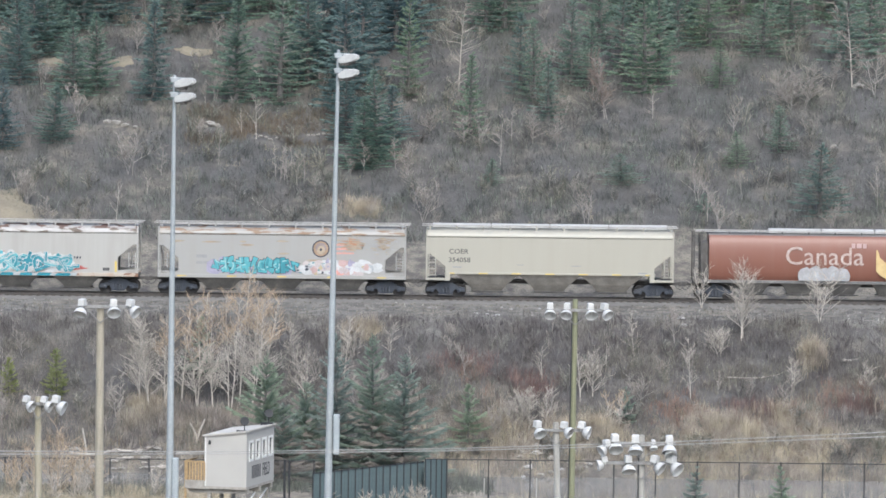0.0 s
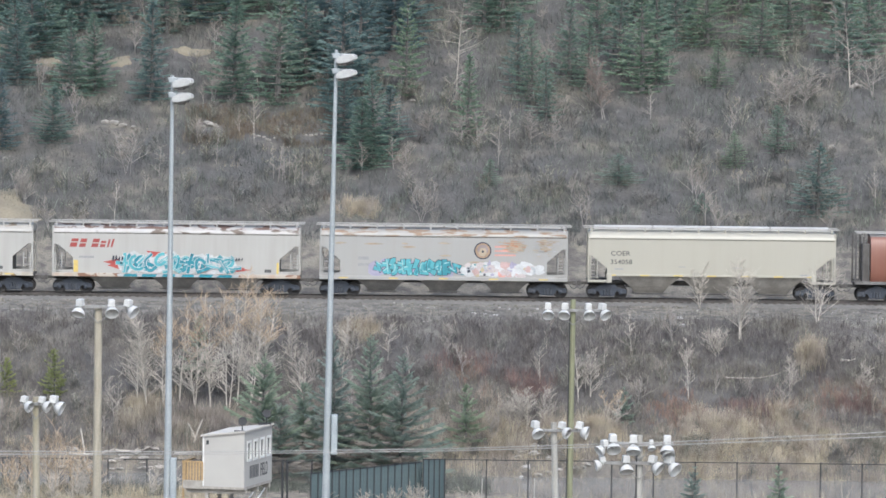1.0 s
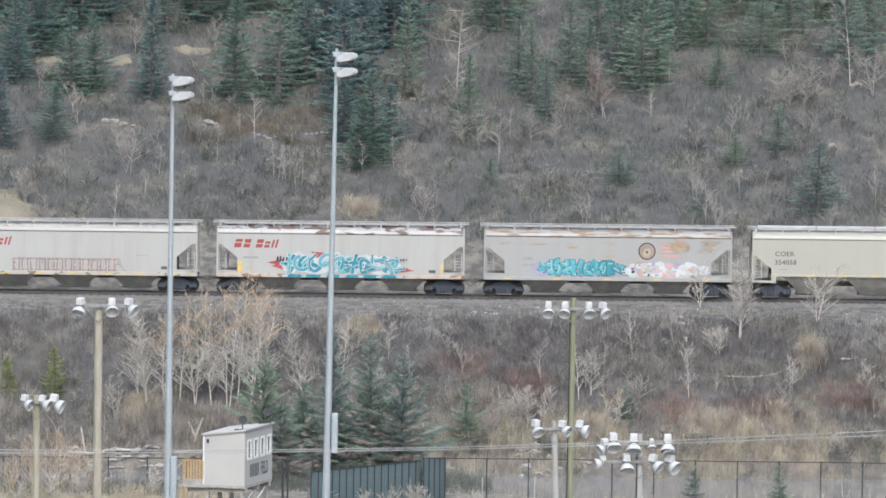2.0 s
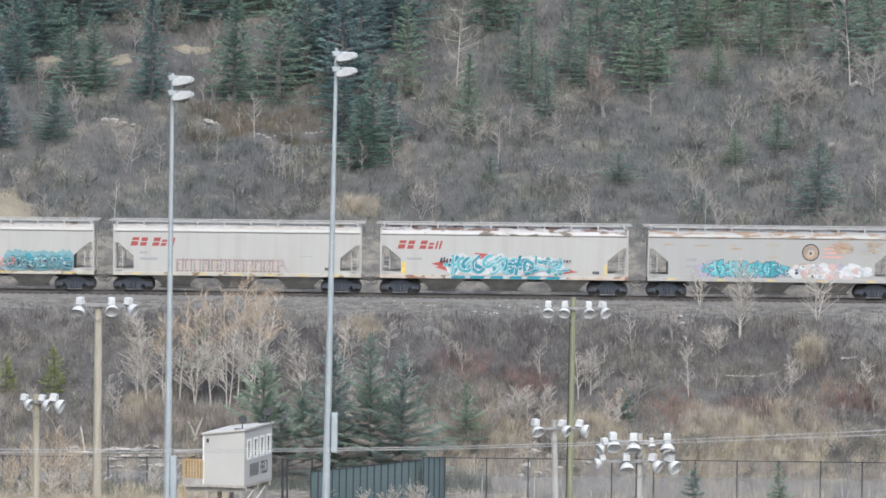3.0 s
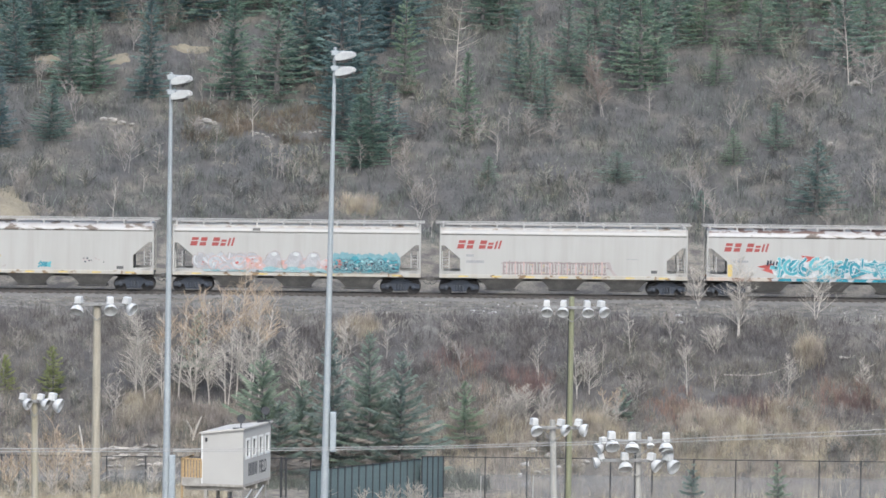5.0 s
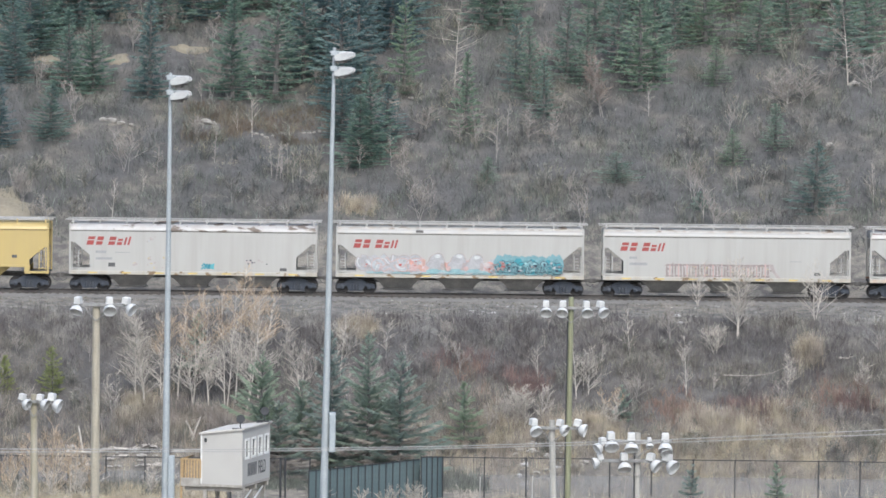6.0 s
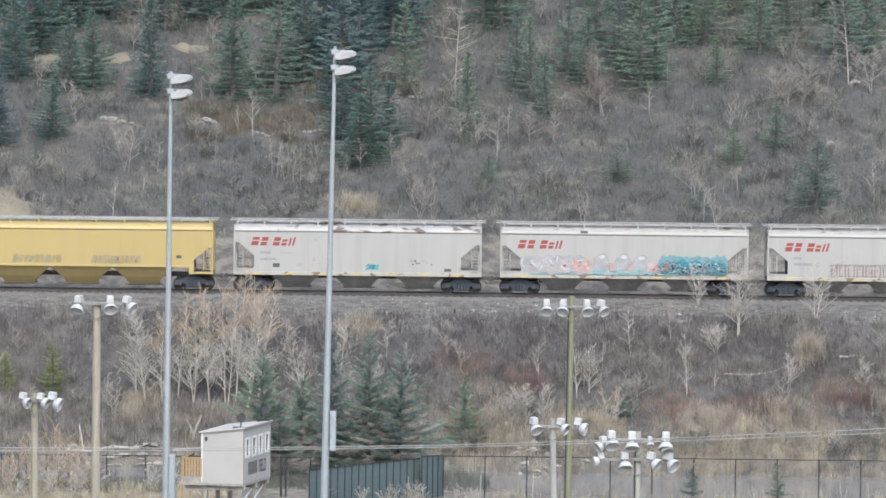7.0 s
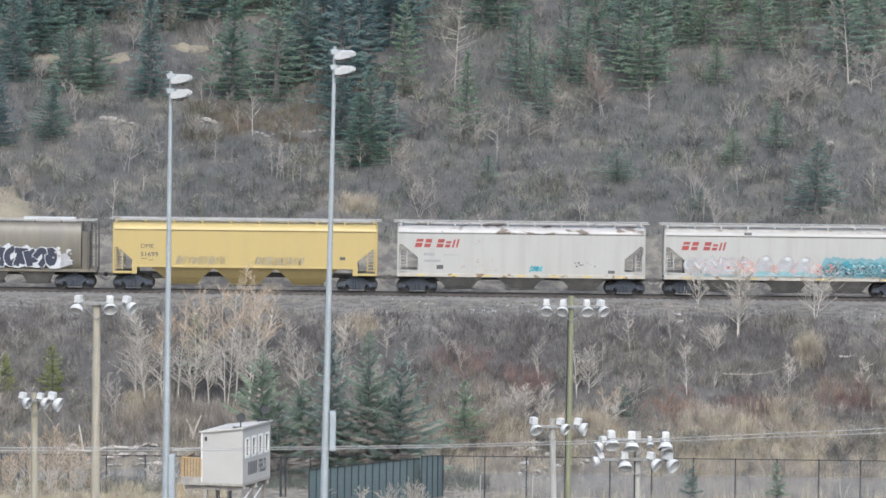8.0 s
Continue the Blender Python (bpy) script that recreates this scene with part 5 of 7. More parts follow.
def fences():
    right = [(0.37, 292.6), (2.79, 292.6), (5.21, 292.6), (7.64, 292.6), (10.06, 292.6), (12.48, 292.6), (14.9, 292.6), (17.33, 292.6), (19.75, 292.6), (22.17, 292.6), (24.59, 292.6), (27.01, 292.6), (29.44, 292.6)]
    left = [(-21.76, 298), (-19.52, 298), (-17.22, 298), (-14.91, 298), (-12.61, 298), (-10.31, 298), (-8.97, 298), (-7.47, 298)]
    corner = [(-28.03, 298), (-26.7, 298), (-25.73, 298), (-25.23, 298), (-24.73, 298), (-24.26, 298), (-23.09, 298)]
    chain_link("chain_link_fence", [right], "black chain-link fence along the river bank", 2.42)
    chain_link("chain_link_fence", [corner + left], "black chain-link fence behind the booth", 1.7)


def posts_and_stakes():
    for x, y, top, r in ((-9.02, 292.0, 2.3, 0.07), (-8.74, 292.0, 2.2, 0.055)):
        bm = bmesh.new()
        tube(bm, [(0, 0, -0.1), (0, 0, top)], r, 10)
        lathe(bm, [(r * 1.15, top - 0.02), (r * 1.1, top + 0.03), (0.01, top + 0.06)], 10)
        ob = solid("gate_post", bm, M["dark_metal"], "black steel gate post beside the booth", "post", "gate posts")
        ob.matrix_basis = pose(x, y, float(height(x, y)))
    for x, y, top in ((5.5, 289.0, 1.76), (2.5, 289.0, 1.7)):
        bm = bmesh.new()
        tube(bm, [(0, 0, -0.1), (0.02, 0, top)], [0.032, 0.028], 8)
        ob = solid("marker_stake", bm, M["pole_grey"], "thin pale marker stake on the near bank", "stake", "marker stakes")
        ob.matrix_basis = pose(x, y, float(height(x, y)))


def wires():
    for k, (a, b, c) in enumerate(((((-20.16, 200.0, 11.6)), ((-3.13, 200.0, 11.79)), ((20.37, 200.0, 12.94))), (((-20.22, 200.6, 11.4)), ((-3.14, 200.6, 11.65)), ((20.44, 200.6, 12.68))))):
        bm = bmesh.new()
        pts = []
        for i in range(25):
            s = -2.0 + 5.0 * i / 24
            xx = a[0] + (c[0] - a[0]) * s
            # parabola through the three points
            t1 = (b[0] - a[0]) / (c[0] - a[0])
            q = (b[2] - a[2] - (c[2] - a[2]) * t1) / (t1 * t1 - t1)
            pts.append((xx, a[1], a[2] + (c[2] - a[2]) * s + q * (s * s - s)))
        tube(bm, pts, 0.016, 6)
        solid("overhead_wire", bm, M["wire"], "thin grey overhead wire", "wire", "overhead wires")


M["wire"] = surface("weathered_grey_cable", (0.36, 0.36, 0.35), (0.3, 0.3, 0.29), 1, 8, 0.6, 0.2)
poles()
booth()
screened_fence()
fences()
posts_and_stakes()
wires()


# ---- plants ----
def spruce(name, m, tall, wide, seed, material, label, group, lush=1.0, bare=0.06, tips=None, tier=0.4, dead=0.0):
    """A trunk with tiers of level boughs; each bough is a spine with side sprays and short hanging twigs."""
    rng = np.random.RandomState(seed)
    t = thing(name, m, label, "conifer tree", group)
    bm = bmesh.new()
    bend = rng.uniform(-0.15, 0.15, 2)
    tube(bm, [(bend[0] * k * k, bend[1] * k * k, tall * k * 0.98 - 0.3 * (k == 0)) for k in (0, 0.3, 0.6, 1)], [0.02 * tall, 0.014 * tall, 0.009 * tall, 0.012], 7)
    part("trunk", bm, M["bark_dark"], t)
    V, K = [], []
    up = np.array([0, 0, 1.0])

    def leaf(a, b, c, kind):
        V.extend((a, b, c))
        K.append(kind)

    z = tall * bare
    while z < tall * 0.97:
        f = z / tall
        gap = tier * (1.1 - 0.45 * f) * rng.uniform(0.75, 1.25)
        r = wide * (1 - f) ** 0.9 * rng.uniform(0.78, 1.12) + 0.1
        r *= min(1.0, 0.72 + 3 * (f - bare))
        main = max(4, int(8 - 4.5 * f))
        a0 = rng.rand() * 6.28
        for k in range(main + (4 if f < 0.6 else 1)):
            inner = k >= main
            a = a0 + 6.283 * (k + rng.uniform(-0.3, 0.3)) / main if not inner else rng.rand() * 6.283
            L = r * (rng.uniform(0.62, 1.15) if not inner else rng.uniform(0.35, 0.65))
            L = min(L, 1.05 * (wide * (1 - f) ** 0.9 + 0.1)) * (0.5 if rng.rand() < 0.1 else 1.0)
            droop = 0.34 - 0.85 * f + rng.uniform(-0.1, 0.12)
            rad = np.array([math.cos(a), math.sin(a), 0.0])
            side = np.array([-math.sin(a), math.cos(a), 0.0])
            org = np.array([bend[0] * f * f, bend[1] * f * f, z + (rng.uniform(-0.04, 0.04) if not inner else rng.uniform(0.2, 0.8) * gap)])
            bald = f < 0.42 and rng.rand() < dead
            segs = max(3, int(L / 0.17 * lush))
            at = lambda u: org + rad * (L * u) + up * (L * (-droop * u + 0.26 * u * u))
            for q in range(segs):
                u = (q + rng.rand()) / segs
                p = at(u)
                ln = (0.3 * L + 0.16) * (0.35 + 1.5 * u * (1.12 - u)) * rng.uniform(0.7, 1.25)
                for sg in (-1, 1):
                    fwd = rng.uniform(0.5, 1.0)
                    d = rad * fwd + side * sg * rng.uniform(0.5, 1.0) + up * rng.uniform(-0.3, 0.06)
                    w = up * rng.uniform(0.028, 0.05) + rad * 0.02
                    # outer half mostly takes the tip colour, painted as lit against darker inner gaps
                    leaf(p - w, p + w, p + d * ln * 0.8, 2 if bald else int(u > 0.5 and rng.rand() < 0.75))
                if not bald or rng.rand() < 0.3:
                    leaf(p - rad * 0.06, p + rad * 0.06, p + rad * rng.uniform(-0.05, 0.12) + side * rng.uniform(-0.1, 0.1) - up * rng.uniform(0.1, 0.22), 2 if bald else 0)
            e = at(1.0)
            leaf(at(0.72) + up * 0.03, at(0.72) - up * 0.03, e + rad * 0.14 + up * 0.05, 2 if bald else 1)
            leaf(at(0.0) + up * 0.03, at(0.0) - up * 0.03, at(0.7), 2)
        z += gap
    for k in range(10):
        h, a = tall * (0.955 + 0.04 * k / 9), rng.rand() * 6.283
        o = np.array([bend[0], bend[1], h])
        d = np.array([math.cos(a), math.sin(a), 0.7])
        leaf(o - up * 0.04, o + up * 0.04, o + d * 0.16, 1)
    V = np.array(V)
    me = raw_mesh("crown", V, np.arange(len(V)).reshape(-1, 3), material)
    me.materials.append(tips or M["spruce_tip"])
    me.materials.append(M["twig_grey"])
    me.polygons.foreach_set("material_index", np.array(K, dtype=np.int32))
    part("crown", me, None, t)
    return t


def bare_tree(name, m, tall, spread, seed, material, label, group, stems=1, limbs=12, twig=5, r0=None, up=0.7, low=0.25, fine=None, two_tone=False):
    rng = random.Random(seed)
    t = thing(name, m, label, "leafless tree", group)
    r0 = r0 or 0.008 * tall + 0.014
    crown, boughs = bmesh.new(), bmesh.new()

    def limb(bm, p, d, ln, r, n=4, sides=4, wob=0.12):
        pts, rad = [p], [r]
        for k in range(n):
            d = (d + Vector((rng.uniform(-wob, wob), rng.uniform(-wob, wob), rng.uniform(-wob * 0.6, wob * 0.7)))).normalized()
            p = p + d * ln / n
            pts.append(p)
            rad.append(max(r * (1 - (k + 1) / n) + 0.005, 0.008))
        tube(bm, pts, rad, sides, False)
        return pts, d

    for s in range(stems):
        a = rng.uniform(0, 6.28)
        lean = 0.0 if stems == 1 else rng.uniform(0.12, 0.4)
        d = Vector((math.cos(a) * lean * spread / tall * 2, math.sin(a) * lean * spread / tall * 2, 1)).normalized()
        ht = tall * (rng.uniform(0.75, 1.0) if stems > 1 else 1.0)
        trunk = bmesh.new()
        pts, _ = limb(trunk, Vector((rng.uniform(-0.15, 0.15) * (stems > 1), rng.uniform(-0.15, 0.15) * (stems > 1), -0.25)), d, ht + 0.2, r0 * (1 if stems == 1 else 0.75), 8, 6, 0.05)
        for k in range(limbs):
            f = low + (0.97 - low) * (k + rng.random()) / limbs
            i = min(int(f * 8), 7)
            p = pts[i].lerp(pts[i + 1], f * 8 - i)
            a = rng.uniform(0, 6.28)
            ln = spread * (1.15 - 0.75 * f) * min(1.0, 0.4 + 2.2 * f) * rng.uniform(0.55, 1.1)
            dd = Vector((math.cos(a), math.sin(a), up + rng.uniform(-0.3, 0.4))).normalized()
            lp, ld = limb(boughs, p, dd, ln, r0 * 0.36 * (1.2 - f) + 0.005, 4, 4)
            spray = boughs if two_tone and f < 0.5 else crown
            for j in range(twig):
                q = lp[1 + j % 4] if j < 8 else lp[-1]
                b = rng.uniform(0, 6.28)
                td = (ld + Vector((math.cos(b), math.sin(b), rng.uniform(-0.25, 0.45))) * 0.8).normalized()
                tp, tdir = limb(spray, q, td, ln * rng.uniform(0.35, 0.65), 0.012, 2, 3)
                for e in range(2):
                    b = rng.uniform(0, 6.28)
                    limb(spray, tp[1 + e % 2], (tdir + Vector((math.cos(b), math.sin(b), 0.25)) * 0.8).normalized(), ln * rng.uniform(0.2, 0.4), 0.0095, 1, 3)
        part("trunk" if stems == 1 else "stem", trunk, material, t)
    for f in crown.faces:
        f.material_index = 1
    leafless = bpy.data.meshes.new("sprays")
    crown.to_mesh(leafless)
    crown.free()
    boughs.from_mesh(leafless)
    bpy.data.meshes.remove(leafless)
    part("crown", boughs, [material, fine or M["twig_grey"]], t)
    return t


def thicket(name, count, area, material, label, tall=(0.5, 1.3), stems=22, seed=1, lean=0.55, width=0.016, clump=0.35, density=None, round_patch=False):
    """Uncountable stems springing in clumps from the ground within area (x0, x1, y0, y1)."""
    rng = np.random.RandomState(seed)
    x0, x1, y0, y1 = area
    if round_patch:
        cx, cy = rng.normal((x0 + x1) / 2, (x1 - x0) * 0.27, count), rng.normal((y0 + y1) / 2, (y1 - y0) * 0.27, count)
    else:
        cx, cy = rng.uniform(x0, x1, count), rng.uniform(y0, y1, count)
    size = rng.uniform(tall[0], tall[1], count)
    field = np.sin(cx * 0.35 + 1.1 * np.sin(cy * 0.4)) + np.sin(cy * 0.55 + cx * 0.21) + 0.8 * np.sin(cx * 1.3 - cy * 0.9)
    ok = field > (-9 if density is None else density)
    for px, py, pr in CLEARINGS:
        ok &= ((cx - px) / pr) ** 2 + ((cy - py + pr * 0.7) / pr) ** 2 > 1
    cx, cy, size, field = cx[ok], cy[ok], size[ok] * (1 + 0.14 * field[ok]), field[ok]
    n = len(cx)
    bx = np.repeat(cx, stems) + rng.normal(0, clump * 0.45, n * stems)
    by = np.repeat(cy, stems) + rng.normal(0, clump * 0.45, n * stems)
    bz = height(bx, by) - 0.05
    ln = np.repeat(size, stems) * rng.uniform(0.35, 1.0, n * stems)
    a = rng.uniform(0, 6.283, n * stems)
    tilt = np.abs(rng.normal(0, lean, n * stems))
    d = np.stack([np.cos(a) * np.sin(tilt), np.sin(a) * np.sin(tilt), np.cos(tilt)], -1)
    b = np.stack([bx, by, bz], -1)
    s = np.stack([np.cos(a + 1.57 + rng.uniform(-1, 1, n * stems)), 0.4 * np.sin(a), np.zeros(n * stems)], -1) * (width * rng.uniform(0.5, 1.3, n * stems))[:, None]
    mid = b + d * (ln * 0.5)[:, None]
    tip = b + d * ln[:, None] + np.stack([rng.normal(0, 0.1, n * stems) * ln, rng.normal(0, 0.1, n * stems) * ln, -0.08 * ln * tilt], -1)
    fork = mid + (d + rng.normal(0, 0.5, (n * stems, 3))) * (ln * 0.42)[:, None]
    V = np.stack([b - s, b + s, tip, mid - s * 0.8, mid + s * 0.8, fork], 1).reshape(-1, 3)
    me = raw_mesh(name, V, np.arange(len(V)).reshape(-1, 3), material)
    return tagged(new(name, me), label, "brush", kind="stuff")


ROCKS = [(-24.38, 366.2, 0.3), (-23.76, 366.1, 0.36), (-23.06, 366.0, 0.3), (-22.32, 366.0, 0.26), (-16.94, 366.2, 0.42), (-17.42, 365.9, 0.26), (-16.45, 366.2, 0.26), (-2.15, 369.8, 0.25), (28.02, 364.4, 0.3), (30.39, 371.8, 0.4)]
PALE_ROCKS = [(-13.63, 365.3, 0.13), (-13.29, 364.9, 0.19), (-12.84, 364.9, 0.15), (-12.54, 364.6, 0.2), (-12.07, 365.1, 0.12), (-9.86, 366.2, 0.14), (-9.5, 366.2, 0.16), (-9.13, 366.2, 0.16), (-8.72, 366.2, 0.16), (-8.35, 366.0, 0.13)]
EARTH = [(-30.83, 355.2, 2.7, 2.8), (-29.51, 354.7, 1.6, 1.2), (-23.91, 374.3, 1.0, 0.8), (-29.16, 374.7, 1.0, 0.6), (-18.63, 377.1, 1.4, 0.5)]
CLEARINGS = [(x, y, 0.9) for x, y, s in ROCKS[::2]] + [(x, y, 0.8) for x, y, s in PALE_ROCKS] + [(x, y, min(rx, 1.6)) for x, y, rx, ry in EARTH]


def shrub_kind(seed):
    """The stems of one branching leafless shrub about 1.6 m tall, as arrays of points and faces."""
    src = bare_tree("shrub", Matrix(), 1.6, 0.8, seed, M["shrub"], "", "", 4, 5, 2, 0.016, 1.1, 0.15)
    v, f, base = [], [], 0
    for o in src.children:
        v += [tuple(p.co) for p in o.data.vertices]
        for q in o.data.polygons:
            f.append([base + i for i in q.vertices][:4] if len(q.vertices) > 3 else [base + i for i in (*q.vertices, q.vertices[-1])])
        base = len(v)
    for o in (*src.children, src):
        bpy.data.objects.remove(o)
    v, f = np.array(v), [q for q in f if len(set(q)) == 4]
    return v, np.array(f)


def shrubs(name, kinds, count, area, label, seed, tall=(0.6, 1.4), density=-9.0, stuff=None):
    rng = np.random.RandomState(seed)
    V, F, base = [], [], 0
    while len(V) < count:
        x, y = rng.uniform(area[0], area[1]), rng.uniform(area[2], area[3])
        if np.sin(x * 0.3 + 1.3 * np.sin(y * 0.35)) + np.sin(y * 0.6 + x * 0.2) < density:
            continue
        if any(((x - px) / pr) ** 2 + ((y - py + pr * 0.7) / pr) ** 2 < 1 for px, py, pr in CLEARINGS):
            continue
        v, f = kinds[rng.randint(len(kinds))]
        s, a, w = rng.uniform(*tall), rng.uniform(0, 6.28), rng.uniform(0.9, 1.5)
        c, d = math.cos(a) * s * w, math.sin(a) * s * w
        p = np.stack([v[:, 0] * c - v[:, 1] * d + x, v[:, 0] * d + v[:, 1] * c + y, v[:, 2] * s + float(height(x, y)) - 0.05], -1)
        V.append(p)
        F.append(f + base)
        base += len(v)
    return tagged(new(name, raw_mesh(name, np.concatenate(V), np.concatenate(F), stuff or M["shrub"])), label, "shrubs", kind="stuff")


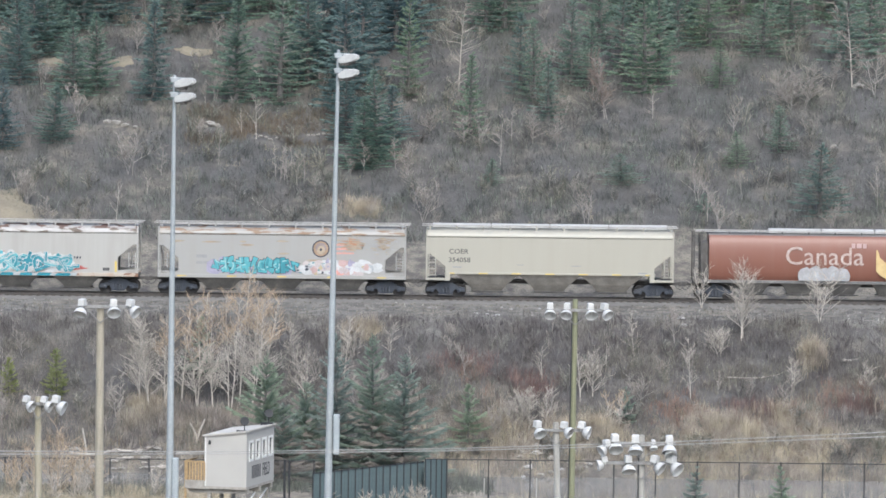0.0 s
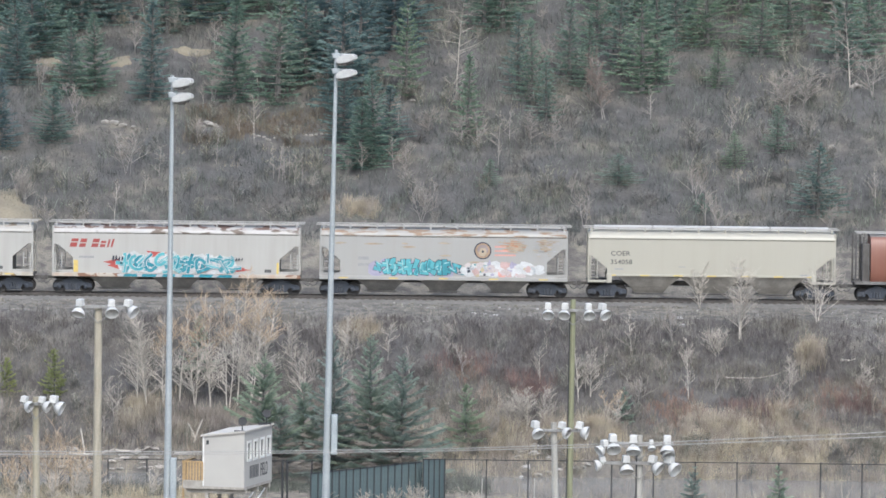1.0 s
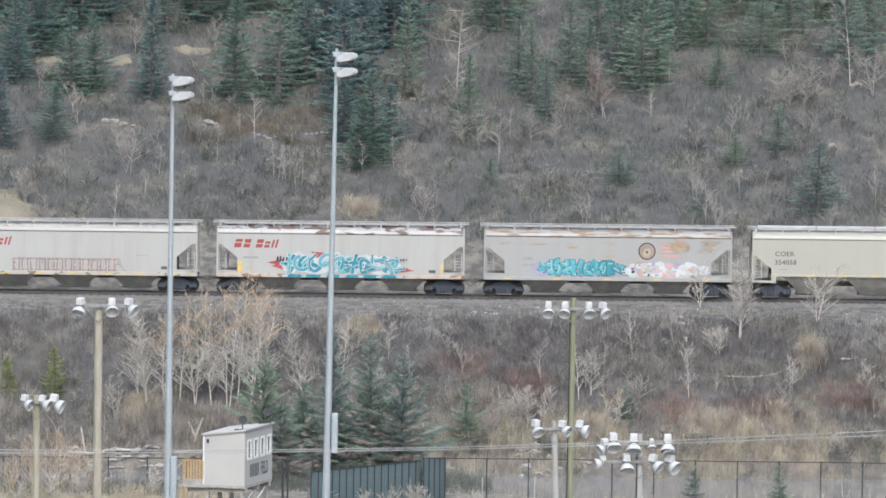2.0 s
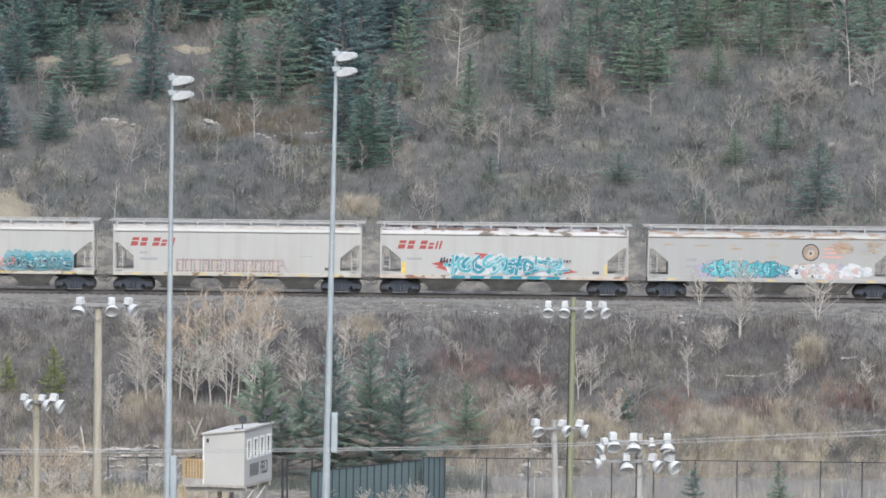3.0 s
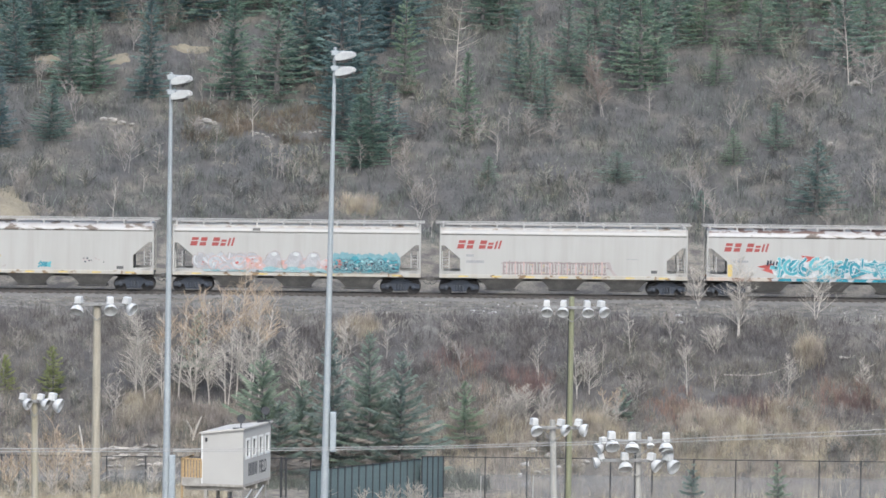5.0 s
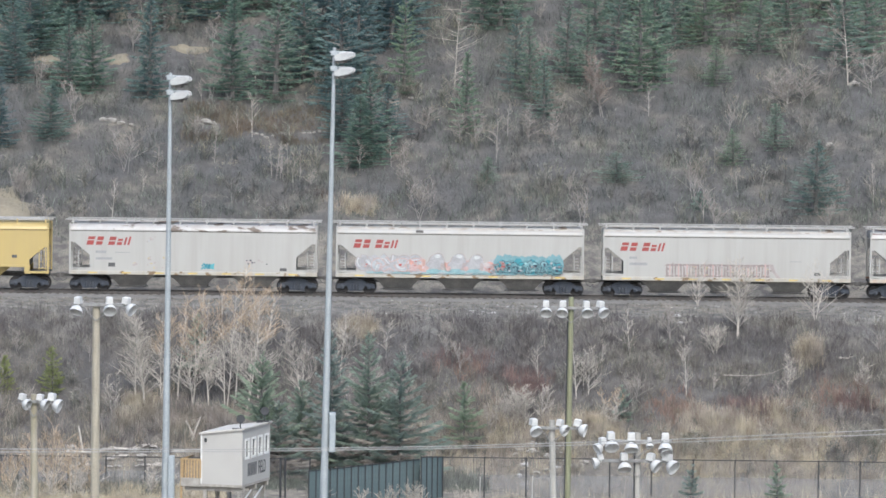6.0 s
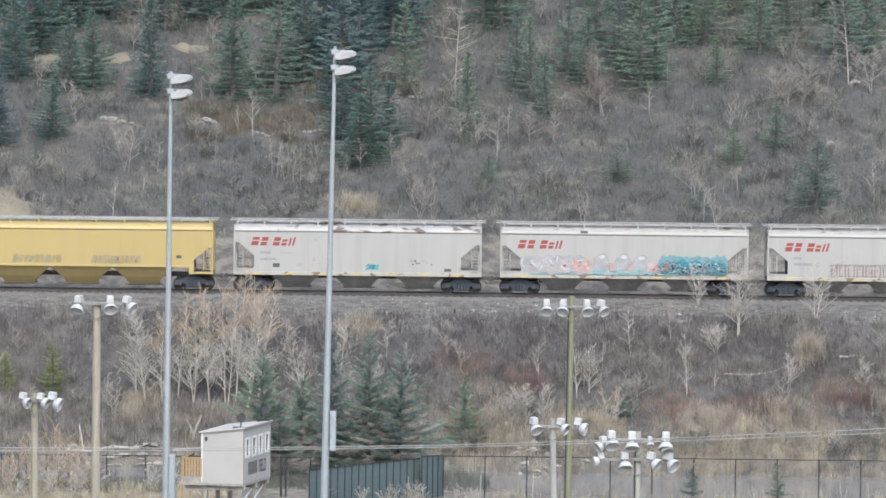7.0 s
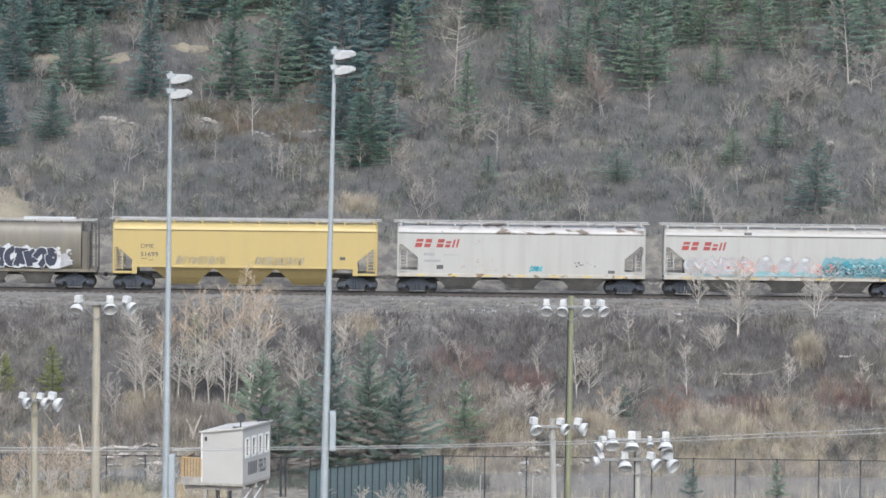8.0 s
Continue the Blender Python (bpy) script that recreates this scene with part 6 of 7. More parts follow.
def plants():
    kinds = [shrub_kind(700 + k) for k in range(6)]
    shrubs("hillside_shrubs", kinds, 330, (-36, 36, 351.5, 388), "woody leafless shrubs scattered over the hillside", 31, (0.6, 1.35), -0.6)
    shrubs("bank_shrubs", kinds, 110, (-33, 33, 318.5, 329), "woody leafless shrubs on the railway bank", 32, (0.4, 1.0))
    shrubs("near_bank_shrubs", kinds, 10, (-31, -14, 290, 296), "pale leafless shrubs on the near bank", 33, (0.7, 1.6), -9.0, M["twig_pale"])
    shrubs("water_edge_shrubs", kinds, 120, (-12, 33, 316.8, 319.5), "thin leafless shrubs at the water's edge", 34, (0.5, 1.0))
    shrubs("fence_shrubs", kinds, 12, (-7.2, 2.2, 286.2, 287.6), "pale leafless shrubs before the green fence", 35, (0.7, 1.1), -9.0, M["twig_pale"])
    widths = (1.35, 1.6, 1.15, 1.45, 1.8)
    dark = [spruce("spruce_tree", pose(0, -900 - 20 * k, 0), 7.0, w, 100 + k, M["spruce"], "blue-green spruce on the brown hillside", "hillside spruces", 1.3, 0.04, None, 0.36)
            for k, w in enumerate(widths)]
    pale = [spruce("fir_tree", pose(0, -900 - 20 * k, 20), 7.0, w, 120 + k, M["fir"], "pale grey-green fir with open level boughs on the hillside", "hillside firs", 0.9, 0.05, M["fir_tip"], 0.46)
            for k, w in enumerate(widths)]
    k = 0
    for block in ([(-31.65, 363.0, 5.87, 1.44), (-28.01, 363.5, 4.22, 1.92), (-27.09, 369.5, 6.38, 1.83), (-25.42, 370.3, 5.98, 1.83), (-21.22, 369.2, 7.53, 1.83), (-15.24, 370.1, 7.92, 2.44), (-12.07, 370.5, 8.79, 2.81), (-10.07, 372.6, 7.97, 2.71), (-7.27, 368.6, 10.27, 2.44), (-31.42, 371.8, 7.46, 2.09), (-30.51, 375.8, 7.32, 2.23), (-29.63, 376.4, 6.2, 2.36), (-31.12, 370.8, 4.63, 1.35), (-20.68, 379.7, 8.03, 2.51), (-18.63, 380.9, 8.05, 2.52), (-24.77, 380.7, 7.62, 2.52)],
                  [(-5.75, 361.1, 5.24, 2.27), (-4.91, 361.5, 6.94, 2.27), (-7.09, 364.6, 4.96, 1.93), (-3.83, 364.1, 4.14, 1.8), (-2.69, 370.3, 8.33, 1.59), (1.86, 365.4, 6.2, 1.33), (5.49, 370.6, 6.11, 1.84), (6.51, 369.3, 6.26, 1.95), (7.51, 367.1, 4.75, 1.58), (9.26, 372.9, 6.73, 2.09), (10.71, 372.3, 5.6, 1.6), (3.4, 359.0, 2.01, 1.07), (-8.68, 374.9, 10.02, 2.85), (-6.1, 371.5, 10.76, 2.45), (-3.7, 377.2, 9.24, 2.74), (3.04, 380.2, 7.62, 2.51)],
                  [(14.63, 371.6, 7.78, 2.82), (15.71, 372.8, 8.72, 2.46), (20.27, 372.6, 3.61, 1.48), (23.59, 376.3, 5.53, 2.73), (19.69, 378.2, 6.53, 2.62), (17.37, 378.0, 6.4, 2.25), (13.05, 374.6, 7.51, 2.1), (24.08, 363.1, 3.53, 1.44), (20.97, 361.7, 2.71, 1.31), (12.6, 358.6, 2.28, 2.25), (26.42, 355.4, 5.36, 2.7), (18.25, 355.0, 1.47, 1.06), (29.78, 374.9, 6.76, 2.85), (31.66, 377.5, 7.14, 2.62), (25.86, 379.2, 6.75, 2.51), (11.45, 377.4, 7.14, 2.12)],
                  [(-25.46, 397.5, 9.41, 3.05), (19.08, 396.5, 7.14, 2.3), (-28.85, 395.3, 9.05, 3.04), (21.63, 396.2, 8.36, 2.96), (24.85, 383.4, 8.04, 2.79), (-5.28, 396.8, 9.03, 2.15), (-32.39, 386.0, 7.84, 2.58), (-11.12, 379.5, 7.31, 2.23), (9.38, 394.5, 8.75, 2.46), (3.96, 382.5, 6.17, 2.28), (18.67, 386.9, 7.16, 2.25), (-3.27, 398.7, 9.36, 3.24), (16.3, 380.8, 6.91, 3.11), (19.62, 392.2, 8.26, 3.03), (-15.27, 395.8, 6.63, 2.54), (33.24, 394.4, 6.29, 2.28), (-28.29, 379.7, 6.62, 2.07), (-32.64, 396.4, 6.69, 2.14), (-27.26, 389.7, 7.48, 3.2), (-33.42, 390.0, 9.15, 3.02), (-0.37, 398.6, 7.05, 2.35), (-19.02, 381.9, 6.12, 3.07)],
                  [(4.43, 380.5, 8.98, 2.75), (-29.81, 395.3, 9.3, 3.18), (-11.79, 386.2, 8.22, 2.98), (12.1, 399.9, 6.67, 3.26), (9.46, 388.4, 9.24, 2.31), (-34.92, 380.5, 8.89, 2.14), (12.15, 392.8, 8.81, 2.63), (1.67, 399.3, 8.31, 2.69), (25.87, 388.6, 7.3, 2.94), (23.71, 398.3, 7.54, 3.04), (-13.93, 394.4, 9.51, 2.2), (-27.68, 387.8, 7.8, 2.55), (25.2, 385.5, 9.02, 2.26), (-14.05, 382.0, 8.66, 2.21), (27.03, 396.7, 7.91, 2.5), (-35.89, 392.4, 7.8, 2.91), (-1.41, 397.6, 9.17, 2.52), (12.41, 387.7, 9.18, 2.59), (20.23, 387.2, 6.51, 2.93), (-9.96, 385.6, 6.29, 2.2), (-9.31, 387.2, 8.16, 2.15), (-6.98, 380.8, 8.15, 2.38)],
                  [(-14.9, 399.5, 9.57, 3.1), (-24.57, 388.2, 8.02, 3.13), (18.09, 381.0, 8.14, 2.78), (17.25, 386.9, 7.06, 3.11), (-6.87, 387.0, 8.44, 2.4), (34.73, 382.1, 7.31, 2.95), (-15.77, 391.2, 6.72, 2.7), (13.57, 387.1, 9.3, 2.76), (-13.99, 398.1, 6.97, 3.2), (27.68, 385.8, 6.82, 2.38), (-17.18, 388.5, 6.38, 2.09), (3.55, 389.8, 8.99, 2.62), (-31.71, 396.2, 7.06, 2.55), (12.65, 382.4, 7.27, 2.5), (-33.31, 381.9, 9.21, 2.19), (15.7, 397.1, 9.68, 2.93), (29.48, 382.4, 8.84, 2.97), (6.12, 397.9, 9.4, 2.46), (28.05, 388.2, 8.92, 3.08), (35.03, 393.5, 8.61, 2.66)],
                  [(3.06, 388.0, 6.73, 2.13), (8.59, 387.1, 8.55, 2.09), (-14.75, 391.7, 6.21, 2.55), (14.47, 390.6, 6.14, 3.09), (-12.9, 386.7, 7.78, 2.08), (-26.17, 384.6, 9.36, 2.22), (11.69, 381.6, 6.33, 2.4), (-3.24, 379.6, 6.74, 2.96), (-27.11, 379.7, 7.83, 2.75), (-22.94, 385.9, 8.64, 2.25), (-21.8, 398.9, 7.36, 3.27), (7.49, 392.9, 6.71, 2.33), (18.72, 399.9, 6.99, 2.4), (5.13, 396.4, 7.37, 2.52), (14.43, 381.0, 7.12, 3.13), (15.56, 391.6, 7.4, 2.61), (-10.54, 389.8, 6.17, 2.97), (16.46, 390.7, 7.1, 2.71), (6.95, 388.0, 6.12, 2.55), (32.06, 381.8, 7.09, 2.63), (-21.93, 389.8, 9.12, 2.75), (35.38, 397.6, 8.28, 2.16), (22.34, 382.2, 9.15, 2.91), (-31.91, 389.5, 6.78, 2.61)],
                  [(27.93, 394.9, 6.15, 2.71), (32.01, 384.3, 9.12, 3.09), (36.46, 401.0, 7.27, 2.74), (3.32, 386.4, 7.51, 2.2), (-28.12, 383.7, 7.13, 2.34), (-30.19, 380.1, 8.52, 2.62), (-5.67, 394.3, 8.79, 2.7), (-12.32, 393.1, 7.16, 2.45), (-21.04, 389.6, 7.34, 2.83), (-12.21, 382.0, 6.28, 3.15), (-34.58, 399.9, 6.22, 2.89), (3.82, 395.5, 9.54, 2.55), (-15.57, 398.0, 6.53, 2.17), (-11.51, 391.6, 6.09, 2.49), (31.29, 392.4, 7.47, 2.17), (-8.42, 395.7, 7.16, 2.24), (5.21, 387.5, 7.01, 2.43), (12.31, 395.2, 7.82, 3.12), (-2.33, 385.3, 6.48, 2.45), (8.61, 396.3, 6.78, 2.12), (-31.23, 386.4, 6.03, 2.26), (-0.98, 392.4, 9.07, 2.82), (22.87, 386.9, 8.84, 3.1), (-3.27, 382.4, 8.86, 2.44)],
                  [(30.0, 384.4, 8.65, 3.1), (32.68, 386.8, 7.89, 2.79), (2.72, 398.9, 6.48, 2.65), (-29.23, 388.9, 8.91, 2.94), (-16.27, 380.8, 7.28, 2.69), (-24.38, 389.8, 7.26, 2.88), (-34.23, 395.1, 7.77, 2.71), (-27.3, 395.7, 7.96, 3.06), (-3.9, 393.4, 8.53, 2.96), (21.75, 390.9, 6.47, 2.83), (-30.1, 392.4, 8.2, 2.79), (8.93, 392.4, 7.74, 2.86)]):
        for x, y, tall, wide in block:
            k += 1
            if (6 < x < 13 or x > 27) and y > 378 and k % 3 == 0:
                continue
            pick = (4, 1)[k % 2] if wide > 1.9 else k % 5
            src = (pale if x > 1 or k % 7 == 0 else dark)[pick]
            ob = copy_thing(src, pose(x, y, float(height(x, y)) - 0.1, 0, 0, k * 77))
            full = wide / widths[pick] * (1.18 if x < 5 else 1.05)
            ob.scale = (full, full, tall / 7.0)
    for src in dark + pale:
        for o in (*src.children_recursive, src):
            bpy.data.objects.remove(o)
    for j, (x, y, tall, wide) in enumerate([(-10.54, 301.2, 7.93, 4.0), (-6.25, 301.6, 9.06, 3.0), (-4.06, 301.2, 9.15, 3.3), (-2.25, 300.8, 8.0, 3.7), (-8.19, 302.4, 6.1, 3.3), (-9.5, 300.4, 5.0, 3.1), (1.72, 319.1, 3.94, 2.0), (-15.5, 325.2, 3.9, 1.5), (11.86, 321.4, 2.17, 0.93), (14.73, 291.8, 2.32, 0.91), (19.77, 291.8, 2.38, 0.91)]):
        spruce("spruce_tree", pose(x, y, float(height(x, y)) - 0.1), tall, wide, 200 + j, M["spruce_near"], "dense green spruce by the river bank", "river bank spruces", 2.1, 0.03, M["spruce_near_tip"], 0.47, 0.75 if tall > 4.5 and x < -7 else 0.3 if tall > 4.5 else 0.0)
    for j, (x, y, tall, wide) in enumerate([(-24.63, 323.1, 3.26, 1.3), (-27.75, 323.6, 2.47, 1.01)]):
        spruce("young_pine", pose(x, y, float(height(x, y)) - 0.1), tall, wide, 240 + j, M["pine"], "yellow-green young pine on the railway bank", "young pines", 1.2, 0.05, M["pine"], 0.3)
    tags = (("bare_aspen", "pale leafless aspen with thin upright branches", "bare aspens"), ("bare_willow", "leafless tan willow with many fine stems", "bare willows"),
            ("bare_birch", "grey leafless birch sapling", "bare birches"))
    seed = 300
    for block in ([(-15.5, 321.7, 7.5, 1.5, 2, 1), (-14.5, 322, 8.5, 1.8, 2, 1), (-13.4, 321.6, 9.2, 2.2, 2, 1), (-12.9, 322.4, 8.7, 1.9, 1, 1), (-12.1, 321.9, 8.8, 2.2, 2, 1), (-11.4, 322.5, 7.8, 1.8, 2, 1), (-19.3, 322.3, 5.4, 1.6, 1, 0), (-18.6, 321.9, 6.7, 1.8, 2, 0), (-17.7, 322.5, 7, 1.5, 2, 1), (-16.6, 322.7, 6.9, 1.4, 1, 1), (-9.55, 326.3, 3.04, 0.95, 2, 2), (-8.6, 322.6, 4.2, 1.3, 2, 0), (-5.74, 327.0, 3.6, 1.0, 2, 2), (-6.4, 325.0, 4.2, 1.1, 2, 0)],
                  [(9.67, 323.7, 3.41, 1.23, 2, 0), (12.39, 327.5, 2.57, 0.73, 1, 0), (15.96, 323.2, 3.95, 1.08, 1, 0), (17.37, 336.1, 2.9, 0.98, 2, 0), (19.62, 329.1, 5.13, 1.76, 2, 0), (24.7, 330.9, 3.71, 1.99, 2, 0), (18.08, 327.6, 1.91, 1.24, 2, 0), (-3.35, 326.9, 2.38, 0.88, 1, 2)],
                  [(2.68, 363.4, 3.45, 0.89, 2, 0), (1.46, 364.1, 2.76, 0.98, 2, 2), (-11.9, 358.3, 2.7, 0.4, 1, 0), (-11.58, 358.0, 2.9, 0.4, 1, 0), (-10.75, 358.4, 2.6, 0.36, 1, 0), (-9.9, 358.2, 2.4, 0.36, 1, 0), (-11.3, 358.3, 2.32, 0.48, 1, 0), (-11.1, 358.2, 2.56, 0.56, 1, 0), (-10.31, 358.7, 2.08, 0.4, 1, 0), (-20.12, 360.0, 2.29, 0.64, 1, 0), (-16.07, 361.0, 2.5, 0.32, 1, 0), (29.89, 371.8, 6.42, 1.16, 1, 0), (28.29, 371.4, 2.9, 0.99, 2, 0)],
                  [(4.3, 320.8, 2.7, 0.8, 2, 0), (5.01, 320.5, 2.59, 1.14, 3, 2), (5.7, 320.4, 2.9, 0.9, 2, 0), (6.7, 321.0, 2.6, 0.8, 2, 2), (8.9, 323.2, 3.6, 0.7, 1, 0), (22.6, 324.5, 2.4, 0.8, 2, 0), (-20.51, 321.1, 3.32, 0.79, 2, 2), (15.17, 369.0, 2.55, 0.66, 1, 2), (25.26, 369.2, 3.17, 1.32, 3, 2), (-2.62, 359.2, 2.41, 0.72, 2, 2), (6.47, 364.6, 2.65, 0.9, 2, 2), (11.11, 320.4, 2.7, 0.86, 3, 1), (27.35, 324.1, 2.18, 0.94, 2, 2), (26.32, 369.6, 3.79, 1.73, 2, 2), (31.44, 370.3, 3.8, 1.57, 2, 0), (24.51, 370.4, 2.48, 1.24, 2, 2), (-0.99, 364.8, 2.16, 0.98, 2, 2), (4.02, 363.3, 3.12, 0.89, 1, 0), (4.84, 364.7, 2.85, 0.81, 1, 2), (8.08, 363.6, 2.92, 0.89, 2, 2), (-3.45, 360.9, 2.82, 0.72, 1, 2)]):
        for x, y, tall, wide, stems, kind in block:
            near = y < 340
            bark = M["bark_grey"] if kind == 2 or not (near or tall > 5) else M["bark_pale"]
            fine = M["twig_tan"] if kind == 1 else M["twig_pale"] if near else M["twig_grey"]
            big = tall > 5
            name, label, group = tags[kind]
            radius = 0.054 if big and near else 0.045 if big else 0.006 * tall + 0.012
            bare_tree(name, pose(x, y, float(height(x, y))), tall, wide, seed, bark, label, group, stems, 19 if big and near else 20 if big else 13, 6 if big and near else 4, radius, 1.0 if near else 0.6, 0.17 if big and near else 0.05 if big else 0.15, fine, kind == 1)
            seed += 1
    for x, y, tall, wide, stems in ((-23.6, 294.0, 3.6, 1.1, 3), (-22.3, 293.2, 4.5, 1.4, 4), (-21.2, 293.8, 3.2, 1.1, 3), (-25.0, 293.6, 2.6, 1.0, 3), (-20.1, 294.4, 2.4, 0.9, 3)):
        bare_tree("bare_willow", pose(x, y, float(height(x, y))), tall, wide, seed, M["bark_tan"], "leafless tan willow bush on the near bank", "near bank willows", stems, 10, 4, 0.034, 1.3, 0.1, M["twig_tan"])
        seed += 1
    bare_tree("bare_birch", pose(0.98, 370.4, float(height(0.98, 370.4))), 7.5, 2.3, 621, M["bark_mid"], "tall pale leafless birch with crooked branches", "bare birches", 1, 26, 3, 0.066, 0.3, 0.12, M["twig_grey"])
    bare_tree("bare_alder", pose(11.75, 368.6, float(height(11.75, 368.6))), 5.4, 1.35, 611, M["bark_grey"], "brown leafless alder with an egg-shaped twiggy crown", "", 2, 24, 7, 0.05, 0.9, 0.2, M["twig_brown"])
    # leafless saplings sprinkled through the brush
    saps = [bare_tree("bare_sapling", pose(0, -900 - 20 * k, 0), 2.6, 1.0, 500 + k, M["bark_grey"] if k % 3 else M["bark_pale"], "thin leafless sapling standing in the brush", "brush saplings", 1 + k % 3, 9, 4, 0.022, 1.2)
            for k in range(6)]
    rnd = random.Random(9)
    for k in range(105):
        if k < 60:
            x, y, tall = rnd.uniform(-34, 34), 352 + 31 * rnd.random() ** 1.2, rnd.uniform(1.4, 3.4)
        else:
            x, y, tall = rnd.uniform(-32, 32), rnd.uniform(319, 330), rnd.uniform(1.2, 2.6)
        ob = copy_thing(saps[rnd.randrange(6)], pose(x, y, float(height(x, y)), 0, 0, rnd.uniform(0, 360)))
        ob.scale = (tall / 2.6 * rnd.uniform(0.8, 1.2),) * 2 + (tall / 2.6,)
    for src in saps:
        for o in (*src.children_recursive, src):
            bpy.data.objects.remove(o)
    thicket("hillside_brush", 11000, (-36, 36, 351.0, 398), M["brush"], "leafless grey-brown brush over the hillside", (0.35, 1.35), 17, 1, 1.15, 0.018, 0.6)
    thicket("bank_brush", 4200, (-34, 34, 318, 331), M["bank_brush"], "dark leafless brush on the railway bank", (0.4, 1.35), 22, 2, 1.1, 0.017, 0.55)
    thicket("river_reeds", 900, (-2, 34, 316.4, 320.5), M["reed"], "pale tan reeds at the water's edge", (0.5, 1.5), 18, 3, 0.35, density=-0.9)
    thicket("river_reeds", 420, (16, 34, 316.3, 319.6), M["reed"], "pale tan reeds at the water's edge", (0.6, 1.5), 18, 12, 0.4)
    thicket("shore_reeds", 160, (-34, -4, 316.6, 319.0), M["reed"], "sparse tan reeds along the far shore", (0.4, 0.9), 14, 13, 0.4)
    thicket("crest_brush", 1300, (-3.5, 34, 324.8, 330.6), M["crest_brush"], "dark purplish brush along the crest of the bank", (0.4, 1.1), 22, 18, 1.2, 0.018, 0.6, density=-1.2)
    thicket("crest_brush", 420, (-34, -18.5, 324.0, 330.6), M["crest_brush"], "dark purplish brush along the crest of the bank", (0.4, 1.2), 22, 19, 1.2, 0.018, 0.6, density=-1.2)
    thicket("low_bank_brush", 900, (-34, 34, 317.5, 323.5), M["low_brush"], "pale brown leafless stems low on the bank", (0.6, 1.4), 20, 14, 0.9, 0.015, 0.55, density=-0.6)
    thicket("clump_brush", 150, (-20.5, -10.5, 319.8, 321.4), M["low_brush"], "pale brown brush round the feet of the willows", (0.7, 1.7), 22, 15, 0.5, 0.015, 0.5)
    thicket("rust_grass", 420, (-18.5, -7.5, 364.0, 369.0), M["rust_grass"], "rust-brown dead grass on the hillside", (0.4, 0.9), 20, 16, 0.6, 0.02, 0.5)
    thicket("rust_grass", 160, (-12, -3, 349.5, 356.5), M["rust_grass"], "rust-brown dead grass on the hillside", (0.3, 0.8), 18, 17, 0.6, 0.02, 0.5, density=0.3)
    thicket("dry_grass", 1700, (-34, -12, 288, 297.4), M["straw"], "dry straw-coloured grass on the near bank", (0.25, 0.75), 22, 4, 0.6)
    thicket("bank_tangle", 170, (-34, -15, 291, 297.2), M["brush"], "grey tangle of dead stems on the near bank", (0.6, 1.7), 16, 7, 0.5, 0.014, 0.6)
    thicket("bank_stalks", 700, (-14, 3, 296, 303), M["brush"], "thin grey stalks along the near river bank", (0.4, 1.3), 16, 6, 0.35, 0.012, 0.5)
    thicket("near_edge_stalks", 150, (3, 34, 291, 293.6), M["straw"], "sparse straw stalks along the near water edge", (0.5, 1.3), 8, 8, 0.25, 0.01, 0.5)
    thicket("hillside_grass", 1450, (-36, 36, 351.5, 392), M["straw"], "tufts of dry grass among the brush", (0.2, 0.5), 14, 5, 0.7, density=0.9)
    for j, (x, y, r) in enumerate([(5.59, 324.5, 1.6), (14.93, 321.9, 1.6), (20.17, 322.1, 2.4), (26.01, 323.0, 2.6), (1.4, 326.3, 2.0)]):
        thicket("red_osier", 48, (x - r, x + r, y - 1.2, y + 1.2), M["red_brush"], "reddish dogwood stems on the bank", (0.7, 1.4), 22, 20 + j, 0.45, round_patch=True)
    for j, (x, y, r) in enumerate([(17.31, 321.1, 2.0), (22.6, 321.4, 1.8), (18.6, 320.4, 1.6), (23.91, 327.1, 0.7), (-5.25, 329.6, 1.2), (3.58, 320.1, 1.8), (10.03, 320.2, 1.5), (19.66, 319.0, 1.5), (22.94, 320.1, 1.8), (-5.75, 355.3, 1.2), (-18.97, 322.3, 1.0), (7.87, 319.6, 1.4)]):
        thicket("straw_clump", 58, (x - r, x + r, y - 0.8, y + 0.8), M["reed"], "clump of tall straw-coloured grass", (0.7, 1.7), 26, 40 + j, 0.35, round_patch=True)


plants()


# ---- rocks, earth, litter ----
def boulder(name, x, y, size, seed, material, label, category, group="", flat=0.6):
    rng = random.Random(seed)
    bm = bmesh.new()
    bmesh.ops.create_icosphere(bm, subdivisions=2, radius=1.0)
    for v in bm.verts:
        f = 1 + 0.6 * noise.noise(v.co * 1.6 + Vector((seed * 3.1, 0, 0))) + rng.uniform(-0.05, 0.05)
        v.co = Vector((v.co.x * size * f, v.co.y * size * 0.7 * f, v.co.z * size * flat * f))
    ob = solid(name, bm, material, label, category, group)
    ob.matrix_basis = pose(x, y, float(height(x, y)) + size * flat * 0.3, 0, 0, rng.uniform(-25, 25))
    return ob


def earth_patch(x, y, rx, ry, seed, label):
    rng = random.Random(seed)
    bm = bmesh.new()
    rings = []
    for i in range(7):
        ring = []
        for k in range(28):
            a = k * 2 * math.pi / 28
            f = (i + 0.001) / 6 * (1 + 0.6 * noise.noise(Vector((math.cos(a) * 2.2 + seed * 1.7, math.sin(a) * 2.2, 0.3))))
            px, py = x + rx * f * math.cos(a), y + ry * f * math.sin(a)
            ring.append(bm.verts.new((px, py, float(height(px, py)) + (0.18 if i < 5 else 0.1 if i < 6 else -0.08) + 0.1 * noise.noise(Vector((px, py, seed))) * (i < 6))))
        rings.append(ring)
    for a, b in zip(rings, rings[1:]):
        for k in range(28):
            bm.faces.new((a[k], a[(k + 1) % 28], b[(k + 1) % 28], b[k]))
    bm.faces.new(rings[0])
    return solid("earth_bank", bm, M["sand"], label, "earth", "bare earth banks", smooth=True)


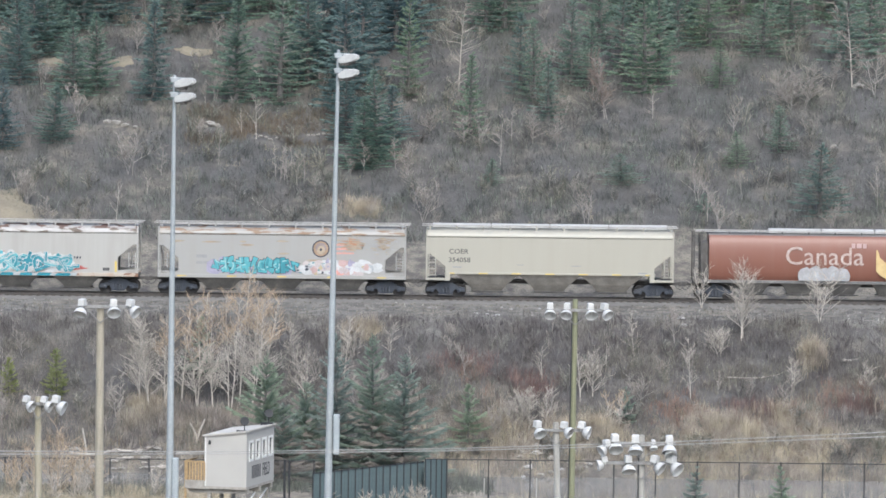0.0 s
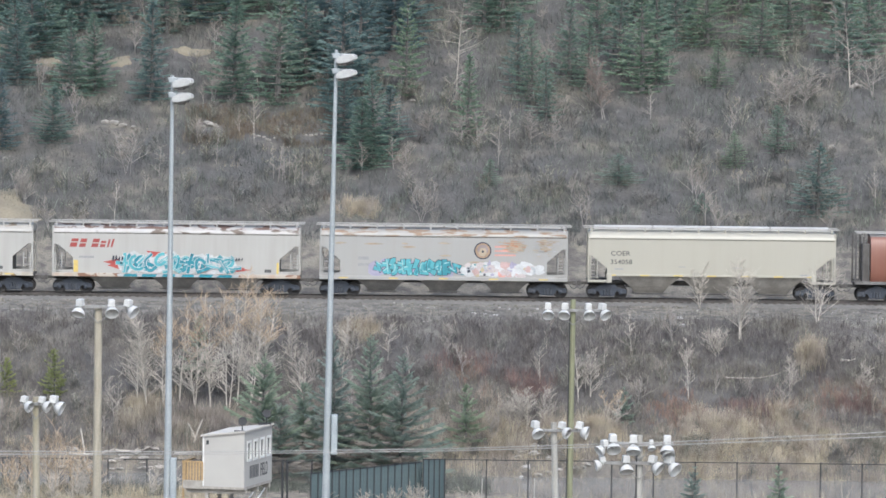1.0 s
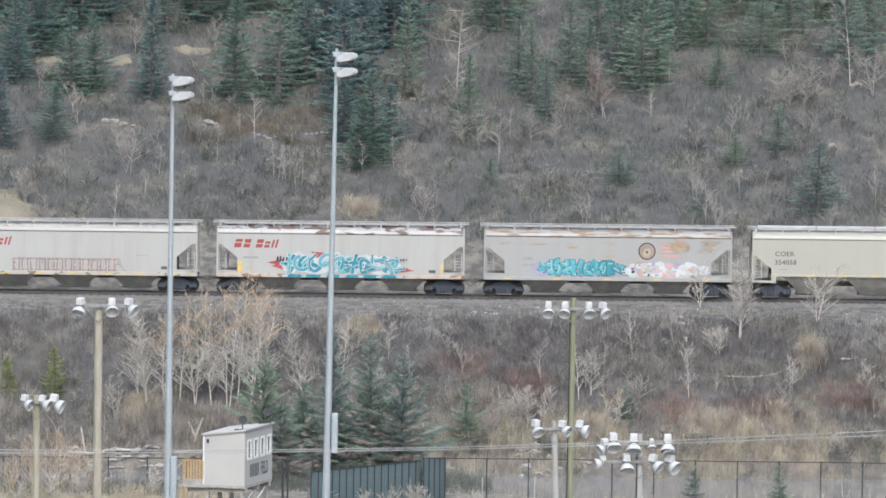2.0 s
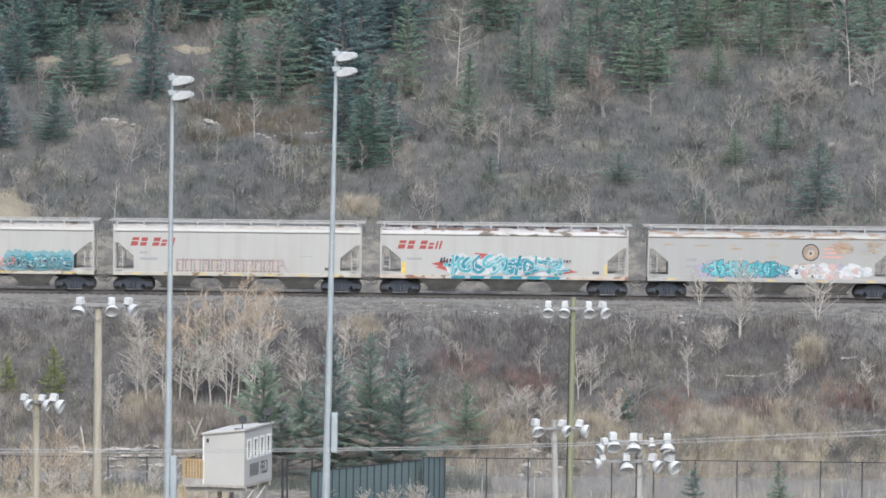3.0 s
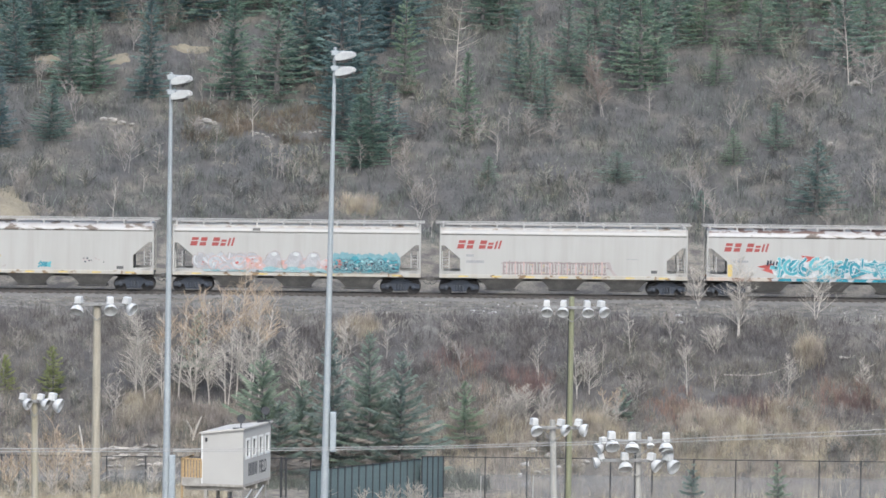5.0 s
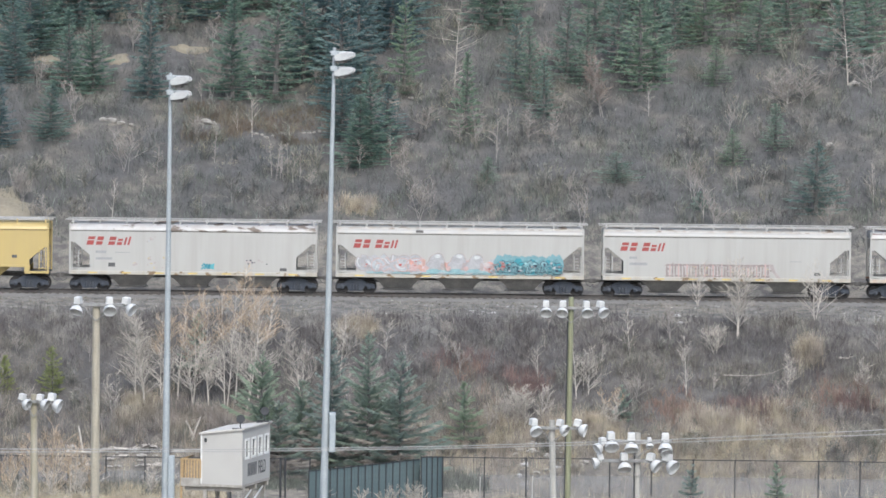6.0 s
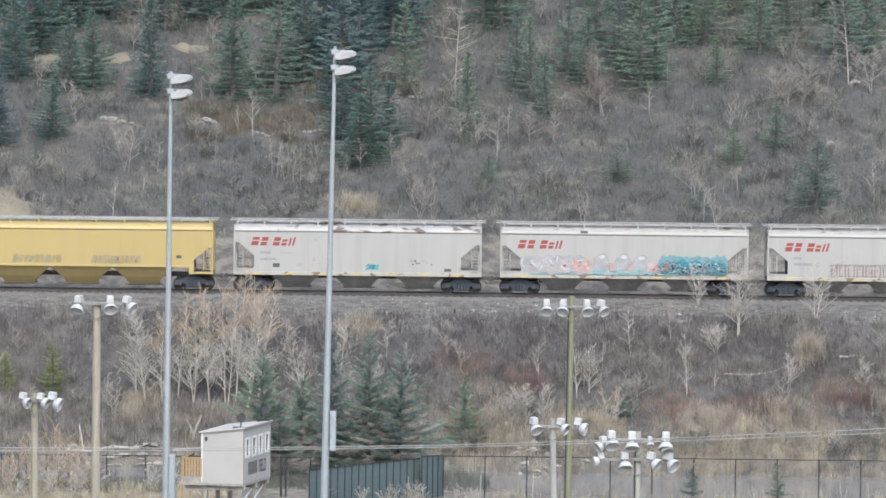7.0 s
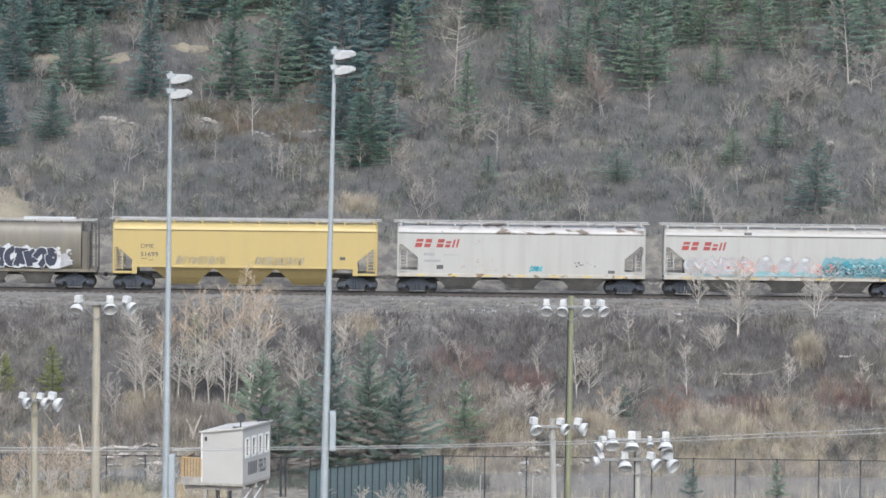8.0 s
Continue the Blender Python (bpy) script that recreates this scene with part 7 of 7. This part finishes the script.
def clutter():
    for j, (x, y, rx, ry) in enumerate(EARTH):
        earth_patch(x, y, rx, ry, 7 + j, "bare sandy earth exposed on the hillside")
    for j, (x, y, s) in enumerate(PALE_ROCKS):
        boulder("rock", x, y, s, 250 + j, M["rock"], "small pale rock in a ledge on the hillside", "rock", "ledge rocks")
    for j, (x, y, s) in enumerate(ROCKS):
        boulder("rock", x, y, s, 50 + j, M["rock"], "pale weathered rock showing through the brush", "rock", "hillside rocks")
    for j, (x, y, s) in enumerate([(2.21, 332.4, 0.16), (3.61, 331.7, 0.2), (4.57, 334.4, 0.12), (5.11, 338.0, 0.12), (6.15, 339.3, 0.12), (2.95, 332.2, 0.12), (15.65, 331.2, 0.3), (15.88, 330.4, 0.25), (6.44, 334.6, 0.12), (-0.85, 334.7, 0.1), (6.08, 319.0, 0.3), (6.97, 319.0, 0.35), (7.87, 319.0, 0.3), (7.51, 319.0, 0.25)]):
        boulder("pale_stone", x, y, s, 90 + j, M["pale_litter"], "small pale stone on the gravel shoulder", "stone", "pale stones", 0.45)
    rnd = random.Random(77)
    for j in range(34):
        boulder("shore_rock", -23.6 + (-17.4 - -23.6) * rnd.random(), rnd.uniform(316.9, 318.5), rnd.uniform(0.12, 0.42), 140 + j, M["rock"] if j % 3 else M["driftwood"], "flat pale rock on the far shore", "rock", "shore rocks", 0.3)
    for j in range(24):
        boulder("shore_rock", rnd.uniform(4.9, 9.3), rnd.uniform(316.7, 318.6), rnd.uniform(0.12, 0.34), 190 + j, M["rock"] if j % 2 else M["pale_litter"], "pale rubble rock on the far shore", "rock", "shore rubble", 0.5)
    x, y = (-13.95, 372.8)
    bm = bmesh.new()
    tube(bm, [(-0.5, 0, 0.6), (-0.35, -0.05, 0.95), (-0.05, -0.1, 1.1), (0.22, -0.1, 0.85), (0.32, -0.1, 0.35), (0.36, -0.05, -0.1)], [0.03, 0.04, 0.045, 0.045, 0.04, 0.04], 6)
    tube(bm, [(-0.35, -0.05, 0.95), (-0.5, -0.1, 0.9)], [0.03, 0.02], 5)
    ob = solid("bent_branch", bm, M["bark_pale"], "arched bleached dead branch on the hillside", "dead branch")
    ob.matrix_basis = pose(x, y, float(height(x, y)))
    for x, y, ln, lx, ly in [(-22.29, 318.0, 1.6, -0.3, 0.1), (-15.54, 319.0, 1.5, 0.6, 0.2), (-15.29, 319.2, 1.1, -0.6, 0.1)]:
        bm = bmesh.new()
        tube(bm, [(0, 0, -0.2), (lx * 0.5, ly * 0.5, ln * 0.5), (lx, ly, ln)], [0.075, 0.065, 0.04], 7)
        ob = solid("dead_stake", bm, M["driftwood"], "bleached leaning dead trunk by the shore", "dead trunk", "dead trunks")
        ob.matrix_basis = pose(x, y, max(-0.9, float(height(x, y))))
    for j, (x, y, ln, turn, r) in enumerate([(20.53, 325.5, 4.4, 10, 0.045), (26.66, 327.2, 1.8, 40, 0.08), (-21.89, 317.8, 3.0, -6, 0.12), (-19.22, 318.1, 2.4, 5, 0.1)]):
        bm = bmesh.new()
        tube(bm, [(-ln / 2, 0, 0.06), (-ln / 4, 0.05, 0.0), (0, -0.04, 0.0), (ln / 4, 0.05, 0.04 * ln), (ln / 2, 0.1, 0.14 * ln)], [r, r * 0.9, r * 0.8, r * 0.6, r * 0.25], 8)
        tube(bm, [(0, -0.04, 0.0), (ln / 8, 0.12, 0.22)], [r * 0.5, r * 0.2], 6)
        ob = solid("fallen_log", bm, M["driftwood"], "bleached fallen log lying on the bank", "log", "fallen logs")
        ob.matrix_basis = pose(x, y, max(-0.95, float(height(x, y))) + r * 0.9, 0, 0, turn)


clutter()


def motions():
    times = [0.5 * k for k in range(17)]
    for car, x0 in CARS:
        walk(car, [(t, pose(x0 + SPEED * t, TRACK_Y, RAIL_Z)) for t in times])
    spin = math.degrees(SPEED / 0.457)
    for w, x in WHEELSETS:
        walk(w, [(k / 30, pose(x, 0, 0.457, 0, spin * k / 30, 0)) for k in range(241)])


motions()
